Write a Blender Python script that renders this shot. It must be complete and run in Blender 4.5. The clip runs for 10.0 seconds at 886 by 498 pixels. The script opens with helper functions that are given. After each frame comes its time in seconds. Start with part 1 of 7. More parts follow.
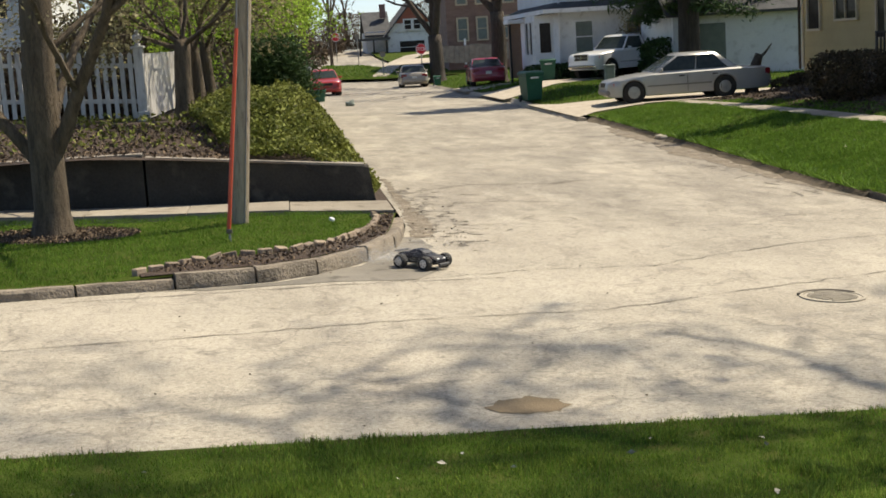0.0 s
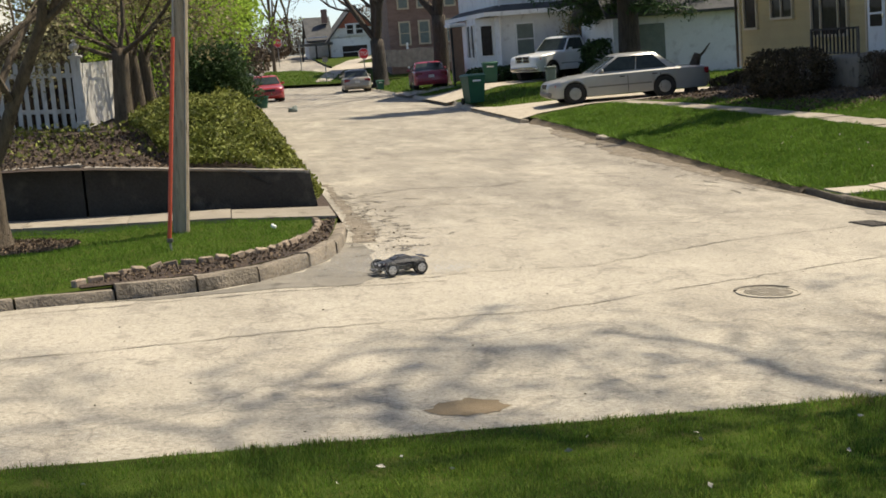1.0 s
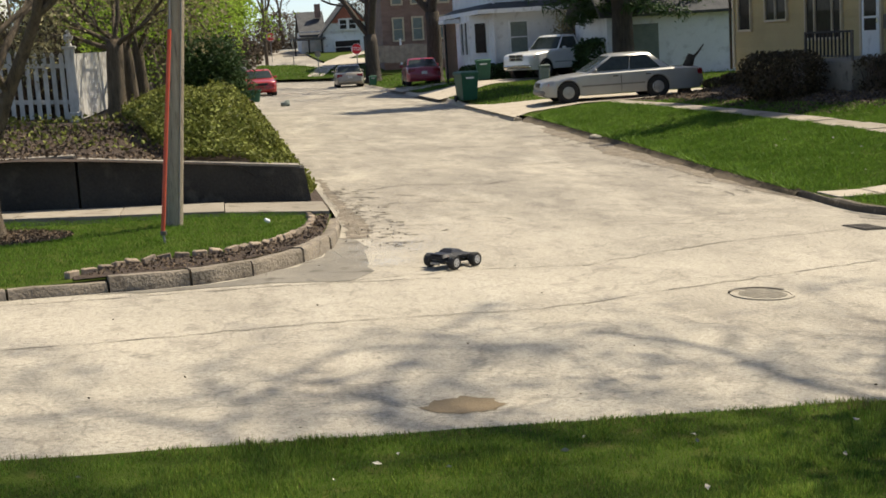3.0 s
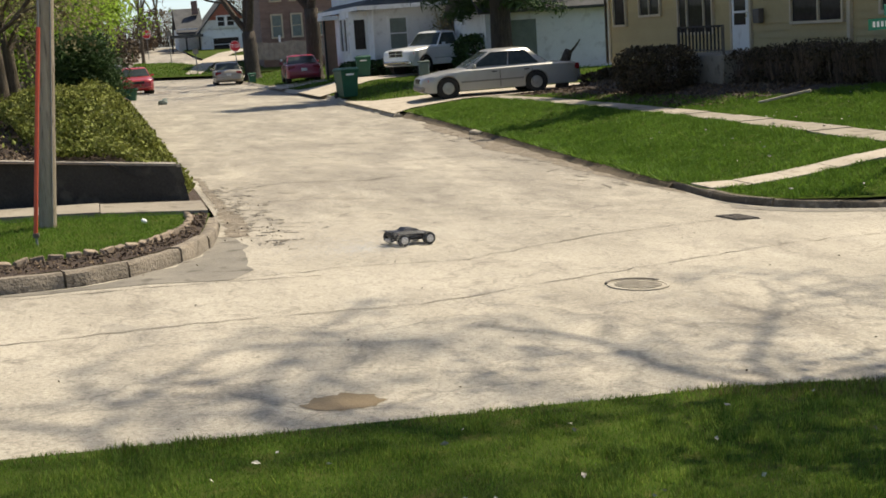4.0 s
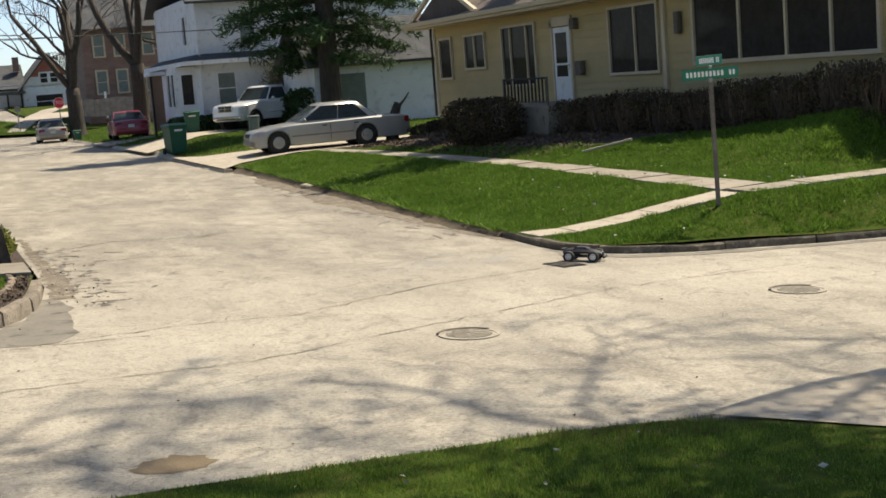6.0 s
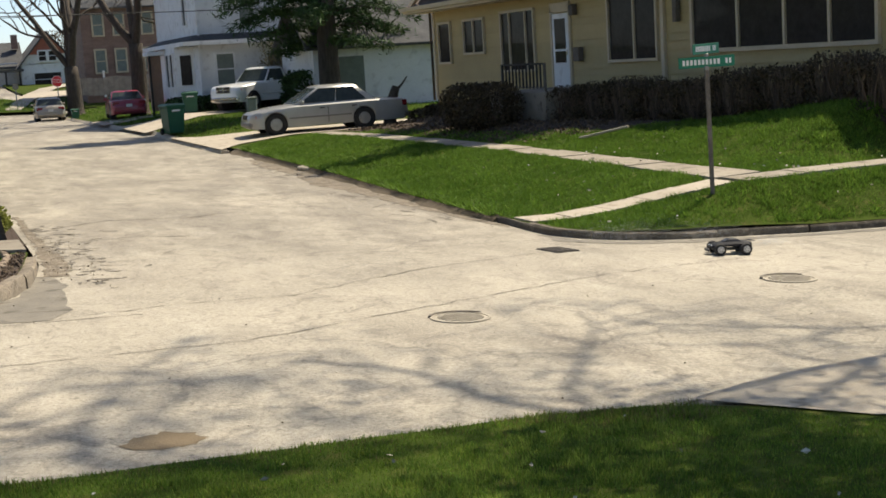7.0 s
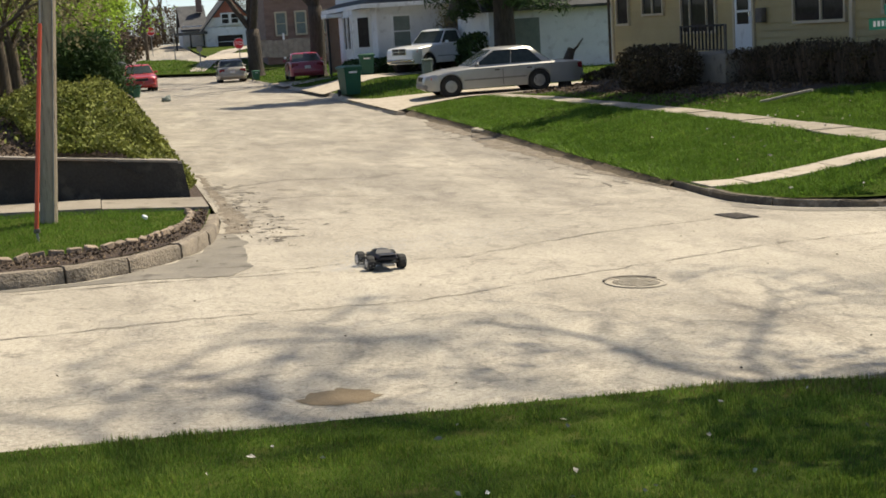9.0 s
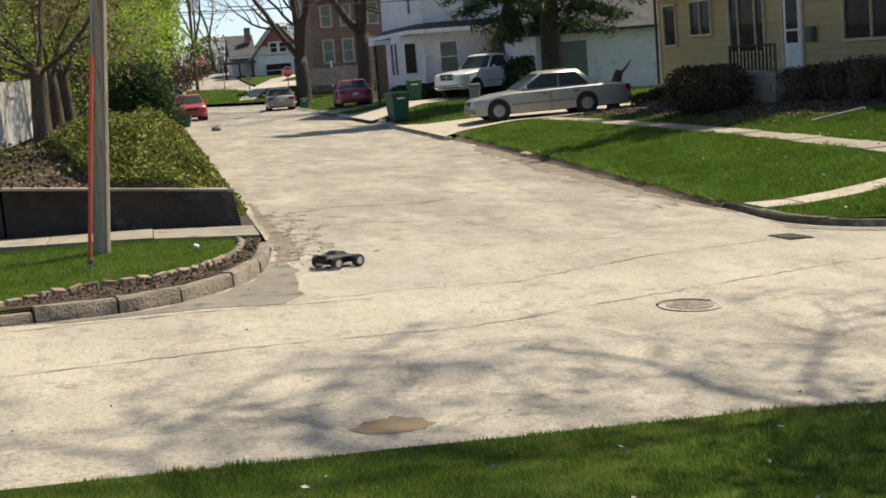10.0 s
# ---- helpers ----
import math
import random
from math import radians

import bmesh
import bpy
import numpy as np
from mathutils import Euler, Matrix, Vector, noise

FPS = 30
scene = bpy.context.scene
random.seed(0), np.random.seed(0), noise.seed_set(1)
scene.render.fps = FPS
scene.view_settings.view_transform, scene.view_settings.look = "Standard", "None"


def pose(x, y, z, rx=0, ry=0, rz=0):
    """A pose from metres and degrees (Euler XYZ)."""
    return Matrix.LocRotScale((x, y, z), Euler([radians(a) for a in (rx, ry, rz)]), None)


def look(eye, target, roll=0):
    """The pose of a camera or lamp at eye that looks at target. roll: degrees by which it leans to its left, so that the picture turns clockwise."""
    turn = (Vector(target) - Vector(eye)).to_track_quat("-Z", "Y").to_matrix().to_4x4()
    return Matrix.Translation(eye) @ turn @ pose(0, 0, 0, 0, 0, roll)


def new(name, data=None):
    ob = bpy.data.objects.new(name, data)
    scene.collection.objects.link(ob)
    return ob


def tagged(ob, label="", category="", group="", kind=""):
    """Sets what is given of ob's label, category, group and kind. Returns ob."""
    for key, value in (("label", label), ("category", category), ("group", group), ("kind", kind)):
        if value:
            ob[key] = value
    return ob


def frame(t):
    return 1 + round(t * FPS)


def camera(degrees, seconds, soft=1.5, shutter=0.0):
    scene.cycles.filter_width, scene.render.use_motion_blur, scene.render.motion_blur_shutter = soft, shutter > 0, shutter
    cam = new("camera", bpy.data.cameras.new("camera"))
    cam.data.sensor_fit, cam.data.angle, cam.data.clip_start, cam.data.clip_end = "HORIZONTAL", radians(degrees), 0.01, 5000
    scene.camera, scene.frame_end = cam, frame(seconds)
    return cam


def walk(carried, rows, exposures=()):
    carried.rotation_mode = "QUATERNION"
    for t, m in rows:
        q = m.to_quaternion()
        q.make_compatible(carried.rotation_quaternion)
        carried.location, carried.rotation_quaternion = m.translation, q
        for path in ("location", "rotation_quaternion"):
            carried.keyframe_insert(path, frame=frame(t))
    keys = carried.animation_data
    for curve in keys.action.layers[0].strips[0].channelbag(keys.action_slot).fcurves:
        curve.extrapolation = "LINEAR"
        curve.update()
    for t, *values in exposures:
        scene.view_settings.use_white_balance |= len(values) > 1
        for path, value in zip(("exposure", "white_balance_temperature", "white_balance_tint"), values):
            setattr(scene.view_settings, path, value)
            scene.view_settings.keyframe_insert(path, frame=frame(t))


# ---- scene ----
# ---------------------------------------------------------------- camera
cam = camera(36.96, 10.0, soft=1.7)
EYE = (0.0, 0.0, 2.2)


def aim(yaw, pitch, roll, dx=0.0, dy=0.0, dz=0.0):
    """Yaw clockwise from +y, pitch and roll in degrees, with a small sway of the carried camera in metres."""
    a, b = radians(yaw), radians(pitch)
    e = Vector(EYE) + Vector((dx, dy, dz))
    return look(e, e + Vector((math.sin(a) * math.cos(b), math.cos(a) * math.cos(b), math.sin(b))), roll)


PATH = [
    (0, 6.388, -8.561, -3.629, -0.053, 0.082, -0.019), (0.5, 8.09, -8.485, -3.604, -0.016, 0.032, -0.01), (1, 8.678, -8.567, -4.514, 0.007, 0.016, -0.011),
    (1.5, 8.437, -8.598, -4.653, -0.016, 0.034, -0.011), (2, 8.194, -8.406, -4.186, -0.024, 0.028, -0.012), (2.2, 7.969, -8.35, -4.001, -0.032, 0.045, -0.015),
    (3.3, 10.191, -8.988, -3.492, -0.045, 0.039, -0.003), (3.5, 11.091, -9.145, -3.568, -0.039, 0.038, -0.004), (4, 14.171, -9.218, -3.864, -0.003, 0.019, -0.009),
    (4.5, 16.783, -9.213, -4.134, 0.024, -0.003, -0.015), (5, 16.891, -8.744, -4.208, 0.01, 0.018, -0.014), (5.5, 18.185, -8.19, -4.174, -0, 0.005, -0.001),
    (6, 21.467, -7.489, -4.447, 0.033, -0.041, 0.007), (6.2, 22.602, -7.39, -4.286, 0.056, -0.033, 0.001), (7.3, 20.263, -8.509, -2.949, 0.026, -0.131, -0.001),
    (7.5, 18.727, -8.752, -2.871, -0.002, -0.102, -0.001), (8, 15.54, -9.125, -3.107, -0.033, -0.041, -0.016), (8.5, 14.131, -9.279, -2.898, -0.023, -0.016, -0.02),
    (9, 14.011, -9.281, -3.643, 0.031, -0.036, -0.017), (9.5, 12.929, -8.626, -4.544, 0.048, -0.014, -0.015), (10, 11.932, -8.071, -4.72, 0.031, 0.023, -0.014),
]
walk(cam, [(r[0], aim(*r[1:])) for r in PATH], exposures=[(0.0, 0.62, 7050, 9), (10.0, 0.62, 7050, 9)])

# ---------------------------------------------------------------- light
SUN_AZ, SUN_EL = 65.0, 58.0  # clockwise from +y, above the horizon
world = bpy.data.worlds.new("sky")
scene.world = world
world.use_nodes = True
wn = world.node_tree
sky = wn.nodes.new("ShaderNodeTexSky")
sky.sky_type, sky.sun_disc = "NISHITA", False
sky.dust_density, sky.air_density, sky.ozone_density = 0.7, 0.6, 2.0
sky.sun_elevation, sky.sun_rotation = radians(SUN_EL), radians(SUN_AZ)
wn.nodes["Background"].inputs["Strength"].default_value = 0.12
wn.links.new(sky.outputs["Color"], wn.nodes["Background"].inputs["Color"])
sun = new("sun", bpy.data.lights.new("sun", "SUN"))
sun.data.energy, sun.data.angle, sun.data.color = 4.5, radians(0.53), (1.0, 0.93, 0.8)
sun.matrix_world = look((0, 0, 30), (-math.sin(radians(SUN_AZ)), -math.cos(radians(SUN_AZ)), 30 - math.tan(radians(SUN_EL))))


# ---------------------------------------------------------------- materials
def pmat(name, c1, c2, rough=0.85, coarse=1.2, fine=40.0, bump=0.3, metal=0.0, c3=None, local=False, coat=0.0, rand=0.0, island=0.0,
         stretch=(1, 1, 1), dist=0.01, spec=0.5):
    """Two colours mixed by coarse and fine noise, a third in small worn spots, relief from the fine noise; rand and island vary the value piece by piece."""
    m = bpy.data.materials.new(name)
    m.use_nodes = True
    t = m.node_tree
    b = t.nodes["Principled BSDF"]
    L = t.links.new
    if local:
        co = t.nodes.new("ShaderNodeTexCoord").outputs["Object"]
    else:
        co = t.nodes.new("ShaderNodeNewGeometry").outputs["Position"]
    mp = t.nodes.new("ShaderNodeMapping")
    mp.inputs["Scale"].default_value = stretch
    L(co, mp.inputs["Vector"])
    n1 = t.nodes.new("ShaderNodeTexNoise")
    n1.inputs["Scale"].default_value, n1.inputs["Detail"].default_value, n1.inputs["Roughness"].default_value = coarse, 6, 0.62
    n2 = t.nodes.new("ShaderNodeTexNoise")
    n2.inputs["Scale"].default_value, n2.inputs["Detail"].default_value = fine, 3
    L(mp.outputs[0], n1.inputs["Vector"]), L(mp.outputs[0], n2.inputs["Vector"])
    add = t.nodes.new("ShaderNodeMath")
    add.operation = "MULTIPLY_ADD"
    L(n2.outputs["Fac"], add.inputs[0])
    add.inputs[1].default_value = 0.55
    L(n1.outputs["Fac"], add.inputs[2])
    ramp = t.nodes.new("ShaderNodeMapRange")
    ramp.inputs["From Min"].default_value, ramp.inputs["From Max"].default_value = 0.52, 1.02
    L(add.outputs[0], ramp.inputs["Value"])
    mix = t.nodes.new("ShaderNodeMix")
    mix.data_type = "RGBA"
    mix.inputs[6].default_value, mix.inputs[7].default_value = (*c1, 1), (*c2, 1)
    L(ramp.outputs[0], mix.inputs[0])
    col = mix.outputs[2]
    if c3:
        n3 = t.nodes.new("ShaderNodeTexNoise")
        n3.inputs["Scale"].default_value, n3.inputs["Detail"].default_value = coarse * 3.3, 5
        L(mp.outputs[0], n3.inputs["Vector"])
        r3 = t.nodes.new("ShaderNodeMapRange")
        r3.inputs["From Min"].default_value, r3.inputs["From Max"].default_value = 0.56, 0.68
        L(n3.outputs["Fac"], r3.inputs["Value"])
        mx = t.nodes.new("ShaderNodeMix")
        mx.data_type = "RGBA"
        mx.inputs[7].default_value = (*c3, 1)
        L(r3.outputs[0], mx.inputs[0]), L(col, mx.inputs[6])
        col = mx.outputs[2]
    if rand or island:
        src = t.nodes.new("ShaderNodeObjectInfo").outputs["Random"] if rand else t.nodes.new("ShaderNodeNewGeometry").outputs["Random Per Island"]
        k = rand or island
        mr = t.nodes.new("ShaderNodeMapRange")
        mr.inputs["To Min"].default_value, mr.inputs["To Max"].default_value = 1 - k, 1 + k
        L(src, mr.inputs["Value"])
        hsv = t.nodes.new("ShaderNodeHueSaturation")
        L(mr.outputs[0], hsv.inputs["Value"]), L(col, hsv.inputs["Color"])
        col = hsv.outputs[0]
    L(col, b.inputs["Base Color"])
    b.inputs["Roughness"].default_value, b.inputs["Metallic"].default_value = rough, metal
    b.inputs["Coat Weight"].default_value, b.inputs["Coat Roughness"].default_value = coat, 0.05
    b.inputs["Specular IOR Level"].default_value = spec
    if bump:
        bp = t.nodes.new("ShaderNodeBump")
        bp.inputs["Strength"].default_value, bp.inputs["Distance"].default_value = bump, dist
        L(n2.outputs["Fac"], bp.inputs["Height"]), L(bp.outputs[0], b.inputs["Normal"])
    return m


def glass(name, tint, rough=0.03):
    """Dark window glass: a glossy pane in front of an unlit inside."""
    m = pmat(name, tint, [min(1, v * 1.5) for v in tint], rough, 2.0, 8.0, 0.02, spec=0.03)
    return m


def leaf_mat(name, c1, c2, vary=0.45, back=0.35):
    m = pmat(name, c1, c2, 0.6, 0.7, 9.0, 0.0, island=vary, spec=0.12)
    t = m.node_tree
    b = t.nodes["Principled BSDF"]
    tr = t.nodes.new("ShaderNodeBsdfTranslucent")
    src = b.inputs["Base Color"].links[0].from_socket
    t.links.new(src, tr.inputs["Color"])
    mx = t.nodes.new("ShaderNodeMixShader")
    mx.inputs[0].default_value = back
    t.links.new(b.outputs[0], mx.inputs[1]), t.links.new(tr.outputs[0], mx.inputs[2])
    t.links.new(mx.outputs[0], t.nodes["Material Output"].inputs["Surface"])
    return m


def road_mat():
    """Worn pale chip-seal: aggregate grain, tar-dark blotches, wheel-polished streaks along the street and a net of fine cracks."""
    m = pmat("worn pale chip-seal road", (0.3, 0.268, 0.212), (0.47, 0.42, 0.335), 0.92, 0.35, 75.0, 0.9, c3=None, dist=0.006)
    t = m.node_tree
    b = t.nodes["Principled BSDF"]
    L = t.links.new
    col = b.inputs["Base Color"].links[0].from_socket
    pos = t.nodes.new("ShaderNodeNewGeometry").outputs["Position"]

    def layer(col, scale, lo, hi, color, amount, stretch=(1, 1, 1), detail=6, where=None):
        mp = t.nodes.new("ShaderNodeMapping")
        mp.inputs["Scale"].default_value = stretch
        L(pos, mp.inputs["Vector"])
        n = t.nodes.new("ShaderNodeTexNoise")
        n.inputs["Scale"].default_value, n.inputs["Detail"].default_value, n.inputs["Roughness"].default_value = scale, detail, 0.65
        L(mp.outputs[0], n.inputs["Vector"])
        r = t.nodes.new("ShaderNodeMapRange")
        r.inputs["From Min"].default_value, r.inputs["From Max"].default_value, r.inputs["To Max"].default_value = lo, hi, amount
        L(n.outputs["Fac"], r.inputs["Value"])
        mx = t.nodes.new("ShaderNodeMix")
        mx.data_type = "RGBA"
        mx.inputs[7].default_value = (*color, 1)
        fac = r.outputs[0]
        if where:
            k = t.nodes.new("ShaderNodeMath")
            k.operation = "MULTIPLY"
            L(fac, k.inputs[0]), L(where, k.inputs[1])
            fac = k.outputs[0]
        L(fac, mx.inputs[0]), L(col, mx.inputs[6])
        return mx.outputs[2]
    xyz = t.nodes.new("ShaderNodeSeparateXYZ")
    L(pos, xyz.inputs[0])
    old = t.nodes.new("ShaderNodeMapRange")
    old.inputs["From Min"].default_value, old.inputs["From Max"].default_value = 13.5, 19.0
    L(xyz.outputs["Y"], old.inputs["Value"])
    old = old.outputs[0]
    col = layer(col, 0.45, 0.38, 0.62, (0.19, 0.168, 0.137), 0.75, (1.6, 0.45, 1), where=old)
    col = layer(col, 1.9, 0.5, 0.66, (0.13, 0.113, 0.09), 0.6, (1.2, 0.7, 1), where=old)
    col = layer(col, 0.3, 0.48, 0.68, (0.2, 0.172, 0.135), 0.5, (1.5, 0.5, 1))
    col = layer(col, 1.1, 0.52, 0.7, (0.17, 0.148, 0.12), 0.6, (1.3, 0.6, 1))
    col = layer(col, 0.8, 0.45, 0.3, (0.47, 0.43, 0.35), 0.6, (1.4, 0.4, 1))
    col = layer(col, 3.1, 0.57, 0.72, (0.12, 0.104, 0.082), 0.55, (1.0, 0.8, 1))
    col = layer(col, 9.0, 0.55, 0.72, (0.17, 0.148, 0.118), 0.6)
    col = layer(col, 30.0, 0.53, 0.68, (0.11, 0.098, 0.082), 0.6, detail=4)
    col = layer(col, 30.0, 0.46, 0.32, (0.54, 0.5, 0.42), 0.5, detail=4)
    col = layer(col, 110.0, 0.55, 0.7, (0.08, 0.072, 0.062), 0.7, detail=2)
    v = t.nodes.new("ShaderNodeTexVoronoi")
    v.feature = "DISTANCE_TO_EDGE"
    v.inputs["Scale"].default_value = 0.55
    warp = t.nodes.new("ShaderNodeTexNoise")
    warp.inputs["Scale"].default_value, warp.inputs["Detail"].default_value = 1.7, 5
    L(pos, warp.inputs["Vector"])
    ad = t.nodes.new("ShaderNodeVectorMath")
    ad.operation = "MULTIPLY_ADD"
    L(warp.outputs["Color"], ad.inputs[0])
    ad.inputs[1].default_value = (1.1, 1.1, 0)
    L(pos, ad.inputs[2]), L(ad.outputs[0], v.inputs["Vector"])
    cr = t.nodes.new("ShaderNodeMapRange")
    cr.inputs["From Min"].default_value, cr.inputs["From Max"].default_value = 0.012, 0.003
    cr.inputs["To Max"].default_value = 0.3
    L(v.outputs["Distance"], cr.inputs["Value"])
    mx = t.nodes.new("ShaderNodeMix")
    mx.data_type = "RGBA"
    mx.inputs[7].default_value = (0.07, 0.06, 0.05, 1)
    L(cr.outputs[0], mx.inputs[0]), L(col, mx.inputs[6])
    L(mx.outputs[2], b.inputs["Base Color"])
    return m


M_ROAD = road_mat()
M_TAR_SHADE = pmat("crack tar and dirt, manhole recess shade", (0.09, 0.08, 0.066), (0.22, 0.19, 0.15), 0.95, 3, 60, 0.6)
M_PATCH = pmat("grey asphalt repair", (0.13, 0.118, 0.098), (0.24, 0.215, 0.175), 0.95, 1.5, 70, 0.8, c3=(0.1, 0.088, 0.07))
M_DIRTPATCH = pmat("brown packed dirt", (0.13, 0.095, 0.055), (0.22, 0.165, 0.1), 0.98, 3, 60, 0.7)
M_GRIT = pmat("gutter grit and leaf litter", (0.09, 0.072, 0.052), (0.24, 0.2, 0.15), 0.98, 3, 40, 1.0, c3=(0.32, 0.275, 0.21), dist=0.02)
M_IRON = pmat("cast iron", (0.09, 0.08, 0.07), (0.2, 0.17, 0.14), 0.75, 8, 90, 0.9, metal=0.3)
M_COVER = pmat("dusty manhole iron", (0.28, 0.25, 0.195), (0.42, 0.37, 0.295), 0.9, 8, 60, 0.9)
M_TURF = pmat("lawn soil and thatch", (0.032, 0.048, 0.008), (0.06, 0.09, 0.014), 0.95, 1.6, 45, 0.8, c3=(0.08, 0.085, 0.022), dist=0.02, spec=0.05)
M_BLADE = leaf_mat("grass blades", (0.07, 0.138, 0.018), (0.152, 0.255, 0.038), 0.5, 0.4)
M_STRAW = leaf_mat("dry grass blades", (0.17, 0.13, 0.06), (0.24, 0.19, 0.09), 0.4, 0.2)
M_EARTH = pmat("bare earth", (0.06, 0.045, 0.028), (0.12, 0.09, 0.055), 0.97, 2, 30, 0.8, dist=0.02)
M_MULCH = pmat("brown shredded mulch", (0.022, 0.014, 0.01), (0.075, 0.048, 0.031), 0.97, 6, 40, 1.0, dist=0.03)
M_FAR = pmat("distant rough ground", (0.07, 0.075, 0.04), (0.12, 0.12, 0.065), 0.95, 0.05, 2, 0.2)
M_CONC = pmat("weathered concrete", (0.32, 0.275, 0.21), (0.45, 0.39, 0.31), 0.9, 1.4, 60, 0.4, c3=(0.25, 0.21, 0.16), rand=0.08)
M_KERB = pmat("worn sandstone kerb", (0.12, 0.1, 0.076), (0.3, 0.25, 0.19), 0.92, 2.2, 35, 0.9, c3=(0.1, 0.08, 0.06), rand=0.15, dist=0.02)
M_KERBDARK = pmat("soil-stained low kerb", (0.06, 0.048, 0.034), (0.17, 0.14, 0.1), 0.95, 2.5, 35, 0.9, c3=(0.24, 0.2, 0.15), rand=0.2, dist=0.02)
M_WALK = pmat("dusty grey-tan sidewalk concrete", (0.2, 0.172, 0.132), (0.33, 0.29, 0.23), 0.95, 1.1, 45, 0.5, c3=(0.15, 0.125, 0.09), rand=0.12)
M_BRICKEDGE = pmat("dusty edging brick", (0.19, 0.14, 0.1), (0.34, 0.27, 0.2), 0.95, 5, 50, 0.7, rand=0.25)
# Concrete darkened far down: the shade of the sunless front is in this colour.
M_WALL = pmat("shade-dark concrete wall", (0.024, 0.021, 0.018), (0.055, 0.05, 0.043), 0.95, 1.0, 30, 0.8, c3=(0.075, 0.066, 0.055), dist=0.02)
M_COPING = pmat("pale worn wall edge", (0.16, 0.14, 0.115), (0.32, 0.28, 0.23), 0.9, 3, 40, 0.5)
M_POLE = pmat("grey weathered pole timber", (0.26, 0.205, 0.145), (0.47, 0.395, 0.29), 0.9, 2.0, 30, 0.8, stretch=(9, 9, 0.35), c3=(0.11, 0.085, 0.06))
M_ORANGE = pmat("faded orange-red plastic", (0.58, 0.07, 0.03), (0.68, 0.11, 0.05), 0.5, 2, 20, 0.05)
M_POST = pmat("rusty grey channel steel", (0.1, 0.085, 0.07), (0.2, 0.17, 0.14), 0.75, 5, 40, 0.3, metal=0.2)
M_STEEL = pmat("galvanised steel", (0.2, 0.2, 0.19), (0.34, 0.33, 0.31), 0.55, 4, 40, 0.15, metal=0.5)
M_BARK = pmat("furrowed grey-brown bark", (0.055, 0.04, 0.026), (0.2, 0.152, 0.1), 0.95, 3.0, 22, 1.0, stretch=(5, 5, 0.8), dist=0.04)
M_BARKDARK = pmat("dark wet bark", (0.03, 0.023, 0.017), (0.1, 0.078, 0.058), 0.95, 3.0, 20, 1.0, stretch=(4, 4, 0.8), dist=0.03)
M_LEAF_SPRING = leaf_mat("fresh spring leaves", (0.19, 0.31, 0.04), (0.33, 0.45, 0.07), 0.4, 0.62)
# Grass blades again in a lighter tone: sunlight painted into scattered blades.
M_BLADE_LIT = leaf_mat("sunlit yellow-green grass blades", (0.15, 0.21, 0.03), (0.265, 0.33, 0.075), 0.5, 0.4)
M_BUD = leaf_mat("olive buds and small blossom", (0.13, 0.12, 0.045), (0.36, 0.32, 0.18), 0.6, 0.3)
M_IVY = leaf_mat("green and yellowed groundcover leaves", (0.085, 0.105, 0.018), (0.24, 0.25, 0.065), 0.65, 0.2)
M_PINE = leaf_mat("dark pine needles", (0.024, 0.05, 0.02), (0.07, 0.115, 0.038), 0.5, 0.15)
M_SHRUB = leaf_mat("dull brown-green shrub leaves", (0.042, 0.033, 0.02), (0.105, 0.08, 0.048), 0.5, 0.15)
M_TWIG = pmat("bare shrub twigs", (0.06, 0.043, 0.03), (0.14, 0.1, 0.07), 0.95, 4, 30, 0.4, island=0.4)
M_WHITE = pmat("white painted clapboard", (0.66, 0.67, 0.67), (0.78, 0.79, 0.78), 0.7, 0.8, 20, 0.1, c3=(0.58, 0.58, 0.57))
M_PICKET = pmat("peeling white fence paint", (0.4, 0.38, 0.34), (0.62, 0.6, 0.56), 0.85, 2.5, 30, 0.4, stretch=(1, 1, 0.3), c3=(0.35, 0.32, 0.28), rand=0.08)
M_YELLOW = pmat("mustard yellow lap siding", (0.4, 0.31, 0.145), (0.47, 0.37, 0.18), 0.7, 0.7, 18, 0.1, rand=0.05)
M_CREAM = pmat("cream trim paint", (0.46, 0.38, 0.255), (0.55, 0.465, 0.33), 0.6, 2, 20, 0.1)
M_ROOF = pmat("brown asphalt shingle", (0.06, 0.045, 0.038), (0.13, 0.1, 0.085), 0.95, 1.5, 18, 0.8, dist=0.02)
M_ROOFGREY = pmat("dark grey shingle", (0.045, 0.047, 0.05), (0.1, 0.1, 0.1), 0.95, 1.5, 18, 0.8, dist=0.02)
M_BRICK = pmat("brown-red house brick", (0.17, 0.105, 0.08), (0.28, 0.185, 0.145), 0.9, 1.2, 14, 0.5, stretch=(1, 1, 3))
M_GABLE = pmat("faded red gable shingle", (0.3, 0.1, 0.07), (0.4, 0.15, 0.1), 0.85, 1.5, 12, 0.4)
M_TAN = pmat("orange-brown porch boards", (0.25, 0.155, 0.105), (0.34, 0.22, 0.15), 0.85, 1.0, 12, 0.2)
M_GLASS = glass("dark window glass", (0.034, 0.03, 0.027))
M_CARGLASS = pmat("tinted car glass", (0.02, 0.028, 0.026), (0.04, 0.05, 0.046), 0.14, 2.0, 8.0, 0.0, spec=0.3)
M_CURTAIN = pmat("grey-green window blind", (0.13, 0.16, 0.14), (0.2, 0.23, 0.2), 0.7, 3, 30, 0.1)
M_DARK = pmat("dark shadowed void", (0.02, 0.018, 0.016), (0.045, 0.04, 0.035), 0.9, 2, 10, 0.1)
M_SILVER = pmat("silver car paint", (0.36, 0.35, 0.325), (0.42, 0.41, 0.385), 0.36, 0.8, 4, 0.0, metal=0.35, coat=0.6)
M_CARWHITE = pmat("white car paint", (0.72, 0.73, 0.74), (0.78, 0.78, 0.78), 0.3, 1, 5, 0.0, coat=0.6)
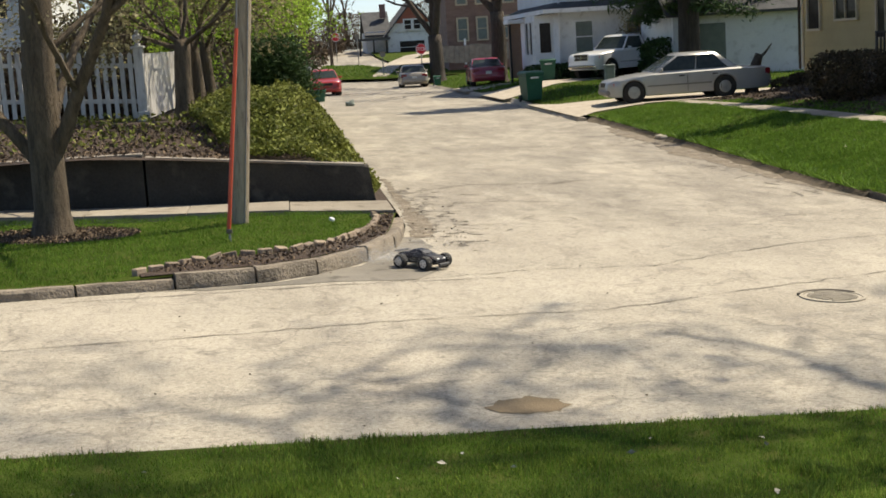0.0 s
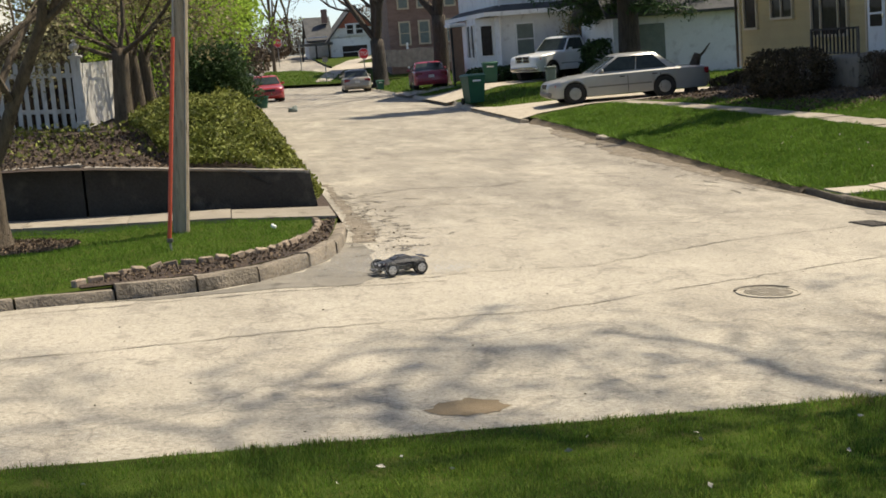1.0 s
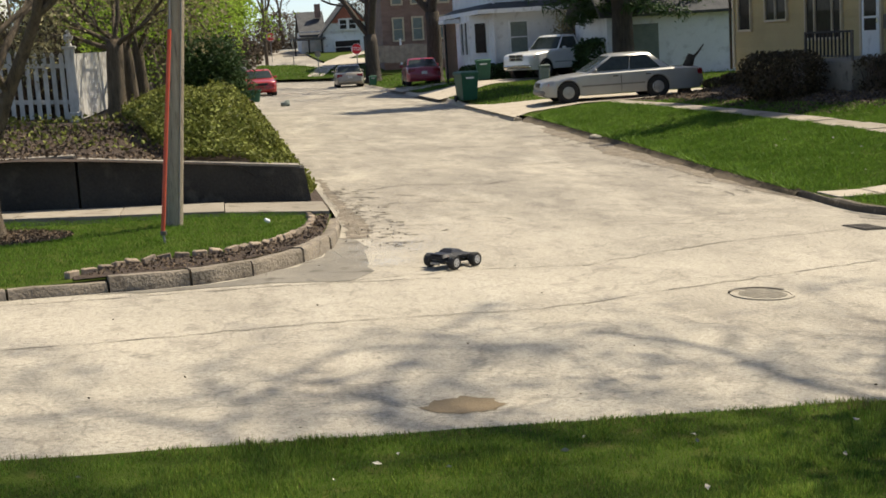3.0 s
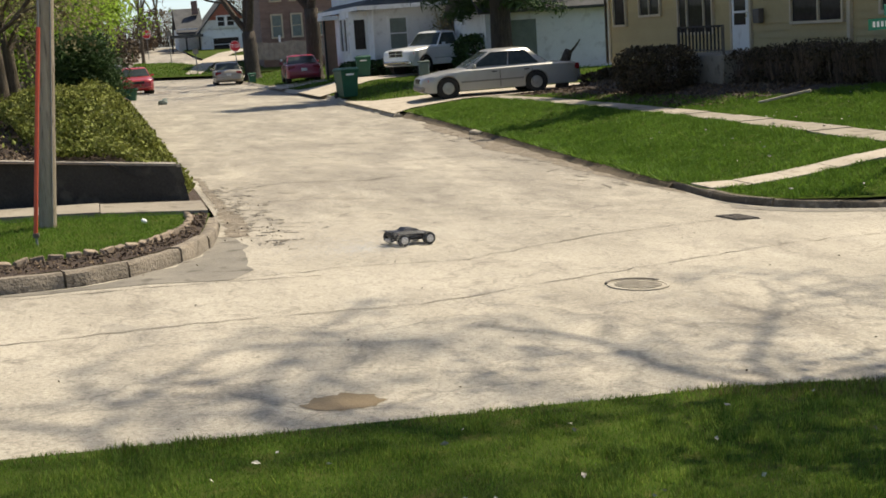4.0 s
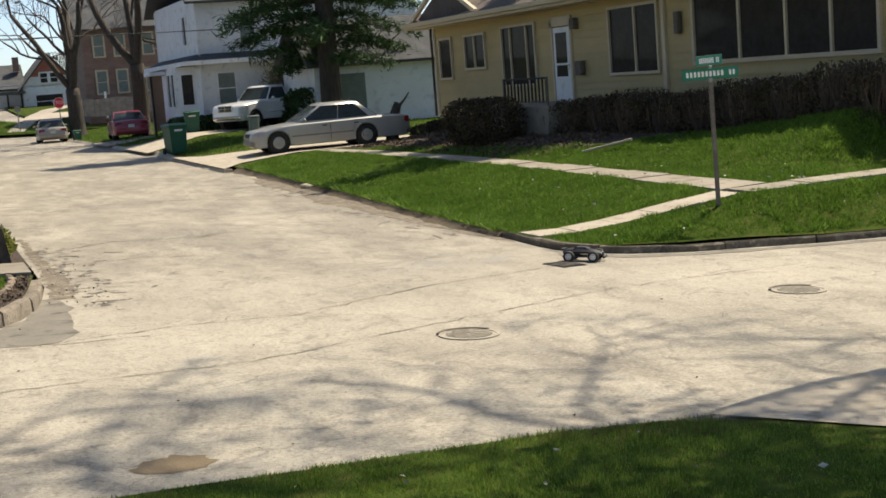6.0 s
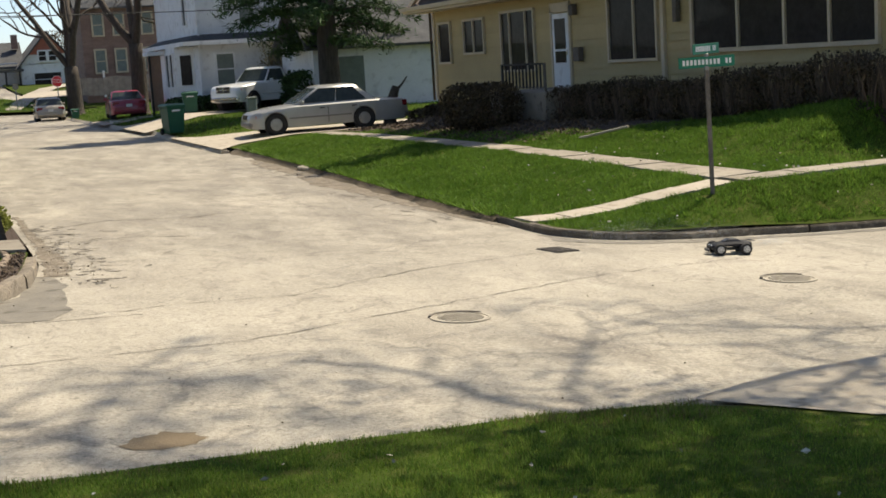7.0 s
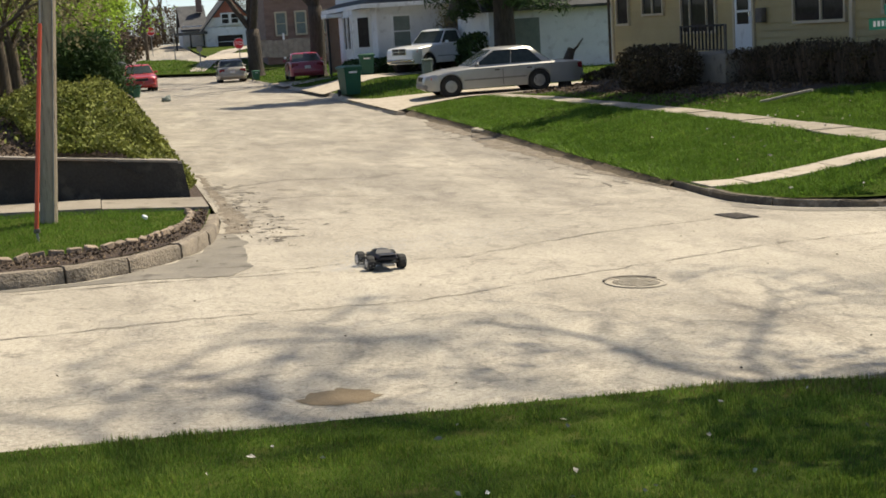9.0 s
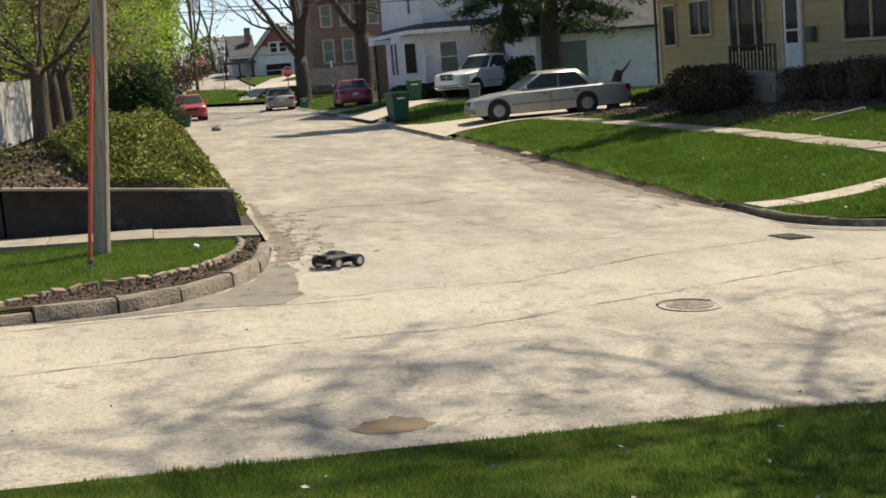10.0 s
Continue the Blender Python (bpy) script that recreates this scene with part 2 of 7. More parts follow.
M_CARRED = pmat("bright red car paint", (0.38, 0.025, 0.02), (0.44, 0.035, 0.03), 0.3, 1, 5, 0.0, coat=0.7)
M_MAROON = pmat("maroon red car paint", (0.24, 0.012, 0.03), (0.3, 0.02, 0.045), 0.3, 1, 5, 0.0, coat=0.7)
M_CHAMP = pmat("champagne beige car paint", (0.3, 0.265, 0.21), (0.36, 0.32, 0.26), 0.35, 1, 5, 0.0, metal=0.3, coat=0.6)
M_BLACKCAR = pmat("dark car paint", (0.025, 0.025, 0.03), (0.04, 0.04, 0.045), 0.35, 1, 5, 0.0, coat=0.6)
M_GREYPLASTIC = pmat("grey bumper plastic", (0.16, 0.15, 0.14), (0.22, 0.21, 0.195), 0.6, 3, 30, 0.1)
M_RUBBER = pmat("black tyre rubber", (0.012, 0.012, 0.012), (0.035, 0.033, 0.03), 0.85, 6, 60, 0.5, local=True)
M_RIM = pmat("dull alloy", (0.3, 0.295, 0.28), (0.42, 0.41, 0.39), 0.4, 6, 40, 0.1, metal=0.7, local=True)
M_CHROME = pmat("chrome", (0.6, 0.6, 0.6), (0.7, 0.7, 0.7), 0.15, 6, 40, 0.0, metal=1.0)
M_LAMPRED = pmat("red lamp lens", (0.16, 0.008, 0.012), (0.22, 0.012, 0.016), 0.2, 6, 40, 0.0)
M_LAMPWHITE = pmat("clear lamp lens", (0.5, 0.48, 0.44), (0.65, 0.63, 0.6), 0.15, 6, 40, 0.0)
M_BIN = pmat("dark green bin plastic", (0.006, 0.075, 0.04), (0.012, 0.11, 0.06), 0.5, 2, 30, 0.1)
M_SIGNGREEN = pmat("green sign sheeting", (0.004, 0.15, 0.085), (0.008, 0.19, 0.11), 0.45, 5, 40, 0.0)
M_SIGNRED = pmat("red sign sheeting", (0.55, 0.02, 0.03), (0.62, 0.03, 0.04), 0.45, 5, 40, 0.0)
M_SIGNWHITE = pmat("white sign lettering", (0.72, 0.74, 0.72), (0.8, 0.8, 0.8), 0.5, 5, 40, 0.0)
M_RCBODY = pmat("glossy black lexan shell", (0.008, 0.009, 0.013), (0.02, 0.02, 0.028), 0.55, 6, 60, 0.05, local=True, coat=0.05, spec=0.3)
M_RCWIN = pmat("smoked shell window", (0.03, 0.03, 0.035), (0.05, 0.05, 0.055), 0.4, 6, 60, 0.0, local=True)
M_RCRED = pmat("dark red shell trim", (0.12, 0.01, 0.012), (0.16, 0.015, 0.018), 0.35, 6, 60, 0.0, local=True)
M_RCGREY = pmat("grey nylon chassis", (0.03, 0.03, 0.032), (0.06, 0.06, 0.06), 0.6, 9, 80, 0.3, local=True)
M_RCRIM = pmat("satin chrome hobby wheel", (0.5, 0.5, 0.5), (0.62, 0.62, 0.62), 0.35, 9, 80, 0.05, local=True, metal=0.6)
M_DUST = pmat("pale road dust", (0.82, 0.82, 0.8), (0.9, 0.9, 0.88), 1.0, 4, 30, 0.0)
thin, clear = M_DUST.node_tree.nodes.new("ShaderNodeMixShader"), M_DUST.node_tree.nodes.new("ShaderNodeBsdfTransparent")
dust_out = [n for n in M_DUST.node_tree.nodes if n.type == "OUTPUT_MATERIAL"][0]
thin.inputs[0].default_value = 0.6
M_DUST.node_tree.links.new(dust_out.inputs["Surface"].links[0].from_socket, thin.inputs[1])
M_DUST.node_tree.links.new(clear.outputs[0], thin.inputs[2])
M_DUST.node_tree.links.new(thin.outputs[0], dust_out.inputs["Surface"])
M_WIRE = pmat("black cable", (0.02, 0.02, 0.02), (0.03, 0.03, 0.03), 0.7, 4, 30, 0.0)
M_DEADLEAF = pmat("brown dead leaves", (0.06, 0.04, 0.025), (0.17, 0.12, 0.075), 0.95, 20, 60, 0.1, island=0.6)
M_LITTER = pmat("dry leaf and paper litter", (0.3, 0.25, 0.18), (0.6, 0.56, 0.5), 0.9, 20, 60, 0.1, island=0.5)


# ---------------------------------------------------------------- mesh helpers
def part(name, bm, material, parent=None, label="", smooth_angle=None, kind=""):
    """Links a bmesh as one mesh object under a thing or a part."""
    me = bpy.data.meshes.new(name)
    bm.to_mesh(me)
    bm.free()
    for m in (material if isinstance(material, (list, tuple)) else [material]):
        me.materials.append(m)
    if smooth_angle:
        for p in me.polygons:
            p.use_smooth = True
        me.set_sharp_from_angle(angle=radians(smooth_angle))
    ob = new(name, me)
    ob.parent = parent
    return tagged(ob, label, "", "", kind)


def raw(name, verts, faces, material, parent=None, smooth=False, label="", kind=""):
    me = bpy.data.meshes.new(name)
    me.from_pydata(verts, [], faces)
    me.materials.append(material)
    if smooth:
        me.polygons.foreach_set("use_smooth", [True] * len(me.polygons))
    ob = new(name, me)
    ob.parent = parent
    return tagged(ob, label, "", "", kind)


def again(ob, name, m, parent):
    """Another object on the same mesh."""
    o = new(name, ob.data)
    o.parent, o.matrix_basis = parent, m
    return o


def thing(name, m, label, category, group="", kind=""):
    e = new(name)
    e.empty_display_size = 0.2
    e.matrix_basis = m
    return tagged(e, label, category, group, kind)


def add_box(bm, c, s, bevel=0.0, m=None):
    """A box centred at c with sides s."""
    r = bmesh.ops.create_cube(bm, size=1)
    v = r["verts"]
    bmesh.ops.scale(bm, vec=s, verts=v)
    if bevel:
        e = list({e for q in v for e in q.link_edges})
        r2 = bmesh.ops.bevel(bm, geom=e, offset=bevel, segments=1, affect="EDGES", profile=0.5)
        v = list({q for f in r2["faces"] for q in f.verts} | {q for q in v if q.is_valid})
    bmesh.ops.transform(bm, matrix=Matrix.Translation(c) @ (m or Matrix.Identity(4)), verts=v)
    return bm


def box_bm(c, s, bevel=0.0, m=None):
    return add_box(bmesh.new(), c, s, bevel, m)


def add_cyl(bm, a, b, r1, r2=None, n=10):
    """A tapered rod from a to b."""
    a, b = Vector(a), Vector(b)
    d = b - a
    m = Matrix.Translation((a + b) / 2) @ d.to_track_quat("Z", "Y").to_matrix().to_4x4()
    bmesh.ops.create_cone(bm, cap_ends=True, segments=n, radius1=r1, radius2=r1 if r2 is None else r2, depth=d.length, matrix=m)
    return bm


def cyl_bm(a, b, r1, r2=None, n=10):
    return add_cyl(bmesh.new(), a, b, r1, r2, n)


def loft(bm, rings, cap=True):
    """Skins closed rings of equal count."""
    vs = [[bm.verts.new(p) for p in r] for r in rings]
    n = len(vs[0])
    for a, b in zip(vs, vs[1:]):
        for i in range(n):
            bm.faces.new((a[i], a[(i + 1) % n], b[(i + 1) % n], b[i]))
    if cap:
        bm.faces.new(vs[0][::-1]), bm.faces.new(vs[-1])
    bmesh.ops.recalc_face_normals(bm, faces=bm.faces)
    return bm


def prism(bm, outline, y0, y1, inset=0.0):
    """A side outline of (x, z) points, extruded from y0 to y1."""
    return loft(bm, [[(x, y0, z) for x, z in outline], [(x, y1, z) for x, z in outline]])


class Tubes:
    """Gathers tapered tubes into one mesh."""

    def __init__(self):
        self.v, self.f = [], []

    def add(self, path, radii, n=6):
        base = len(self.v)
        side = None
        for i, p in enumerate(path):
            d = (path[min(i + 1, len(path) - 1)] - path[max(i - 1, 0)]).normalized()
            if side is None:
                side = d.orthogonal().normalized()
            side = (side - d * side.dot(d)).normalized()
            up = d.cross(side)
            for k in range(n):
                a = 2 * math.pi * k / n
                self.v.append(p + (side * math.cos(a) + up * math.sin(a)) * radii[i])
        for i in range(len(path) - 1):
            for k in range(n):
                a, b = base + i * n + k, base + i * n + (k + 1) % n
                self.f.append((a, b, b + n, a + n))
        self.f.append(tuple(base + (len(path) - 1) * n + k for k in range(n)))


def cards(points, size, rng, flat=0.0, aspect=1.5, up=0.0, wide=0.42):
    """Small folded leaves at the points: two triangles each, at random turns."""
    n = len(points)
    P = np.asarray(points, float)
    d = rng.normal(size=(n, 3))
    d[:, 2] = d[:, 2] * (1 - flat) + up
    d /= np.linalg.norm(d, axis=1)[:, None]
    o = rng.normal(size=(n, 3))
    s = np.cross(d, o)
    s /= np.linalg.norm(s, axis=1)[:, None]
    k = size * rng.uniform(0.6, 1.4, (n, 1))
    nrm = np.cross(d, s)
    a, b = P - d * k * 0.5 * aspect, P + d * k * 0.5 * aspect
    c1, c2 = P + s * k * wide + nrm * k * wide * 0.35, P - s * k * wide + nrm * k * wide * 0.35
    V = np.stack([a, c1, b, c2], 1).reshape(-1, 3)
    I = np.arange(n) * 4
    F = np.concatenate([np.stack([I, I + 1, I + 2], 1), np.stack([I, I + 2, I + 3], 1)])
    return V.tolist(), F.tolist()


def blades(points, height, width, rng, lean=0.5):
    """Grass: one leaning triangle a blade."""
    P = np.asarray(points, float)
    n = len(P)
    a = rng.uniform(0, 2 * math.pi, n)
    s = np.stack([np.cos(a), np.sin(a), np.zeros(n)], 1)
    h = height * rng.uniform(0.5, 1.4, n)
    b = rng.uniform(0, 2 * math.pi, n)
    l = rng.uniform(0, lean, n) * h
    tip = P + np.stack([np.cos(b) * l, np.sin(b) * l, h], 1)
    w = (width * rng.uniform(0.6, 1.3, n))[:, None]
    V = np.stack([P - s * w / 2 - [0, 0, 0.01], P + s * w / 2 - [0, 0, 0.01], tip], 1).reshape(-1, 3)
    return V.tolist(), (np.arange(n * 3).reshape(-1, 3)).tolist()
# ---------------------------------------------------------------- terrain
WALL_A, WALL_B = (0.97, 0.95), (0.9, 0.59)


def ramp(a, b, v):
    t = np.clip((np.asarray(v, float) - a) / (b - a), 0, 1)
    return t * t * (3 - 2 * t)


def road_z(x, y):
    """The cross street falls to the right; the side street levels out and climbs a hill at its far end."""
    w = np.interp(y, [18, 50, 90], [1, 0.35, 0.3])
    return -1.25 * np.tanh(np.asarray(x, float) / 25) * w + 1.3 * ramp(88, 116, y) + 2.2 * ramp(108, 175, y)


def left_z(x, y):
    return road_z(x, y) + 0.1 + 0.06 * ramp(-2.5, -0.3, x)


def wall_top(x):
    return np.where(np.asarray(x) < -2.12, np.interp(x, [-14, -2.12], WALL_A), np.interp(x, [-2.1, 1.2], WALL_B))


def bank_z(x, y):
    x = np.asarray(x, float)
    up = wall_top(x) + (1.22 - 0.03 * (x + 2.6) - wall_top(x)) * ramp(19.7, 24.5, y)
    up = up + 0.25 * ramp(40, 60, y) * ramp(0, -3, x)
    return road_z(x, y) + 0.05 + (up - road_z(x, y) - 0.05) * ramp(1.45, 0.0, x)


def right_z(x, y):
    x = np.asarray(x, float)
    k = road_z(x, y) + 0.1
    target = np.interp(y, [15, 36, 43, 60, 67, 76, 88, 120], [0.13, 0.13, 0.05, 0.45, 0.22, 0.12, 0.3, 2.4])
    z = k + (target - k) * (0.35 * ramp(8.9, 11.6, x) + 0.65 * np.clip((x - 8.75) / 2.85, 0, 1)) * ramp(15.1, 16.5, y)
    return z + np.interp(y, [18.8, 23.7, 30, 43], [0.92, 0.45, 0.34, 0.34]) * ramp(12.7, 15.8, x) * ramp(17.1, 18.8, y) * ramp(43, 38, y)


def near_z(x, y):
    return road_z(x, 7.4) + 0.05 + 0.5 * ramp(7.0, 0.0, y)


from mathutils.geometry import delaunay_2d_cdt


def sheet(name, outline, step, zf, material, label="", category="", kind="structure", wobble=0.0, seed=1, lift=0.0):
    """A patch of ground inside the outline, laid on the height function."""
    rng = random.Random(seed)
    pts = [Vector(p) for p in outline]
    dense = []
    for a, b in zip(pts, pts[1:] + pts[:1]):
        n = max(1, int((b - a).length / step))
        dense += [a.lerp(b, i / n) + Vector((rng.uniform(-wobble, wobble), rng.uniform(-wobble, wobble))) for i in range(n)]
    n = len(dense)
    xs, ys = [p.x for p in pts], [p.y for p in pts]
    inner = [Vector((x, y)) for x in np.arange(min(xs) + step / 2, max(xs), step) for y in np.arange(min(ys) + step / 2, max(ys), step)]
    v, e, f, *_ = delaunay_2d_cdt(dense + inner, [(i, (i + 1) % n) for i in range(n)], [list(range(n))], 1, 1e-4)
    verts = [(p.x, p.y, float(zf(p.x, p.y)) + lift) for p in v]
    ob = raw(name, verts, [list(q) for q in f], material, None, True)
    return tagged(ob, label, category, "", kind)


KERB_L = [(-45, 10.6), (-12, 11.5), (-2.78, 12.44), (-1.8, 12.69), (-0.81, 12.92), (-0.32, 13.1), (0.19, 13.5), (0.6, 14.05), (0.92, 14.65), (1.13, 15.3),
          (1.27, 16.15), (1.4, 17.3)]
KERB_BACK = [(-45, 10.72), (-12, 11.62), (-2.8, 12.57), (-1.83, 12.82), (-0.87, 13.06), (-0.41, 13.24), (0.08, 13.62), (0.48, 14.13), (0.79, 14.7), (1.0, 15.33),
             (1.13, 16.17), (1.26, 17.3)]
EDGE_L = [(1.42, 19), (1.5, 40), (1.6, 60), (1.9, 90)]
KERB_R = [(8.42, 16.9), (8.6, 16.3), (9.0, 15.85), (9.7, 15.5), (11.7, 15.2), (13.4, 15.15), (45, 14.6)]
EDGE_R = [(9.3, 90), (9.2, 60), (9.1, 34), (8.9, 28), (8.65, 23.5), (8.5, 20), (8.42, 17.6)]
LAWN_EDGE = [(4.66, 7.27), (4.35, 7.41), (3.55, 7.46), (2.4, 7.43), (1.13, 7.37), (-1.7, 7.28), (-45, 6.7)]

sheet("ground", [(-700, -400), (700, -400), (700, 1200), (-700, 1200)], 25,
      lambda x, y: (-2.2 if -60 < x < 60 and -40 < y < 150 else -0.6 + 2.5 * ramp(110, 190, y)), M_FAR, "rough ground reaching the horizon", "ground")
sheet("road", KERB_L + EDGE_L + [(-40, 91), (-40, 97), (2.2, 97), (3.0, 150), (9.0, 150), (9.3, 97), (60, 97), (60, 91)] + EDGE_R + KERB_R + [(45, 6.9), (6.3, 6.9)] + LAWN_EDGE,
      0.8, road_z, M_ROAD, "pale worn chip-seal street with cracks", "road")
sheet("lawn_corner", KERB_BACK[:-1] + [(1.3, 17.5), (-45, 19.6)], 0.5, left_z, M_TURF, "mown spring lawn at a street corner", "lawn", lift=-0.02)
sheet("bank", [(-45, 19.75), (1.1, 19.2)] + [(x - 0.04, y) for x, y in EDGE_L] + [(-45, 90)], 1.0, bank_z, M_MULCH, "mulched bank above a retaining wall", "ground")
sheet("lawn_verge", [(x + 0.05, y + 0.05) for x, y in KERB_R[:-1]] + [(45, 14.65), (45, 41)] + [(9.2, 41), (9.15, 34), (8.98, 28), (8.73, 23.5), (8.55, 20), (8.5, 17.6)],
      0.5, right_z, M_TURF, "green lawn sloping up from the kerb", "lawn")
sheet("lawn_far", [(9.25, 41), (45, 41), (45, 90.5), (9.35, 90.5)], 1.5, right_z, M_TURF, "lawns of the houses up the street", "lawn")
sheet("lawn_hill", [(9.3, 97.5), (60, 97.5), (60, 160), (9.1, 160)], 3.0, lambda x, y: road_z(x, y) + 0.15, M_TURF, "lawn on the hill up the street", "lawn")
sheet("lawn_hill", [(-40, 97.5), (2.1, 97.5), (2.9, 160), (-40, 160)], 3.0, lambda x, y: road_z(x, y) + 0.15, M_TURF, "lawn on the hill up the street", "lawn")
sheet("lawn_near", [(4.7, 7.24)] + LAWN_EDGE[1:] + [(-45, -12), (22, -12), (22, 4.9), (8.5, 4.9), (5.7, 6.75)], 0.4, near_z, M_TURF, "mown lawn in dappled tree shade", "lawn",
      wobble=0.015, lift=0.0)
sheet("driveway_near", [(4.75, 7.4), (5.3, 7.62), (5.97, 7.84), (6.72, 7.95), (22, 8.2), (22, 4.5), (8.5, 4.5), (5.55, 6.5), (4.9, 7.22)], 0.6, near_z, M_CONC, "pale concrete driveway apron", "driveway", lift=0.012)
sheet("driveway_sedan", [(8.75, 39.6), (9.6, 41.0), (11.5, 41.4), (19, 41.4), (19, 45.2), (11.5, 45.2), (9.6, 46.6), (8.8, 48.5)], 0.8, right_z, M_CONC, "concrete driveway under a sedan", "driveway", lift=0.03)
sheet("driveway_pickup", [(8.85, 53.8), (10.2, 55.6), (13, 57.8), (22, 58.4), (22, 61.6), (13, 61.6), (10.2, 60.8), (8.9, 62.2)], 0.8, right_z, M_CONC, "concrete driveway under a pickup", "driveway", lift=0.03)
sheet("driveway_far", [(8.9, 66), (22, 68), (22, 71), (9, 72)], 1.0, right_z, M_CONC, "pale gravel drive", "driveway", lift=0.03)
sheet("far_walk", [(6.4, 97.6), (7.6, 97.6), (13, 125), (16, 132), (14.5, 133), (11.5, 126)], 1.5, lambda x, y: road_z(x, y) + 0.2, M_CONC, "pale walk climbing the hill", "path", lift=0.05)
sheet("grass_corner", [(2.2, 97.2), (8.9, 95.3), (9.2, 97.5), (8.8, 104), (6.6, 110), (3.4, 112)], 1.0, lambda x, y: road_z(x, y) + 0.22, M_TURF, "grass corner of the far street", "lawn")
sheet("far_lot", [(9.5, 108), (34, 104), (34, 116), (10.5, 118)], 2, lambda x, y: road_z(x, y) + 0.2, M_CONC, "pale parking strip on the hill", "driveway", lift=0.05)

# ------------------------------------------- marks on the street
sheet("asphalt_patch", [(-1.6, 12.72), (-0.8, 12.9), (-0.3, 13.08), (0.19, 13.48), (0.6, 14.0), (0.92, 14.6), (1.13, 15.25), (1.27, 16.1), (1.4, 16.1), (1.5, 15.2), (1.38, 14.4), (1.36, 13.45), (1.13, 12.95), (0.3, 12.98), (-0.6, 12.78)], 0.25, road_z,
      M_PATCH, "darker asphalt repair beside the kerb", "asphalt patch", wobble=0.04, lift=0.004)
sheet("gutter_dirt", [(1.32, 16.0), (1.42, 16.8), (1.48, 18.2), (1.52, 20), (1.55, 24), (1.66, 24), (1.7, 20.4), (1.72, 18.4), (1.78, 17.2), (1.6, 16.0)], 0.15, road_z, M_GRIT,
      "grit and leaves along the gutter", "dirt", wobble=0.05, lift=0.005)
sheet("gutter_dirt", [(8.4, 18.0), (8.45, 20), (8.6, 23.5), (8.85, 28), (9.05, 34), (8.8, 36.5), (8.3, 33.5), (8.45, 30.5), (8.0, 27.5), (8.2, 24.5), (8.1, 21.5), (8.25, 19.5)], 0.35, road_z, M_GRIT,
      "crumbling asphalt and grit along the verge", "dirt", wobble=0.09, lift=0.005)
sheet("gutter_dirt", [(8.3, 17.0), (8.5, 16.2), (8.95, 15.75), (9.7, 15.4), (11.7, 15.1), (13.4, 15.05), (13.4, 14.8), (11.6, 14.85), (9.7, 15.1), (8.8, 15.4), (8.2, 16.2)], 0.3, road_z, M_PATCH,
      "dirty gutter along the corner kerb", "dirt", wobble=0.06, lift=0.005)
sheet("dirt_spot", [(1.05, 8.05), (1.15, 8.22), (1.34, 8.29), (1.52, 8.2), (1.6, 8.05), (1.5, 7.93), (1.28, 7.87), (1.1, 7.92)], 0.05, road_z, M_DIRTPATCH,
      "brown dirt-filled pothole", "pothole", wobble=0.028, lift=0.004)


def crack(points, width, seed):
    """A wandering crack: a thin ribbon sunk in dirt."""
    rng = random.Random(seed)
    pts = [Vector(p) for p in points]
    line = []
    for a, b in zip(pts, pts[1:]):
        n = max(2, int((b - a).length / 0.15))
        line += [a.lerp(b, i / n) + Vector((rng.gauss(0, 0.02), rng.gauss(0, 0.02))) for i in range(n)]
    v, f = [], []
    for i, p in enumerate(line):
        d = (line[min(i + 1, len(line) - 1)] - line[max(i - 1, 0)]).normalized()
        s = Vector((-d.y, d.x)) * width * rng.uniform(0.1, 0.7) / 2
        for q in (p + s, p - s):
            v.append((q.x, q.y, float(road_z(q.x, q.y)) + 0.006))
        if i:
            f.append((2 * i - 2, 2 * i, 2 * i + 1, 2 * i - 1))
    return tagged(raw("crack", v, f, M_TAR_SHADE), "dark crack across the worn street", "crack", "street cracks", "structure")


crack([(-4, 10.0), (-1.2, 10.5), (0.6, 10.9), (2.6, 11.1), (4.6, 12.0), (7.2, 13.1), (10, 13.6)], 0.035, 1)
crack([(0.8, 12.9), (2.2, 13.3), (3.6, 13.35), (5.6, 14.6), (8.0, 15.4)], 0.04, 2)
crack([(2.0, 17.0), (3.6, 17.3), (5.6, 16.9), (8.2, 17.6)], 0.03, 3)
crack([(1.7, 29), (4.4, 31), (7.2, 30), (8.8, 32)], 0.06, 5)
crack([(1.9, 19.5), (3.0, 19.8), (3.9, 19.4)], 0.05, 11)
crack([(2.0, 21.6), (2.9, 22.4), (4.4, 22.2), (5.2, 22.8)], 0.08, 12)
crack([(3.4, 26), (5.4, 25.4), (7.4, 26.2)], 0.07, 14)
crack([(1.8, 38), (5.2, 39.5), (8.9, 39)], 0.07, 7)
crack([(4.72, 7.46), (5.3, 7.67), (5.97, 7.89), (6.72, 8.0), (9, 8.1)], 0.09, 8)
crack([(-2.2, 12.3), (-0.2, 12.7), (1.2, 12.88), (2.2, 12.9)], 0.04, 9)
crng = random.Random(404)
for k in range(80):
    cx, cy = 1.55 + abs(crng.gauss(0, 0.45)), crng.uniform(14.8, 22.0)
    ca, cl = crng.gauss(0.1, 0.7), crng.uniform(0.1, 0.4)
    crack([(cx, cy), (cx + cl * 0.5 * math.cos(ca), cy + cl * 0.5 * math.sin(ca) + crng.gauss(0, 0.06)), (cx + cl * math.cos(ca), cy + cl * math.sin(ca))], crng.uniform(0.05, 0.16), 500 + k)
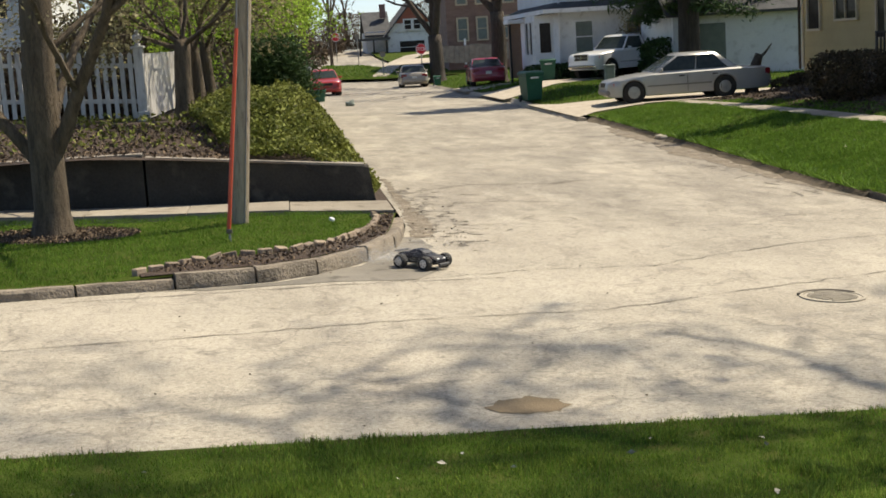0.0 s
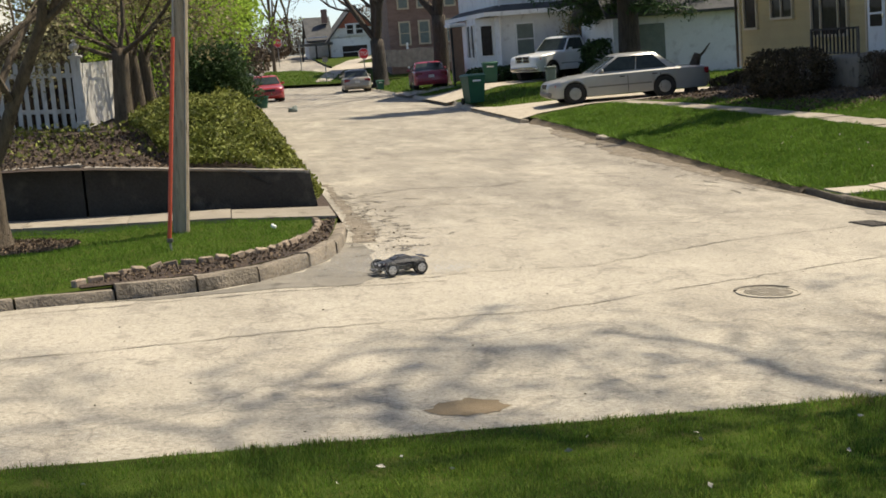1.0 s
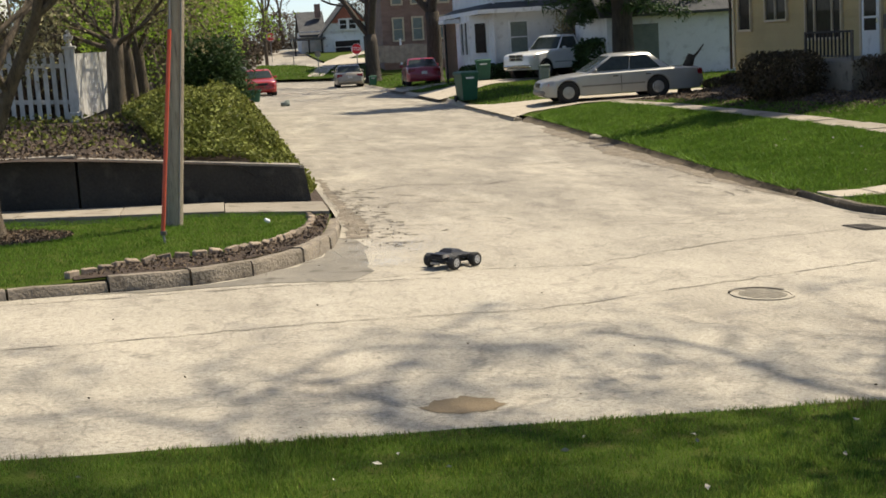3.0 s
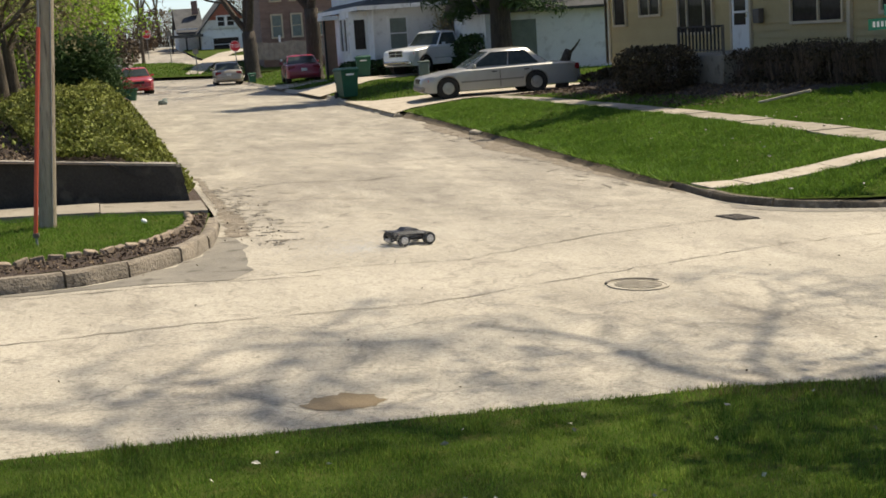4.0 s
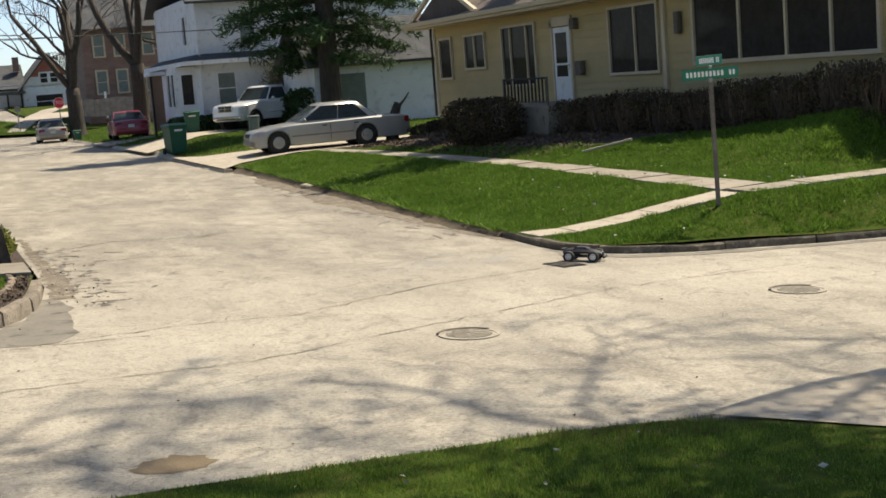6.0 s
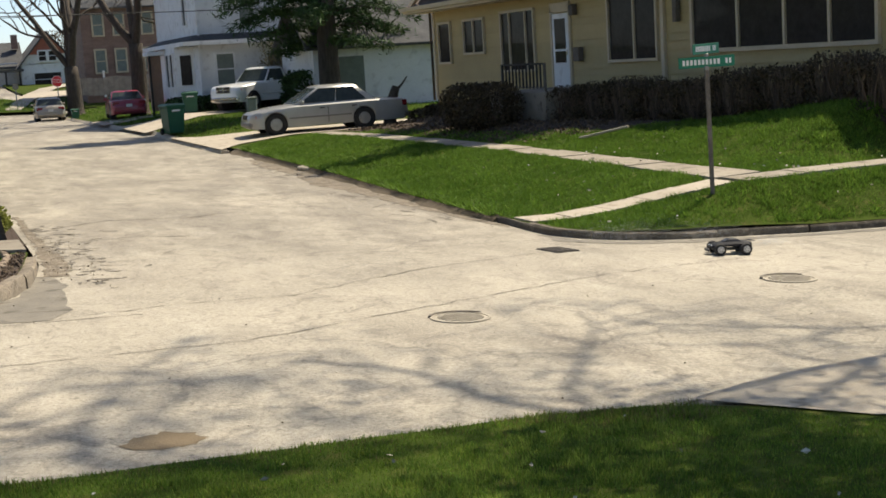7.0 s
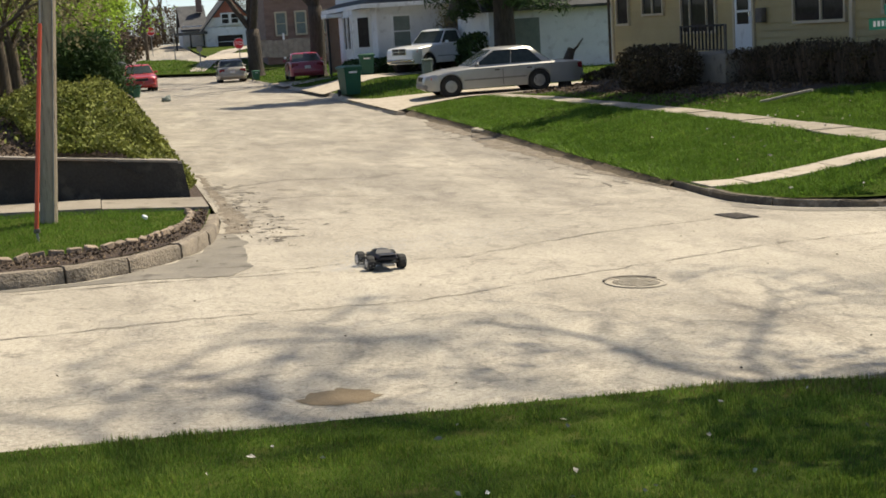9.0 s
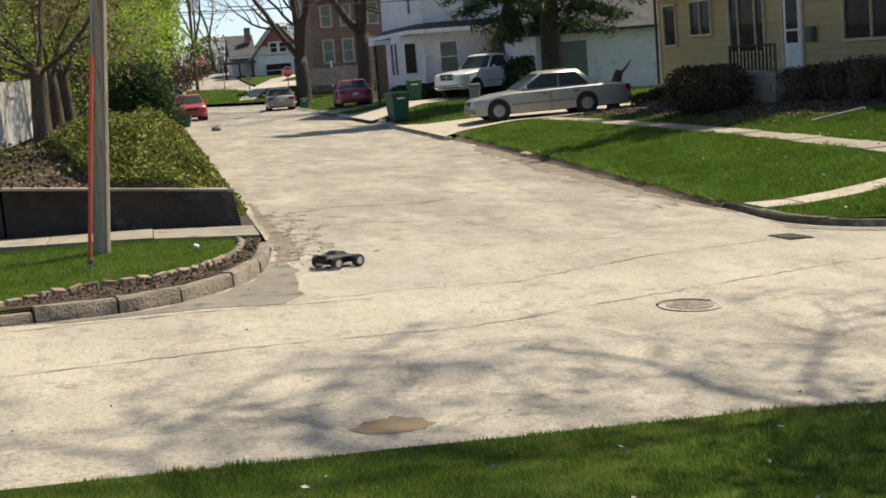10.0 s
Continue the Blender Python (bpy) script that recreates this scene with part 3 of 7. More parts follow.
for k in range(44):
    cy = crng.uniform(18.5, 35.0)
    cx = float(np.interp(cy, [18, 23.5, 28, 34], [8.1, 8.25, 8.5, 8.7])) - abs(crng.gauss(0, 0.35))
    cl, ca = crng.uniform(0.25, 0.8), crng.gauss(1.2, 0.6)
    crack([(cx, cy), (cx + cl * 0.5 * math.cos(ca), cy + cl * 0.5 * math.sin(ca)), (cx + cl * math.cos(ca) + crng.gauss(0, 0.1), cy + cl * math.sin(ca))], crng.uniform(0.06, 0.18), 620 + k)
for k in range(12):
    cx, cy = crng.uniform(2.2, 8.0), crng.uniform(16.5, 38.0)
    cl, ca = crng.uniform(0.5, 1.6), crng.gauss(0.0, 0.35)
    crack([(cx, cy), (cx + cl * 0.4 * math.cos(ca), cy + crng.gauss(0.1, 0.2)), (cx + cl * math.cos(ca), cy + cl * math.sin(ca))], crng.uniform(0.02, 0.05), 560 + k)


def manhole(x, y, r):
    m = thing("manhole", pose(x, y, float(road_z(x, y)), 0, 2.86, 0), "round cast iron manhole set in the street", "manhole", "street manholes", "structure")
    bm = bmesh.new()
    ring = [(r, 0.0), (r, 0.012), (r * 0.9, 0.012), (r * 0.9, 0.002)]
    loft(bm, [[(q * math.cos(a), q * math.sin(a), z) for a in [2 * math.pi * k / 28 for k in range(28)]] for q, z in ring], cap=False)
    part("rim", bm, M_COVER, m)
    # Dark crescent on the far side, painted in for the sunken cover's shadow.
    bm = bmesh.new()
    loft(bm, [[(q * math.cos(a), q * math.sin(a), z) for q, z in ((r * 0.97, 0.004), (r * 0.97, 0.022), (r * 1.07, 0.022), (r * 1.07, 0.004))] for a in [0.5 + 2.2 * k / 12 for k in range(13)]])
    part("rim_shade", bm, M_TAR_SHADE, m, "dark crescent drawn as the recess shadow")
    part("cover", cyl_bm((0, 0, -0.02), (0, 0, 0.006), r * 0.89, n=28), M_COVER, m)
    for i in range(-4, 5):
        half = math.sqrt(max(0.01, 0.7 - (i / 5.2) ** 2)) * r * 0.9
        part("tread_bar", box_bm((0, i * r * 0.17, 0.009), (half * 2, r * 0.07, 0.008)), M_COVER, m)


manhole(4.68, 11.28, 0.29)
manhole(8.82, 11.82, 0.3)
dr = thing("storm_drain", pose(7.76, 15.33, float(road_z(7.76, 15.33)) + 0.004, 0, 2.86, 8), "rusty storm drain grate in the gutter", "drain", "", "structure")
part("pit", box_bm((0, 0, 0), (0.36, 0.5, 0.006)), M_DARK, dr)
for i in range(7):
    part("grate_bar", box_bm((-0.15 + i * 0.05, 0, 0.008), (0.018, 0.48, 0.014)), M_IRON, dr)


# ---------------------------------------------------------------- kerbs, walks and walls
def skirt(name, path, out, zf, material, label, seed):
    """The broken earth edge between street and verge."""
    rng, rings = random.Random(seed), []
    pts = [Vector(p) for p in path]
    for a, b in zip(pts, pts[1:]):
        n = max(2, int((b - a).length / 0.3))
        for i in range(n + 1):
            p = a.lerp(b, i / n)
            w = out * min(1.0, 0.3 + (p.y - pts[0].y) * 0.5) * (0.75 + 0.3 * math.sin(p.y * 3.1) * math.sin(p.y * 1.3 + 1))
            rings.append([(p.x - w, p.y, float(road_z(p.x - w, p.y)) + 0.003), (p.x - w * 0.5, p.y, float(road_z(p.x, p.y)) + 0.04 + rng.uniform(0, 0.012)),
                          (p.x + 0.05, p.y, float(zf(p.x + 0.05, p.y)) + 0.012), (p.x + 0.25, p.y, float(zf(p.x + 0.25, p.y)) - 0.03), (p.x + 0.25, p.y, -1.2)])
    tagged(part(name, loft(bmesh.new(), rings), material), label, "verge edge", "", "structure")


skirt("verge_edge", [(8.5, 18.9), (8.52, 20), (8.7, 23.5), (8.95, 28), (9.12, 34), (9.2, 39.8)], 0.28, right_z, M_EARTH, "dark broken earth edge of the verge", 5)
skirt("verge_edge", [(8.75, 39.6), (8.85, 48.5), (9.2, 53), (9.2, 90)], 0.12, right_z, M_CONC, "gritty lip where driveways meet the street", 6)


def along(path, s):
    """Place and direction at s metres along a polyline."""
    for a, b in zip(path, path[1:]):
        a, b = Vector(a), Vector(b)
        l = (b - a).length
        if s <= l:
            return a.lerp(b, s / l), (b - a).normalized()
        s -= l
    return b, (b - a).normalized()


def length(path):
    return sum((Vector(b) - Vector(a)).length for a, b in zip(path, path[1:]))


def kerb(name, path, piece, width, height, zf, label, side, seed, material):
    rng = random.Random(seed)
    top = thing(name, Matrix.Identity(4), label, "kerb", "", "structure")
    s, total = 0.0, length(path)
    while s < total - 0.2:
        e = min(total, s + piece * rng.uniform(0.75, 1.3))
        h = height(along(path, (s + e) / 2)[0]) + rng.uniform(-0.008, 0.008)
        shift, rings = rng.uniform(-0.012, 0.012), []
        for k in range(5):
            u = s + 0.012 + (e - s - 0.024) * k / 4
            p, d = along(path, u)
            n = Vector((-d.y, d.x)) * side
            z = float(zf(p.x, p.y))
            ring = []
            for o, q in ((0.0, -0.12), (0.012, h - 0.03), (0.035, h), (width - 0.02, h - 0.004), (width, h - 0.02), (width, -0.12)):
                c = p + n * (o + shift + rng.uniform(-0.004, 0.004))
                ring.append((c.x, c.y, z + q + rng.uniform(-0.004, 0.004)))
            rings.append(ring)
        part("kerb_stone", loft(bmesh.new(), rings), material, top, smooth_angle=35)
        s = e
    return top


kerb("kerb_corner", KERB_L[1:], 0.8, 0.17, lambda p: 0.095 + 0.065 * float(ramp(-1.9, -0.4, p.x)) - 0.04 * float(ramp(14.9, 17.0, p.y)), road_z, "row of worn sandstone kerb blocks round the corner", 1, 3, M_KERB)
kerb("kerb_verge", [(8.5, 19.0), (8.42, 17.6)] + KERB_R[:-1] + [(24, 14.95)], 1.5, 0.15, lambda p: 0.1, road_z, "low dirty concrete kerb round the corner", 1, 4, M_KERBDARK)


def slabs(name, axis, a, b, n, lo, hi, zf, label, material=M_CONC, lift=0.012):
    """A walk of separate slabs between a and b along axis, lo to hi across it."""
    top = thing(name, Matrix.Identity(4), label, "sidewalk", "", "structure")
    rng = random.Random(len(name))
    for i in range(n):
        u0, u1 = a + (b - a) * i / n + 0.006, a + (b - a) * (i + 1) / n - 0.006
        dz = rng.uniform(-0.006, 0.01) + lift
        ring = []
        for u, w in ((u0, lo(u0)), (u1, lo(u1)), (u1, hi(u1)), (u0, hi(u0))):
            ring.append((u, w) if axis == "x" else (w, u))
        z = [float(zf(*p)) + dz for p in ring]
        bm = loft(bmesh.new(), [[(p[0], p[1], q - 0.12) for p, q in zip(ring, z)], [(p[0], p[1], q) for p, q in zip(ring, z)]])
        part("slab", bm, material, top)
    return top


slabs("sidewalk_corner", "x", -14, 1.3, 11, lambda u: 17.75 - 0.16 * (u - 1), lambda u: 18.95 - 0.1 * (u - 1), left_z, "weathered concrete sidewalk below the retaining wall", M_WALK, lift=0.0)
slabs("sidewalk_street", "y", 17.16, 41.2, 16, lambda u: min(11.95, 11.42 + 0.055 * (u - 17)), lambda u: min(12.75, 12.25 + 0.05 * (u - 17)), right_z, "pale concrete sidewalk along the side street", M_WALK, lift=0.025)
slabs("sidewalk_ramp", "x", 8.55, 11.4, 5, lambda u: 17.62 - 0.38 * (u - 8.7), lambda u: 18.4 - 0.4 * (u - 8.5), right_z, "pale concrete walk down to the kerb", M_CONC, lift=0.025)
slabs("sidewalk_cross", "x", 11.5, 40, 26, lambda u: 16.45, lambda u: 17.12, right_z, "pale concrete sidewalk along the cross street", M_WALK, lift=0.03)

# the retaining wall in two cast sections
rw = thing("retaining_wall", Matrix.Identity(4), "low concrete retaining wall in cast sections, shade in its dark colour", "retaining wall", "", "structure")


def wall_run(x0, x1, n, thick=0.26):
    rings = []
    for k in range(n + 1):
        x = x0 + (x1 - x0) * k / n
        y = 19.27 - 0.11 * x
        t = float(wall_top(min(max(x, x0 + 0.02), x1 - 0.02)))
        cut = 0.1 * max(0, (x - (x1 - 0.12)) / 0.12) if x1 > 1 else 0
        b = float(left_z(x, y)) - 0.2
        rings.append([(x, y, b), (x - cut, y, t - 0.03), (x - cut, y + 0.02, t), (x - cut, y + thick, t), (x, y + thick, b)])
    return loft(bmesh.new(), rings)


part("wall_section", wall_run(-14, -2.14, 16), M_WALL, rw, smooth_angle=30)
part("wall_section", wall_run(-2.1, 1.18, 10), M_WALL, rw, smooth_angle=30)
for x0, x1 in ((-14, -2.15), (-2.1, 1.02)):
    rings = []
    for k in range(9):
        x = x0 + (x1 - x0) * k / 8
        y, t = 19.27 - 0.11 * x, float(wall_top(min(max(x, x0 + 0.02), x1)))
        rings.append([(x, y - 0.012, t - 0.018), (x, y - 0.012, t + 0.014), (x, y + 0.28, t + 0.014), (x, y + 0.28, t - 0.018)])
    part("coping", loft(bmesh.new(), rings), M_COPING, rw, "pale chipped top edge")

# brick edging round the corner bed, with bare earth behind the kerb
BRICKS = [(-1.59, 13.17), (-1.31, 13.4), (-1.08, 13.67), (-0.77, 13.87), (-0.48, 13.98), (-0.07, 14.21), (0.3, 14.58), (0.65, 15.29), (0.89, 15.93), (1.0, 16.79), (0.97, 17.3)]
sheet("corner_bed", BRICKS + KERB_BACK[:3:-1] + [(-1.55, 12.95)], 0.2, left_z, M_MULCH,
      "bare earth bed between bricks and kerb", "flower bed", lift=-0.004)
rng = random.Random(11)
s, total, proto = 0.0, length(BRICKS), None
edging = thing("brick_edging", Matrix.Identity(4), "curved row of tilted old edging bricks", "brick edging", "", "structure")
while s < total:
    p, d = along(BRICKS, s)
    m = Matrix.Translation((p.x, p.y, float(left_z(p.x, p.y)) + 0.008)) @ pose(0, 0, 0, rng.uniform(-18, 18), rng.uniform(-12, 12), math.degrees(math.atan2(d.y, d.x)) + rng.uniform(-14, 14))
    if proto is None:
        proto = part("brick", box_bm((0, 0, 0), (0.15, 0.075, 0.08), 0.01), M_BRICKEDGE, edging)
        proto.matrix_basis = m
    else:
        again(proto, "brick", m, edging)
    s += rng.uniform(0.17, 0.22)


# ---------------------------------------------------------------- grass and groundcover
def inside(poly, X, Y):
    ok = np.zeros(len(X), bool)
    for (x0, y0), (x1, y1) in zip(poly, poly[1:] + poly[:1]):
        hit = (y0 > Y) != (y1 > Y)
        ok ^= hit & (X < (x1 - x0) * (Y - y0) / (y1 - y0 + 1e-12) + x0)
    return ok


def clumps(X, Y, k, seed):
    """Uneven tufts, 0 to 1, about 3 / k metres across."""
    rg, z = np.random.default_rng(seed), 0
    for i in range(5):
        a, q = rg.uniform(0, 6.28), k * rg.uniform(0.6, 1.5)
        z = z + np.sin(q * (X * math.cos(a) + Y * math.sin(a)) + 1.5 * np.sin(q * 0.7 * (Y * math.cos(a) - X * math.sin(a)) + i) + rg.uniform(0, 6.28))
    return np.clip(0.5 + z * 0.22, 0, 1)


def lawn(name, poly, count, zf, height, width, material, label, seed, holes=(), lean=0.6, crest=0.0):
    rg = np.random.default_rng(seed)
    P = np.array(poly)
    X = rg.uniform(P[:, 0].min(), P[:, 0].max(), count)
    Y = rg.uniform(P[:, 1].min(), P[:, 1].max(), count)
    ok = inside(poly, X, Y)
    for h in holes:
        ok &= ~inside(h, X, Y)
    X, Y = X[ok], Y[ok]
    big = clumps(X, Y, 3.2, 5)
    tuft = 0.55 * clumps(X, Y, 11.0, 9) + 0.45 * big
    keep = (rg.uniform(size=len(X)) < 0.5 + 0.6 * tuft) & (tuft > crest)
    X, Y, tuft = X[keep], Y[keep], tuft[keep]
    v, f = blades(np.stack([X, Y, zf(X, Y)], 1), height * (0.6 + 0.9 * tuft ** 1.5), width, rg, lean)
    return tagged(raw(name, v, f, material), label, "grass", "", "stuff")


NEAR = [(4.74, 7.2)] + LAWN_EDGE[1:-1] + [(-3.2, 7.23), (-3.2, 4.0), (7.0, 4.0), (7.2, 5.2), (5.62, 6.24)]
lawn("grass", NEAR, 260000, near_z, 0.026, 0.0065, M_BLADE, "short green lawn blades in dappled shade", 1, lean=1.1)
lawn("grass", NEAR, 60000, near_z, 0.027, 0.0065, M_BLADE_LIT, "yellow-green blades coloured as sunlit grass", 31)
lawn("grass", NEAR, 5000, near_z, 0.03, 0.005, M_STRAW, "dry straw blades among the lawn", 32)
lawn("grass", [(3.2, 7.47), (3.9, 7.46), (4.7, 7.27), (5.0, 6.9), (4.4, 6.9), (3.6, 7.2)], 2600, near_z, 0.04, 0.006, M_STRAW, "dry straw grass at the drive's corner", 2)
lawn("grass", [(-3.2, 7.27), (4.2, 7.41), (4.2, 7.28), (-3.2, 7.12)], 4000, near_z, 0.036, 0.006, M_STRAW, "dry straw grass at the lawn's edge", 3)
RING = [(-2.9 + 1.0 * math.cos(a), 16.45 + 0.7 * math.sin(a)) for a in [k * math.pi / 8 for k in range(16)]]
lawn("grass", [(-5.2, 12.4), (-2.8, 12.62), (-1.83, 12.86)] + BRICKS[:-1] + [(0.95, 17.6), (-5.2, 18.3)], 90000, left_z, 0.024, 0.007, M_BLADE, "short green corner lawn blades", 4, (RING,), lean=1.1)
WALK_A, WALK_B = [(8.4, 17.75), (11.5, 16.58), (11.5, 17.18), (8.4, 18.42)], [(11.4, 16.6), (12.27, 16.6), (12.77, 27), (12.77, 41), (11.93, 41), (11.93, 27)]
WALK_C = [(11.4, 16.4), (24, 16.4), (24, 17.15), (11.4, 17.15)]
VERGE = [(8.6, 17.0), (8.75, 16.35), (9.1, 15.98), (9.75, 15.66), (11.7, 15.36), (18, 15.2), (18, 20), (16.0, 23), (14.6, 26), (14.0, 30), (13.4, 38), (12.5, 40.4), (9.9, 40.4), (9.3, 39), (9.12, 34), (8.95, 28), (8.68, 23.5), (8.5, 20)]
lawn("grass", VERGE, 300000, right_z, 0.06, 0.018, M_BLADE, "thick green verge grass", 5, (WALK_A, WALK_B, WALK_C), lean=1.5)
lawn("grass", VERGE, 150000, right_z, 0.062, 0.02, M_BLADE, "taller tufts in the verge grass", 41, (WALK_A, WALK_B, WALK_C), lean=1.7, crest=0.58)
lawn("grass", VERGE, 26000, right_z, 0.06, 0.02, M_BLADE_LIT, "verge grass tufts in the sunlit yellow-green colour", 42, (WALK_A, WALK_B, WALK_C), lean=1.7, crest=0.62)
lawn("grass", NEAR, 110000, near_z, 0.032, 0.008, M_BLADE_LIT, "taller yellow-green tufts in the lawn", 43, lean=0.9, crest=0.6)
lawn("grass", [(8.42, 19.0), (8.62, 23.5), (8.88, 28), (9.05, 34), (9.2, 39), (9.5, 38.6), (9.3, 34), (9.15, 28), (8.9, 23.5), (8.7, 19)], 34000, right_z, 0.1, 0.022, M_BLADE, "shaggy grass hanging over the verge", 6, lean=2.2)
lawn("grass", [(8.6, 17.25), (8.92, 16.0), (9.74, 15.6), (11.7, 15.31), (17, 15.2), (17, 16.4), (11.5, 16.6), (8.8, 17.6)], 60000, right_z, 0.045, 0.013, M_BLADE, "thick green grass at the corner", 15, (WALK_A,), lean=1.3)
lawn("grass", [(8.7, 18.3), (11.38, 17.25), (11.9, 27), (9.0, 28)], 80000, right_z, 0.055, 0.014, M_BLADE, "thick green verge grass beside the walk", 16, (WALK_A, WALK_B), lean=1.4)
lawn("grass", [(12.35, 17.3), (18, 17.3), (16.2, 22), (15.2, 24.5), (12.8, 27)], 80000, right_z, 0.06, 0.016, M_BLADE, "thick green grass on the house bank", 17, lean=1.4)
lawn("grass", [(9.4, 46.5), (12.5, 46), (22, 46), (22, 58), (12, 57), (9.4, 53.5)], 16000, right_z, 0.09, 0.03, M_BLADE, "lawn between the driveways", 7)
lawn("grass", [(9.4, 62.5), (22, 62), (22, 90), (9.6, 90)], 16000, right_z, 0.1, 0.045, M_BLADE, "lawn of the white house", 8)
lawn("grass", [(2.3, 97.3), (8.8, 95.5), (9.1, 97.5), (8.7, 104), (6.6, 110), (3.4, 112)], 5000, lambda x, y: road_z(x, y) + 0.22, 0.1, 0.06, M_BLADE, "grass of the far corner", 9)


def groundcover(poly, count, zf, size, material, label, seed, up=0.5):
    rg = np.random.default_rng(seed)
    P = np.array(poly)
    X, Y = rg.uniform(P[:, 0].min(), P[:, 0].max(), count), rg.uniform(P[:, 1].min(), P[:, 1].max(), count)
    ok = inside(poly, X, Y)
    X, Y = X[ok], Y[ok]
    Z = zf(X, Y, rg)
    v, f = cards(np.stack([X, Y, Z], 1), size, rg, 0.3, 1.4, up)
    return tagged(raw("groundcover", v, f, material), label, "groundcover", "", "stuff")


def mound(X, Y, rg):
    lump = 0.5 + 0.25 * np.sin(X * 3.1 + 1.3 * np.sin(Y * 1.9)) + 0.25 * np.sin(Y * 2.3 + 2 * np.sin(X * 2.7))
    h = (0.24 + 0.3 * lump) * ramp(1.42, 0.7, X) * (0.35 + 0.65 * ramp(-1.9, -0.9, X)) * (0.45 + 0.55 * ramp(19.4, 21.5, Y)) * (1 - 0.5 * ramp(25, 40, Y))
    return bank_z(X, Y) + h * rg.uniform(0.25, 1.0, len(X)) ** 0.5 + rg.exponential(0.03, len(X))


groundcover([(-0.75, 19.55), (1.1, 19.3), (1.42, 22), (1.42, 32), (-1.6, 32), (-1.75, 24.2), (-1.3, 21.8)], 72000, mound, 0.052, M_IVY, "dense leafy groundcover spilling over the bank", 21)
groundcover([(-1.7, 32), (1.42, 32), (1.5, 62), (-2.2, 62)], 26000, mound, 0.11, M_IVY, "dense leafy groundcover along the street", 22)
groundcover([(-7, 20.2), (-1.0, 20.6), (-1.5, 25.3), (-7, 25.5)], 1500, lambda X, Y, rg: bank_z(X, Y) + rg.uniform(0, 0.16, len(X)), 0.06, M_IVY, "sparse groundcover on mulch", 23)
groundcover([(-7, 19.6), (-0.4, 19.5), (-0.4, 23.5), (-7, 24)], 4500, lambda X, Y, rg: bank_z(X, Y) + rg.uniform(0, 0.04, len(X)), 0.05, M_DEADLEAF, "fallen dry leaves on the bank", 24, 0.2)
groundcover([(12.9, 27.5), (16, 26), (16.2, 41), (13.2, 41)], 5000, lambda X, Y, rg: right_z(X, Y) + rg.uniform(0, 0.05, len(X)), 0.07, M_DEADLEAF, "fallen leaves in the shaded bed", 25, 0.2)
sheet("mulch_ring", RING, 0.2, left_z, M_MULCH,
      "mulch ring round a tree", "mulch", wobble=0.05, lift=-0.006)
groundcover(BRICKS + KERB_BACK[:3:-1], 5000, lambda X, Y, rg: left_z(X, Y) + rg.uniform(0, 0.03, len(X)), 0.03, M_DEADLEAF, "clods and dry leaves in the corner bed", 26, 0.2)
groundcover(RING, 3500, lambda X, Y, rg: left_z(X, Y) + rg.uniform(0, 0.025, len(X)), 0.03, M_DEADLEAF, "bark chips round a tree", 27, 0.2)
sheet("house_bed", [(13.0, 41), (13.2, 31), (13.9, 28), (14.6, 25.5), (15.35, 23), (15.35, 17.6), (17.6, 17.6), (17.6, 41)], 0.5, right_z, M_MULCH, "shaded mulch bed under house shrubs", "flower bed", wobble=0.08, lift=0.015)
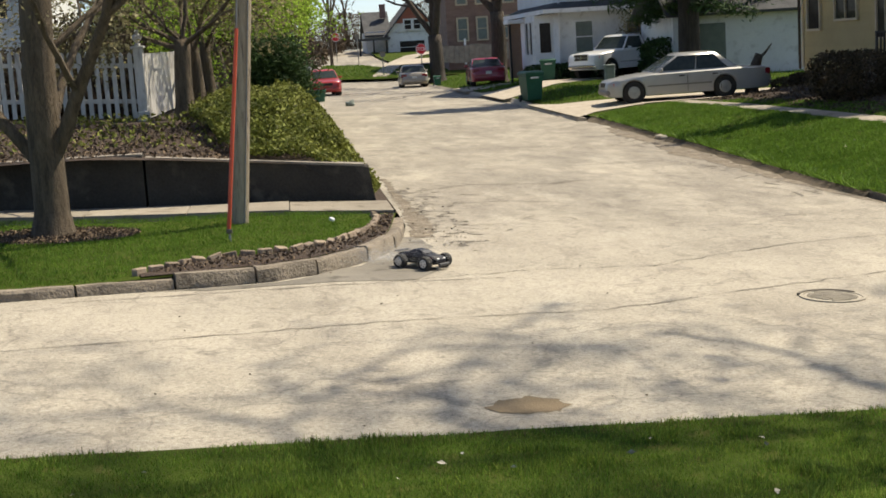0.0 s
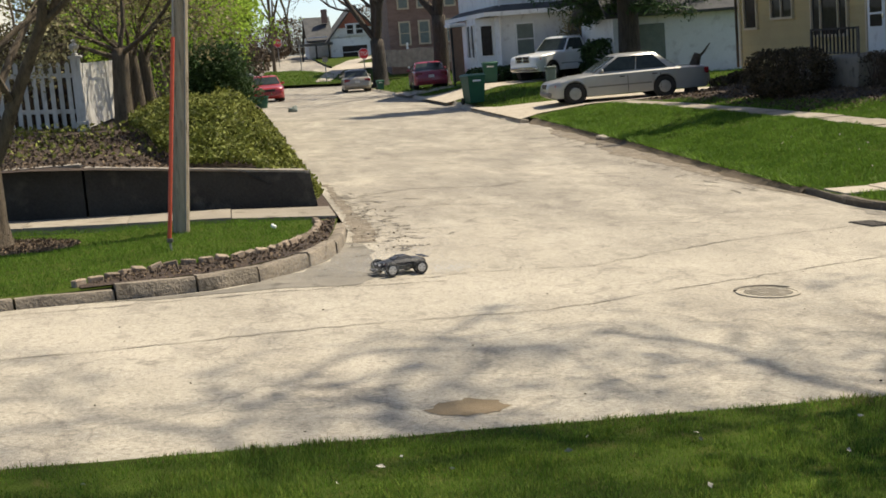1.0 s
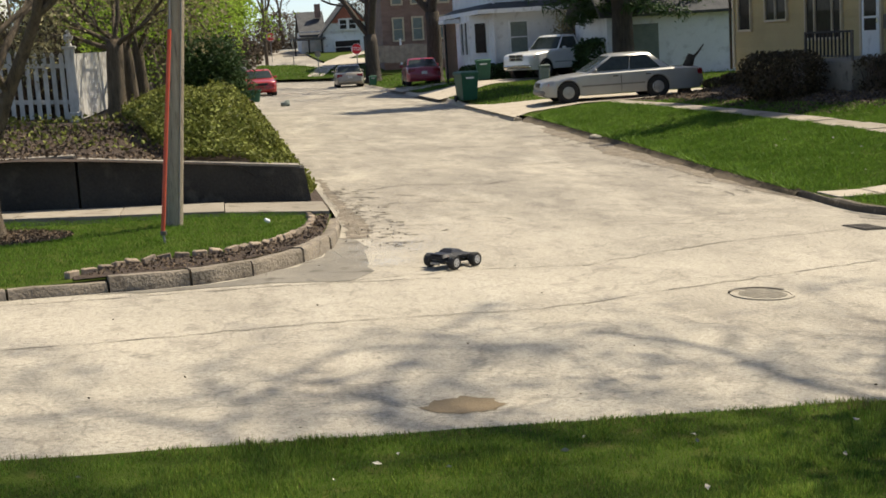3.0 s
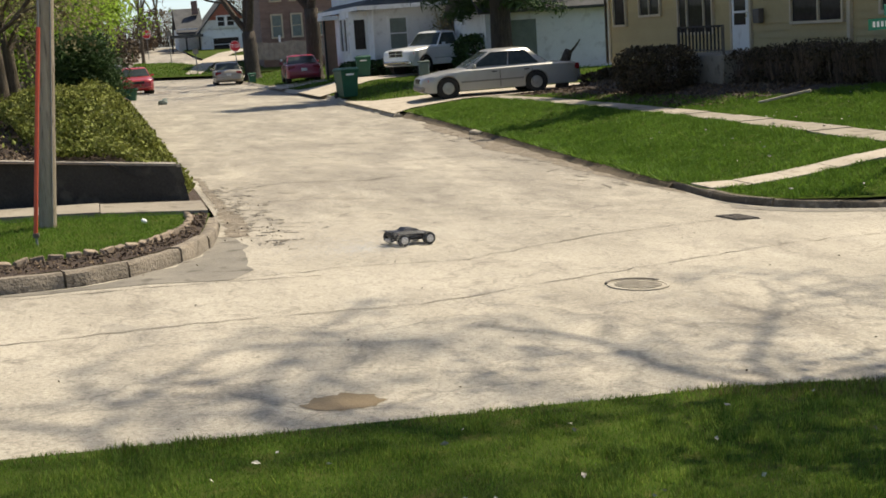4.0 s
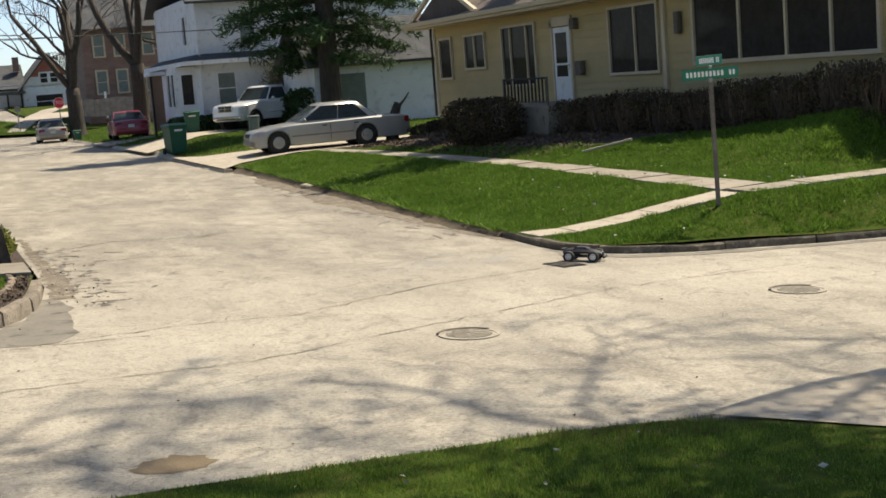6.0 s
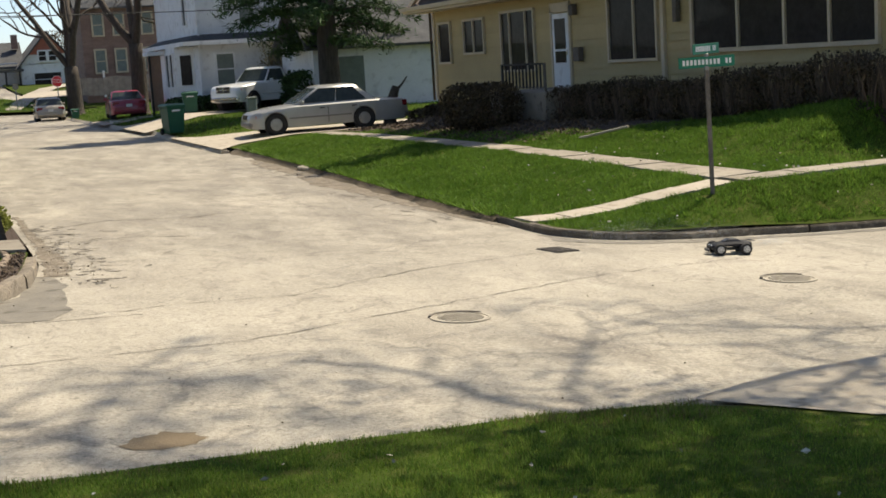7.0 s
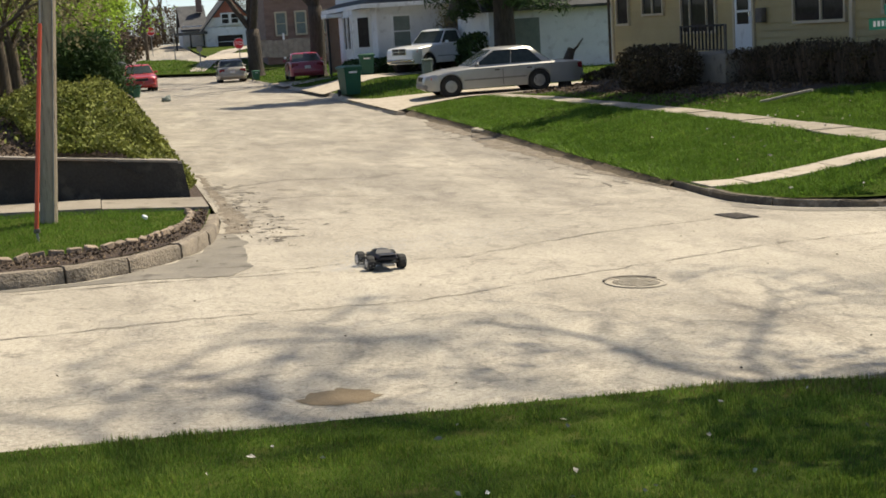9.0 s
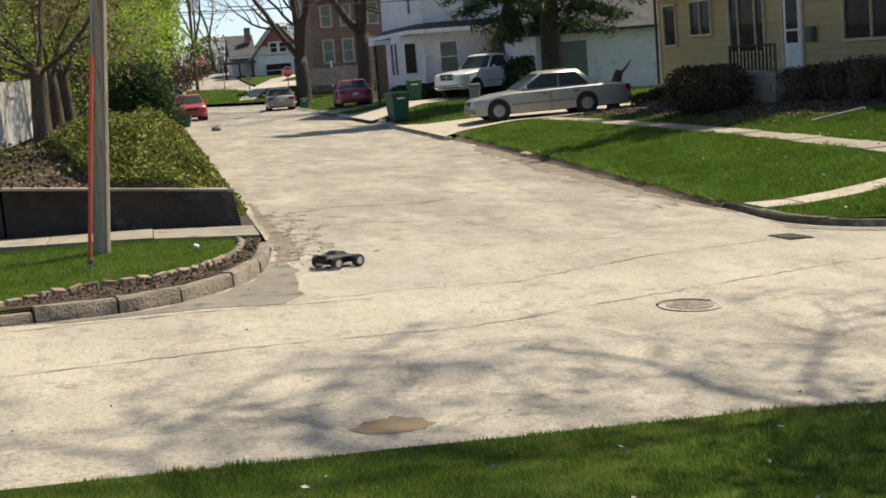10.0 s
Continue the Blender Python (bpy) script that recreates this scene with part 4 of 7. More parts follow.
# ---------------------------------------------------------------- trees and shrubs
def tree(name, x, y, z, height, r, seed, label, bark=None, fork=0.35, spread=0.75, depth=4, leaf=None, leaves=0, size=0.06, sub=4, tidy=0.0, sides=7, lean=(0, 0), twig=0.006, group="", reach=0.62, thin=1.0, low=()):
    """A tapered trunk, limbs that divide again and again, and a loose crown of separate leaves or buds."""
    rng, rg = random.Random(seed), np.random.default_rng(seed)
    t = thing(name, pose(x, y, z), label, "tree", group)
    trunk, limbs, tips = Tubes(), Tubes(), []

    def run(tubes, p, d, l, r0, r1, n, wob, sides):
        path, rad = [p.copy()], [r0]
        for i in range(n):
            d = (d + Vector((rng.gauss(0, wob), rng.gauss(0, wob), rng.gauss(0.03, wob)))).normalized()
            p = p + d * (l / n)
            path.append(p.copy())
            rad.append(r0 + (r1 - r0) * (i + 1) / n)
        tubes.add(path, rad, sides)
        return path, d

    def grow(p, d, l, r0, level):
        path, e = run(limbs, p, d, l, r0, max(twig, r0 * 0.55), 5, 0.13, 6 if level < 2 else 4 if level < 3 else 3)
        if level >= 2:
            tips.extend(path[1:])
        if level >= depth:
            return
        for k in range(sub if level < 2 else 3):
            i = rng.choice((2, 3, 4, 5)) if k else 5
            a = e.orthogonal().normalized()
            a.rotate(Matrix.Rotation(rng.uniform(0, 6.28), 3, e))
            nd = (e * rng.uniform(0.75, 1.1) + a * rng.uniform(0.4, 1.0) * spread + Vector((0, 0, 0.12))).normalized()
            grow(path[i], nd, l * rng.uniform(0.5, 0.78), max(twig, r0 * rng.uniform(0.38, 0.56)), level + 1)

    hf = height * fork
    flare = [Vector((0, 0, -0.15)), Vector((0, 0, 0.06)), Vector((0.01, 0, 0.3))]
    d0 = Vector((lean[0], lean[1], 1)).normalized()
    path, e = run(trunk, flare[-1], d0, hf - 0.3, r, r * 0.86, 5, 0.025, sides + 3)
    trunk.v.clear(), trunk.f.clear()
    trunk.add(flare + path[1:], [r * 1.55, r * 1.3, r * 1.05] + [r * (1 - 0.03 * i) for i in range(len(path) - 1)], sides + 3)
    n = sub + 1
    for k in range(n):
        a = 2 * math.pi * (k + rng.uniform(-0.3, 0.3)) / n
        nd = Vector((math.cos(a) * spread, math.sin(a) * spread, rng.uniform(0.75, 1.2) + tidy)).normalized() if k else (d0 + Vector((0.1, 0.05, 0.6))).normalized()
        grow(path[-1] - e * rng.uniform(0, 0.25) * (1 if k else 0), nd, height * reach * rng.uniform(0.55, 0.8), r * rng.uniform(0.4, 0.56) * thin, 1)
    for h, d, l, rr in low:
        k = min(range(len(path)), key=lambda q: abs(path[q].z - h))
        a, b = path[max(k - 1, 0)], path[min(k + 1, len(path) - 1)]
        grow(a.lerp(b, max(0.0, min(1.0, (h - a.z) / (b.z - a.z)))), Vector(d).normalized(), l, rr, 1)
    raw("trunk", trunk.v, trunk.f, bark or M_BARK, t, True)
    raw("branchwork", limbs.v, limbs.f, bark or M_BARK, t, True)
    if leaf:
        T = np.array(tips)
        P = T[rg.integers(0, len(T), leaves)] + rg.normal(0, 0.13 + size, (leaves, 3))
        v, f = cards(P, size, rg, 0.2, 1.4)
        raw("crown", v, f, leaf, t)
    return t


def conifer(name, x, y, z, height, r, seed, label, spread, low, count, size, layers=22, bend=0.1):
    """A straight trunk with tiers of boughs, each bough set with needle tufts."""
    rng, rg = random.Random(seed), np.random.default_rng(seed)
    t = thing(name, pose(x, y, z), label, "tree")
    tr, bo, pts = Tubes(), Tubes(), []
    tr.add([Vector((0, 0, -0.2)), Vector((0, 0, 0.2)), Vector((0.03, 0, height * 0.5)), Vector((0, 0, height))], [r * 1.4, r, r * 0.6, 0.03], 10)
    for i in range(layers):
        u = i / (layers - 1)
        h = low + (height - low) * u
        for k in range(rng.randint(4, 6)):
            a = rng.uniform(0, 6.28)
            l = spread * (1 - 0.85 * u) * rng.uniform(0.55, 1.1) + 0.3
            p = [Vector((0, 0, h))]
            for s in range(1, 6):
                q = s / 5
                p.append(Vector((math.cos(a + 0.2 * q) * l * q, math.sin(a + 0.2 * q) * l * q, h + l * (0.18 * q - bend * q * q) + rng.gauss(0, 0.05))))
            bo.add(p, [0.05 * (1 - u * 0.6) * (1.1 - s / 5) + 0.008 for s in range(6)], 4)
            pts += [(p[j].lerp(p[j + 1], v)) for j in range(1, 5) for v in (0.0, 0.33, 0.66)]
    raw("trunk", tr.v, tr.f, M_BARKDARK, t, True)
    raw("branchwork", bo.v, bo.f, M_BARKDARK, t, True)
    T = np.array(pts)
    P = T[rg.integers(0, len(T), count)] + rg.normal(0, 1, (count, 3)) * [0.24, 0.24, 0.13]
    v, f = cards(P, size, rg, 0.2, 2.0, -0.1, 0.16)
    raw("needles", v, f, M_PINE, t)
    return t


def shrub(name, x, y, z, rx, ry, h, seed, label, material, count, size, box=0.5, twigs=40, group=""):
    """Many stems from one foot and leaves thickest near the outside."""
    rng, rg = random.Random(seed), np.random.default_rng(seed)
    t = thing(name, pose(x, y, z), label, "shrub", group)
    st = Tubes()
    for k in range(twigs):
        a, q = rng.uniform(0, 6.28), rng.uniform(0.2, 1.0)
        foot = Vector((rng.uniform(-0.6, 0.6) * rx, rng.uniform(-0.6, 0.6) * ry, -0.05))
        top = Vector((foot.x * 1.1 + math.cos(a) * rx * 0.4 * q, foot.y * 1.1 + math.sin(a) * ry * 0.4 * q, h * rng.uniform(0.75, 1.04)))
        st.add([foot, foot.lerp(top, 0.5) + Vector((rng.gauss(0, 0.05), rng.gauss(0, 0.05), 0)), top], [0.014, 0.01, 0.004], 3)
    raw("stemwork", st.v, st.f, M_TWIG, t)
    d = rg.normal(size=(count, 3))
    d /= np.linalg.norm(d, axis=1)[:, None]
    d = np.sign(d) * np.abs(d) ** box
    d /= np.maximum(np.max(np.abs(d), axis=1)[:, None], np.linalg.norm(d, axis=1)[:, None] * 0.8)
    rad = rg.uniform(0.45, 1.0, (count, 1)) ** 0.35 * (1 + 0.07 * np.sin(d[:, :1] * 7 + d[:, 1:2] * 5))
    P = d * rad * [rx, ry, h * 0.5] + [0, 0, h * 0.52]
    v, f = cards(P, size, rg, 0.0, 1.4)
    raw("foliage", v, f, material, t)
    return t


SHADE = Vector((math.sin(radians(SUN_AZ)), math.cos(radians(SUN_AZ)), math.tan(radians(SUN_EL)))) / math.tan(radians(SUN_EL))


def corner_tree():
    """A very tall bare tree at the next corner: long limbs reach out over the street, planned by the ground that they shade."""
    rng, rg = random.Random(78), np.random.default_rng(78)
    foot = Vector((20.5, 15.75, zr(20.5, 15.75)))
    t = thing("bare_tree", Matrix.Translation(foot), "very tall bare corner tree over the street", "tree")
    tr = Tubes()
    crotch = Vector((-0.3, -0.2, 5.2))
    tr.add([Vector((0, 0, -0.2)), Vector((0, 0, 0.2)), Vector((-0.05, 0, 1.5)), Vector((-0.2, -0.1, 3.5)), crotch], [0.6, 0.45, 0.36, 0.33, 0.32], 12)
    raw("trunk", tr.v, tr.f, M_BARK, t, True)
    hub = foot + crotch
    hub = Vector((hub.x, hub.y)) - Vector((SHADE.x, SHADE.y)) * hub.z / SHADE.z
    buds = []

    def lift(x, y):
        h = 5.2 + 0.78 * (Vector((x, y)) - hub).length
        return Vector((x, y, 0)) + SHADE * (h / SHADE.z) - foot

    def twigs(tubes, p, d, l, r, level):
        path = [p]
        for i in range(4):
            d = (d + Vector((rng.gauss(0, 0.2), rng.gauss(0, 0.2), rng.gauss(0.04, 0.2)))).normalized()
            path.append(path[-1] + d * l / 4)
        tubes.add(path, [r * (1 - 0.17 * i) for i in range(5)], 4)
        buds.extend(path[2:])
        if level < 2:
            for k in range(3):
                a = d.orthogonal().normalized()
                a.rotate(Matrix.Rotation(rng.uniform(0, 6.28), 3, d))
                twigs(tubes, path[rng.choice((2, 3, 4))], (d + a * rng.uniform(0.5, 1.1)).normalized(), l * rng.uniform(0.45, 0.7), r * 0.5, level + 1)

    limbs = [([hub, (12.5, 10.9), (9.0, 9.0), (6.8, 7.9), (5.3, 7.6), (4.2, 7.4), (3.2, 7.1), (1.8, 6.9), (0.0, 6.7), (-2.2, 6.4)], 0.12),
             ([(4.2, 7.4), (4.3, 8.3), (4.9, 9.1), (5.3, 9.7), (5.8, 10.4), (6.0, 11.1)], 0.07), ([(5.3, 9.7), (5.1, 10.3), (5.2, 10.9)], 0.03),
             ([(4.2, 7.4), (3.6, 8.3), (3.62, 9.2), (3.4, 9.6), (3.0, 10.0), (2.6, 10.1)], 0.075), ([(3.62, 9.2), (3.9, 9.8), (4.2, 10.3)], 0.035),
             ([(3.2, 7.1), (2.3, 8.1), (2.4, 8.9), (2.9, 9.6)], 0.04), ([(4.3, 8.3), (3.7, 8.7), (3.0, 9.0)], 0.04),
             ([(1.8, 6.9), (1.0, 8.2), (1.4, 8.9), (1.8, 9.4), (2.2, 9.8)], 0.04),
             ([(1.8, 6.9), (0.7, 7.8), (0.82, 8.57), (1.16, 9.36), (1.49, 10.07), (1.6, 10.5)], 0.07),
             ([(0.0, 6.7), (-0.3, 7.9), (0.0, 8.45), (0.38, 9.3), (0.84, 10.1), (1.17, 10.7)], 0.065),
             ([(0.0, 8.45), (-0.4, 9.0), (-0.3, 9.6), (0.1, 10.2)], 0.035),
             ([(-0.3, 7.9), (-1.04, 8.4), (-1.3, 8.9), (-1.74, 9.8)], 0.055), ([(-2.2, 6.4), (-2.3, 7.8), (-2.0, 8.8), (-1.5, 9.3)], 0.055),
             ([(-1.04, 8.4), (-1.9, 8.2), (-2.6, 8.5)], 0.04),
             ([(9.0, 9.0), (7.6, 9.3), (6.7, 9.9), (6.1, 10.5)], 0.05), ([(6.8, 7.9), (6.5, 8.5), (6.6, 9.2)], 0.05), ([(7.6, 9.3), (6.8, 9.0), (6.0, 9.3)], 0.035),
             ([(6.8, 7.9), (5.0, 6.6), (3.2, 6.1), (1.2, 5.9), (-1.5, 5.7)], 0.08), ([(9.0, 9.0), (6.5, 6.9), (5.0, 5.7), (3.5, 5.2), (1.5, 5.0)], 0.08)]
    for line, r in limbs:
        tb = Tubes()
        pts = [lift(*p) for p in line]
        pts = [pts[max(0, i - 1)] * 0.12 + p * 0.76 + pts[min(len(pts) - 1, i + 1)] * 0.12 if 0 < i < len(pts) - 1 else p for i, p in enumerate(pts)]
        tb.add(pts, [0.8 * r * (1 - 0.8 * i / (len(pts) - 1)) for i in range(len(pts))], 8)
        for i in range(1, len(pts)):
            seg = pts[i] - pts[i - 1]
            thick = 4.0 if line[i][1] < 7.15 and line[i][0] < 4.6 else 2.2 if line[i][0] < 7.5 else 0.5
            for k in range(max(1, int(seg.length * thick))):
                a = seg.orthogonal().normalized()
                a.rotate(Matrix.Rotation(rng.uniform(0, 6.28), 3, seg.normalized()))
                twigs(tb, pts[i - 1].lerp(pts[i], rng.random()), (seg.normalized() * 0.7 + a).normalized(), rng.uniform(0.7, 1.6), min(0.028, r * 0.4), 0)
        raw("limb", tb.v, tb.f, M_BARK, t, True)
    T = np.array(buds)
    v, f = cards(T[rg.integers(0, len(T), 14000)] + rg.normal(0, 0.12, (14000, 3)), 0.05, rg, 0.2, 1.4)
    raw("crown", v, f, M_BUD, t)
    return t


zl = lambda x, y: float(left_z(x, y))
zb = lambda x, y: float(bank_z(x, y))
zr = lambda x, y: float(right_z(x, y))
tree("tree", -2.95, 16.5, zl(-2.95, 16.5), 7.8, 0.2, 4, "tall forked street tree with olive buds", fork=0.55, spread=0.6, leaf=M_BUD, leaves=9000, size=0.035, tidy=0.4, lean=(0.0, 0),
     low=((0.72, (-0.72, 0.1, 0.72), 2.4, 0.095), (0.78, (0.6, -0.15, 0.8), 2.6, 0.105), (1.1, (0.25, 0.35, 0.9), 2.6, 0.07), (2.1, (0.7, 0.2, 0.7), 1.8, 0.045)))
for i, (x, y, s) in enumerate([(-1.87, 25.0, 31), (-1.86, 29.0, 33), (-1.82, 33.0, 34), (-1.7, 38.0, 35), (-1.7, 43.5, 36)]):
    tree("tree", x, y, zb(x, y), 5.6, 0.165 - 0.01 * i, s, "budding small tree in a row along the fence", fork=0.26, spread=1.5, leaf=M_BUD if i < 2 else M_LEAF_SPRING, leaves=11000, size=0.055, thin=0.6, reach=0.5, twig=0.005, group="trees along the fence")
tree("tree", -1.3, 46.5, zb(-1.3, 46.5), 6.0, 0.16, 51, "bright spring-green young leafy tree", fork=0.16, spread=1.5, leaf=M_LEAF_SPRING, leaves=24000, size=0.085, thin=0.6, reach=0.5)
tree("tree", -0.2, 50.5, zb(-0.2, 50.5), 7.2, 0.15, 53, "bright spring-green young leafy tree", fork=0.3, spread=1.4, leaf=M_LEAF_SPRING, leaves=20000, size=0.09, thin=0.6, reach=0.45)
conifer("evergreen", -0.25, 35.0, zb(-0.25, 35.0), 1.35, 0.1, 61, "dense dark evergreen shrub beside the street", 0.7, 0.1, 30000, 0.09, 18)
conifer("evergreen", -3.4, 47, zb(-3.4, 47), 5.2, 0.15, 62, "dense dark evergreen shrub behind young trees", 2.2, 0.2, 9000, 0.16, 18)
conifer("evergreen", -6, 60, zb(-6, 60), 8, 0.2, 63, "dark evergreen behind young trees", 3, 0.2, 7000, 0.22, 18)
conifer("pine_tree", 16.8, 54.1, zr(16.8, 54.1), 20, 0.48, 64, "large dark pine with drooping boughs", 4.4, 2.9, 64000, 0.18, 30, 0.3)
tree("bare_tree", 10.0, 86.5, zr(10, 86.5), 15, 0.5, 71, "large bare dark-barked street tree", bark=M_BARKDARK, fork=0.2, spread=0.8, depth=6, sub=3, twig=0.012, group="bare street trees")
tree("bare_tree", 12.1, 74.5, zr(12.1, 74.5), 14, 0.46, 72, "large bare dark-barked street tree", bark=M_BARKDARK, fork=0.28, spread=0.75, depth=6, sub=3, twig=0.012, group="bare street trees")
corner_tree()
# Three trees out of view, added to shade the near lawn and verge.
tree("tree", 11.5, 3.6, float(near_z(11.5, 3.6)), 16, 0.3, 79, "tall unseen leafing tree beside a driveway, added to shade the lawn", fork=0.45, spread=1.0, depth=5, sub=4, leaf=M_LEAF_SPRING, leaves=22000, size=0.085, reach=0.42, lean=(0, 0.25), thin=0.8, twig=0.008)
tree("tree", 7.6, 0.8, float(near_z(7.6, 0.8)), 8.0, 0.22, 76, "unseen leafy tree behind the viewpoint, added to dapple the lawn", fork=0.4, spread=1.2, depth=4, sub=4, leaf=M_LEAF_SPRING, leaves=17000, size=0.11, reach=0.6, thin=0.7, lean=(0, 0.3))
tree("tree", 23.5, 35.5, 1.2, 11, 0.36, 77, "tall unseen leafing tree behind the yellow house, added to shade the verge", fork=0.45, spread=0.9, depth=4, sub=4, leaf=M_LEAF_SPRING, leaves=30000, size=0.2, reach=0.5, thin=0.8)
for i, (x, y, h, s) in enumerate([(2.5, 142, 17, 81), (5.8, 150, 19, 82), (-2.5, 135, 15, 83), (-9, 120, 15, 84), (0.5, 165, 20, 85), (8.6, 172, 16, 86), (22, 128, 17, 87), (30, 120, 18, 88), (19, 104, 15, 89), (-12, 150, 18, 90), (26, 96, 15, 91)]):
    tree("bare_tree", x, y, float(road_z(x, y)), h, 0.24, s, "distant bare grey tree on the hill", fork=0.2, spread=0.6, depth=5, sub=3, twig=0.022, sides=5, group="bare hill trees")
shrub("round_shrub", 14.3, 32.6, zr(14.3, 32.6) - 0.05, 0.85, 1.2, 1.2, 101, "clipped round dark brown-green shrub", M_SHRUB, 7000, 0.06, 0.75, 60)
for i in range(9):
    x, y = 16.0 + 0.08 * math.sin(i * 2.1), 30.2 - i * 1.5
    shrub("house_shrub", x, y, zr(x, y) - 0.1, 0.65, 0.9, 0.94 + 0.06 * (i % 3), 110 + i, "clipped brown twiggy hedge shrub by the house", M_SHRUB, 1900, 0.05, 0.5, 330, "hedge shrubs by the house")
for i, (x, y, h) in enumerate([(-3.7, 27.6, 1.7), (-5.0, 28.2, 1.5), (-6.4, 27.8, 1.2), (-4.2, 30.6, 2.2)]):
    shrub("yard_shrub", x, y, zb(x, y) - 0.1, 0.95, 0.8, h, 180 + i, "brown twiggy shrub behind the picket fence", M_SHRUB, 3600, 0.06, 0.7, 260, "shrubs behind the fence")
for i, (x, y) in enumerate([(16.4, 41.2), (16.3, 39.4), (16.2, 37.6), (16.2, 36.0)]):
    shrub("low_shrub", x, y, zr(x, y) - 0.05, 0.8, 0.95, 0.45, 130 + i, "low dark shrub in a shaded bed", M_SHRUB, 2600, 0.07, 0.7, 50, "low shrubs in the bed")
for i, (x, y, h) in enumerate([(16.6, 56.2, 1.7), (17.9, 56.6, 1.5), (14.6, 62.0, 0.9), (12.6, 62.2, 0.8), (18.9, 57.6, 2.0)]):
    shrub("shrub", x, y, zr(x, y) - 0.05, 1.2, 1.1, h, 140 + i, "dark evergreen shrub by a driveway", M_PINE, 3200, 0.13, 0.8, 30, "shrubs by the driveway")
shrub("shrub", 17.0, 61.0, zr(17.0, 61.0), 1.3, 0.9, 3.0, 151, "tall pale budding shrub by the white house", M_BUD, 1800, 0.08, 0.9, 150)
for i, (x, y, h) in enumerate([(-6, 118, 3.0), (-1.5, 124, 3.4), (0.8, 133, 3.0), (4.2, 140, 3.4), (7.6, 152, 4.0), (1.2, 112, 2.2), (16.5, 150, 5), (-10, 112, 3.5)]):
    shrub("thicket", x, y, float(road_z(x, y)), 2.6, 2.2, h, 160 + i, "bare reddish-brown thicket on the hill", M_DEADLEAF, 1500, 0.2, 0.8, 260, "thickets on the hill")
st = thing("stump", pose(15.2, 42.4, zr(15.2, 42.4)), "dark broken tree stump with a snag", "stump")
tb = Tubes()
tb.add([Vector((0, 0, -0.1)), Vector((0.02, 0, 0.4)), Vector((0.16, 0, 0.95)), Vector((0.3, 0, 1.3))], [0.26, 0.2, 0.17, 0.13], 9)
raw("trunk", tb.v, tb.f, M_BARKDARK, st, True)
tb = Tubes()
tb.add([Vector((0.28, 0, 1.15)), Vector((0.5, 0, 1.35)), Vector((0.72, 0, 1.62))], [0.06, 0.04, 0.02], 6)
raw("snag", tb.v, tb.f, M_BARKDARK, st, True)

# ---------------------------------------------------------------- pole, rod and fence
up = thing("utility_pole", pose(-0.72, 16.85, zl(-0.72, 16.85)), "grey weathered timber utility pole in the lawn", "utility pole")
tb = Tubes()
tb.add([Vector((0, 0, -0.2)), Vector((0, 0, 0.0)), Vector((0.147, 0, 1.5)), Vector((0.49, 0, 5)), Vector((0.88, 0, 9))], [0.112, 0.108, 0.103, 0.095, 0.085], 20)
raw("shaft", tb.v, tb.f, M_POLE, up, True)
part("ground_wire", cyl_bm((0.06, -0.1, 0.0), (0.55, -0.09, 5.0), 0.008, n=6), M_STEEL, up)
gr = thing("guy_wire_guard", pose(-0.79, 15.2, zl(-0.79, 15.2)), "bright orange-red plastic guard on a guy wire", "wire guard")
part("guard_tube", cyl_bm((0.0, 0, 0.1), (0.275, 0.06, 2.36), 0.024, 0.022, 10), M_ORANGE, gr)
part("anchor", cyl_bm((0.015, -0.01, -0.1), (0.0, 0, 0.16), 0.014, n=8), M_STEEL, gr)
part("clamp", box_bm((0.006, -0.01, 0.1), (0.07, 0.035, 0.05), 0.006), M_IRON, gr)
part("wire", cyl_bm((0.27, 0.06, 2.3), (0.78, 1.5, 8.0), 0.006, n=6), M_STEEL, gr)


def picket_bm(w, h, t=0.02):
    return prism(bmesh.new(), [(-w / 2, 0), (w / 2, 0), (w / 2, h - 0.05), (w * 0.28, h - 0.012), (0, h), (-w * 0.28, h - 0.012), (-w / 2, h - 0.05)], -t / 2, t / 2)


fz = lambda x: 1.24 - 0.06 * (x + 2.63)
fence = thing("picket_fence", Matrix.Identity(4), "white picket fence with peeling paint and an urn post", "fence")
one = None
for i in range(40):
    x = -2.78 - i * 0.152
    m = pose(x, 25.0, fz(x) + 0.03, 0, 0.6 * math.sin(i * 3.3), 0)
    if one is None:
        one = part("picket", picket_bm(0.08, 1.2), M_PICKET, fence)
        one.matrix_basis = m
    else:
        again(one, "picket", m, fence)
for zz in (0.3, 0.95):
    bm = loft(bmesh.new(), [[(x, 25.02, fz(x) + zz), (x, 25.06, fz(x) + zz), (x, 25.06, fz(x) + zz + 0.08), (x, 25.02, fz(x) + zz + 0.08)] for x in (-2.66, -8.9)])
    part("rail", bm, M_PICKET, fence)
for x in (-5.2, -7.8):
    part("post", box_bm((x, 25.09, fz(x) + 0.58), (0.1, 0.1, 1.25), 0.01), M_PICKET, fence)
bm = box_bm((-2.62, 25.02, 1.24 + 0.62), (0.17, 0.17, 1.36), 0.012)
add_box(bm, (-2.62, 25.02, 2.56), (0.24, 0.24, 0.05), 0.01), add_box(bm, (-2.62, 25.02, 1.3), (0.22, 0.22, 0.2), 0.012)
post = part("corner_post", bm, M_PICKET, fence)
bm = bmesh.new()
prof = [(0.05, 0), (0.06, 0.03), (0.035, 0.06), (0.085, 0.14), (0.09, 0.18), (0.05, 0.22), (0.03, 0.24), (0.045, 0.27), (0.01, 0.3)]
loft(bm, [[(-2.62 + q * math.cos(a), 25.02 + q * math.sin(a), 2.58 + z) for a in [k * math.pi / 6 for k in range(12)]] for q, z in prof])
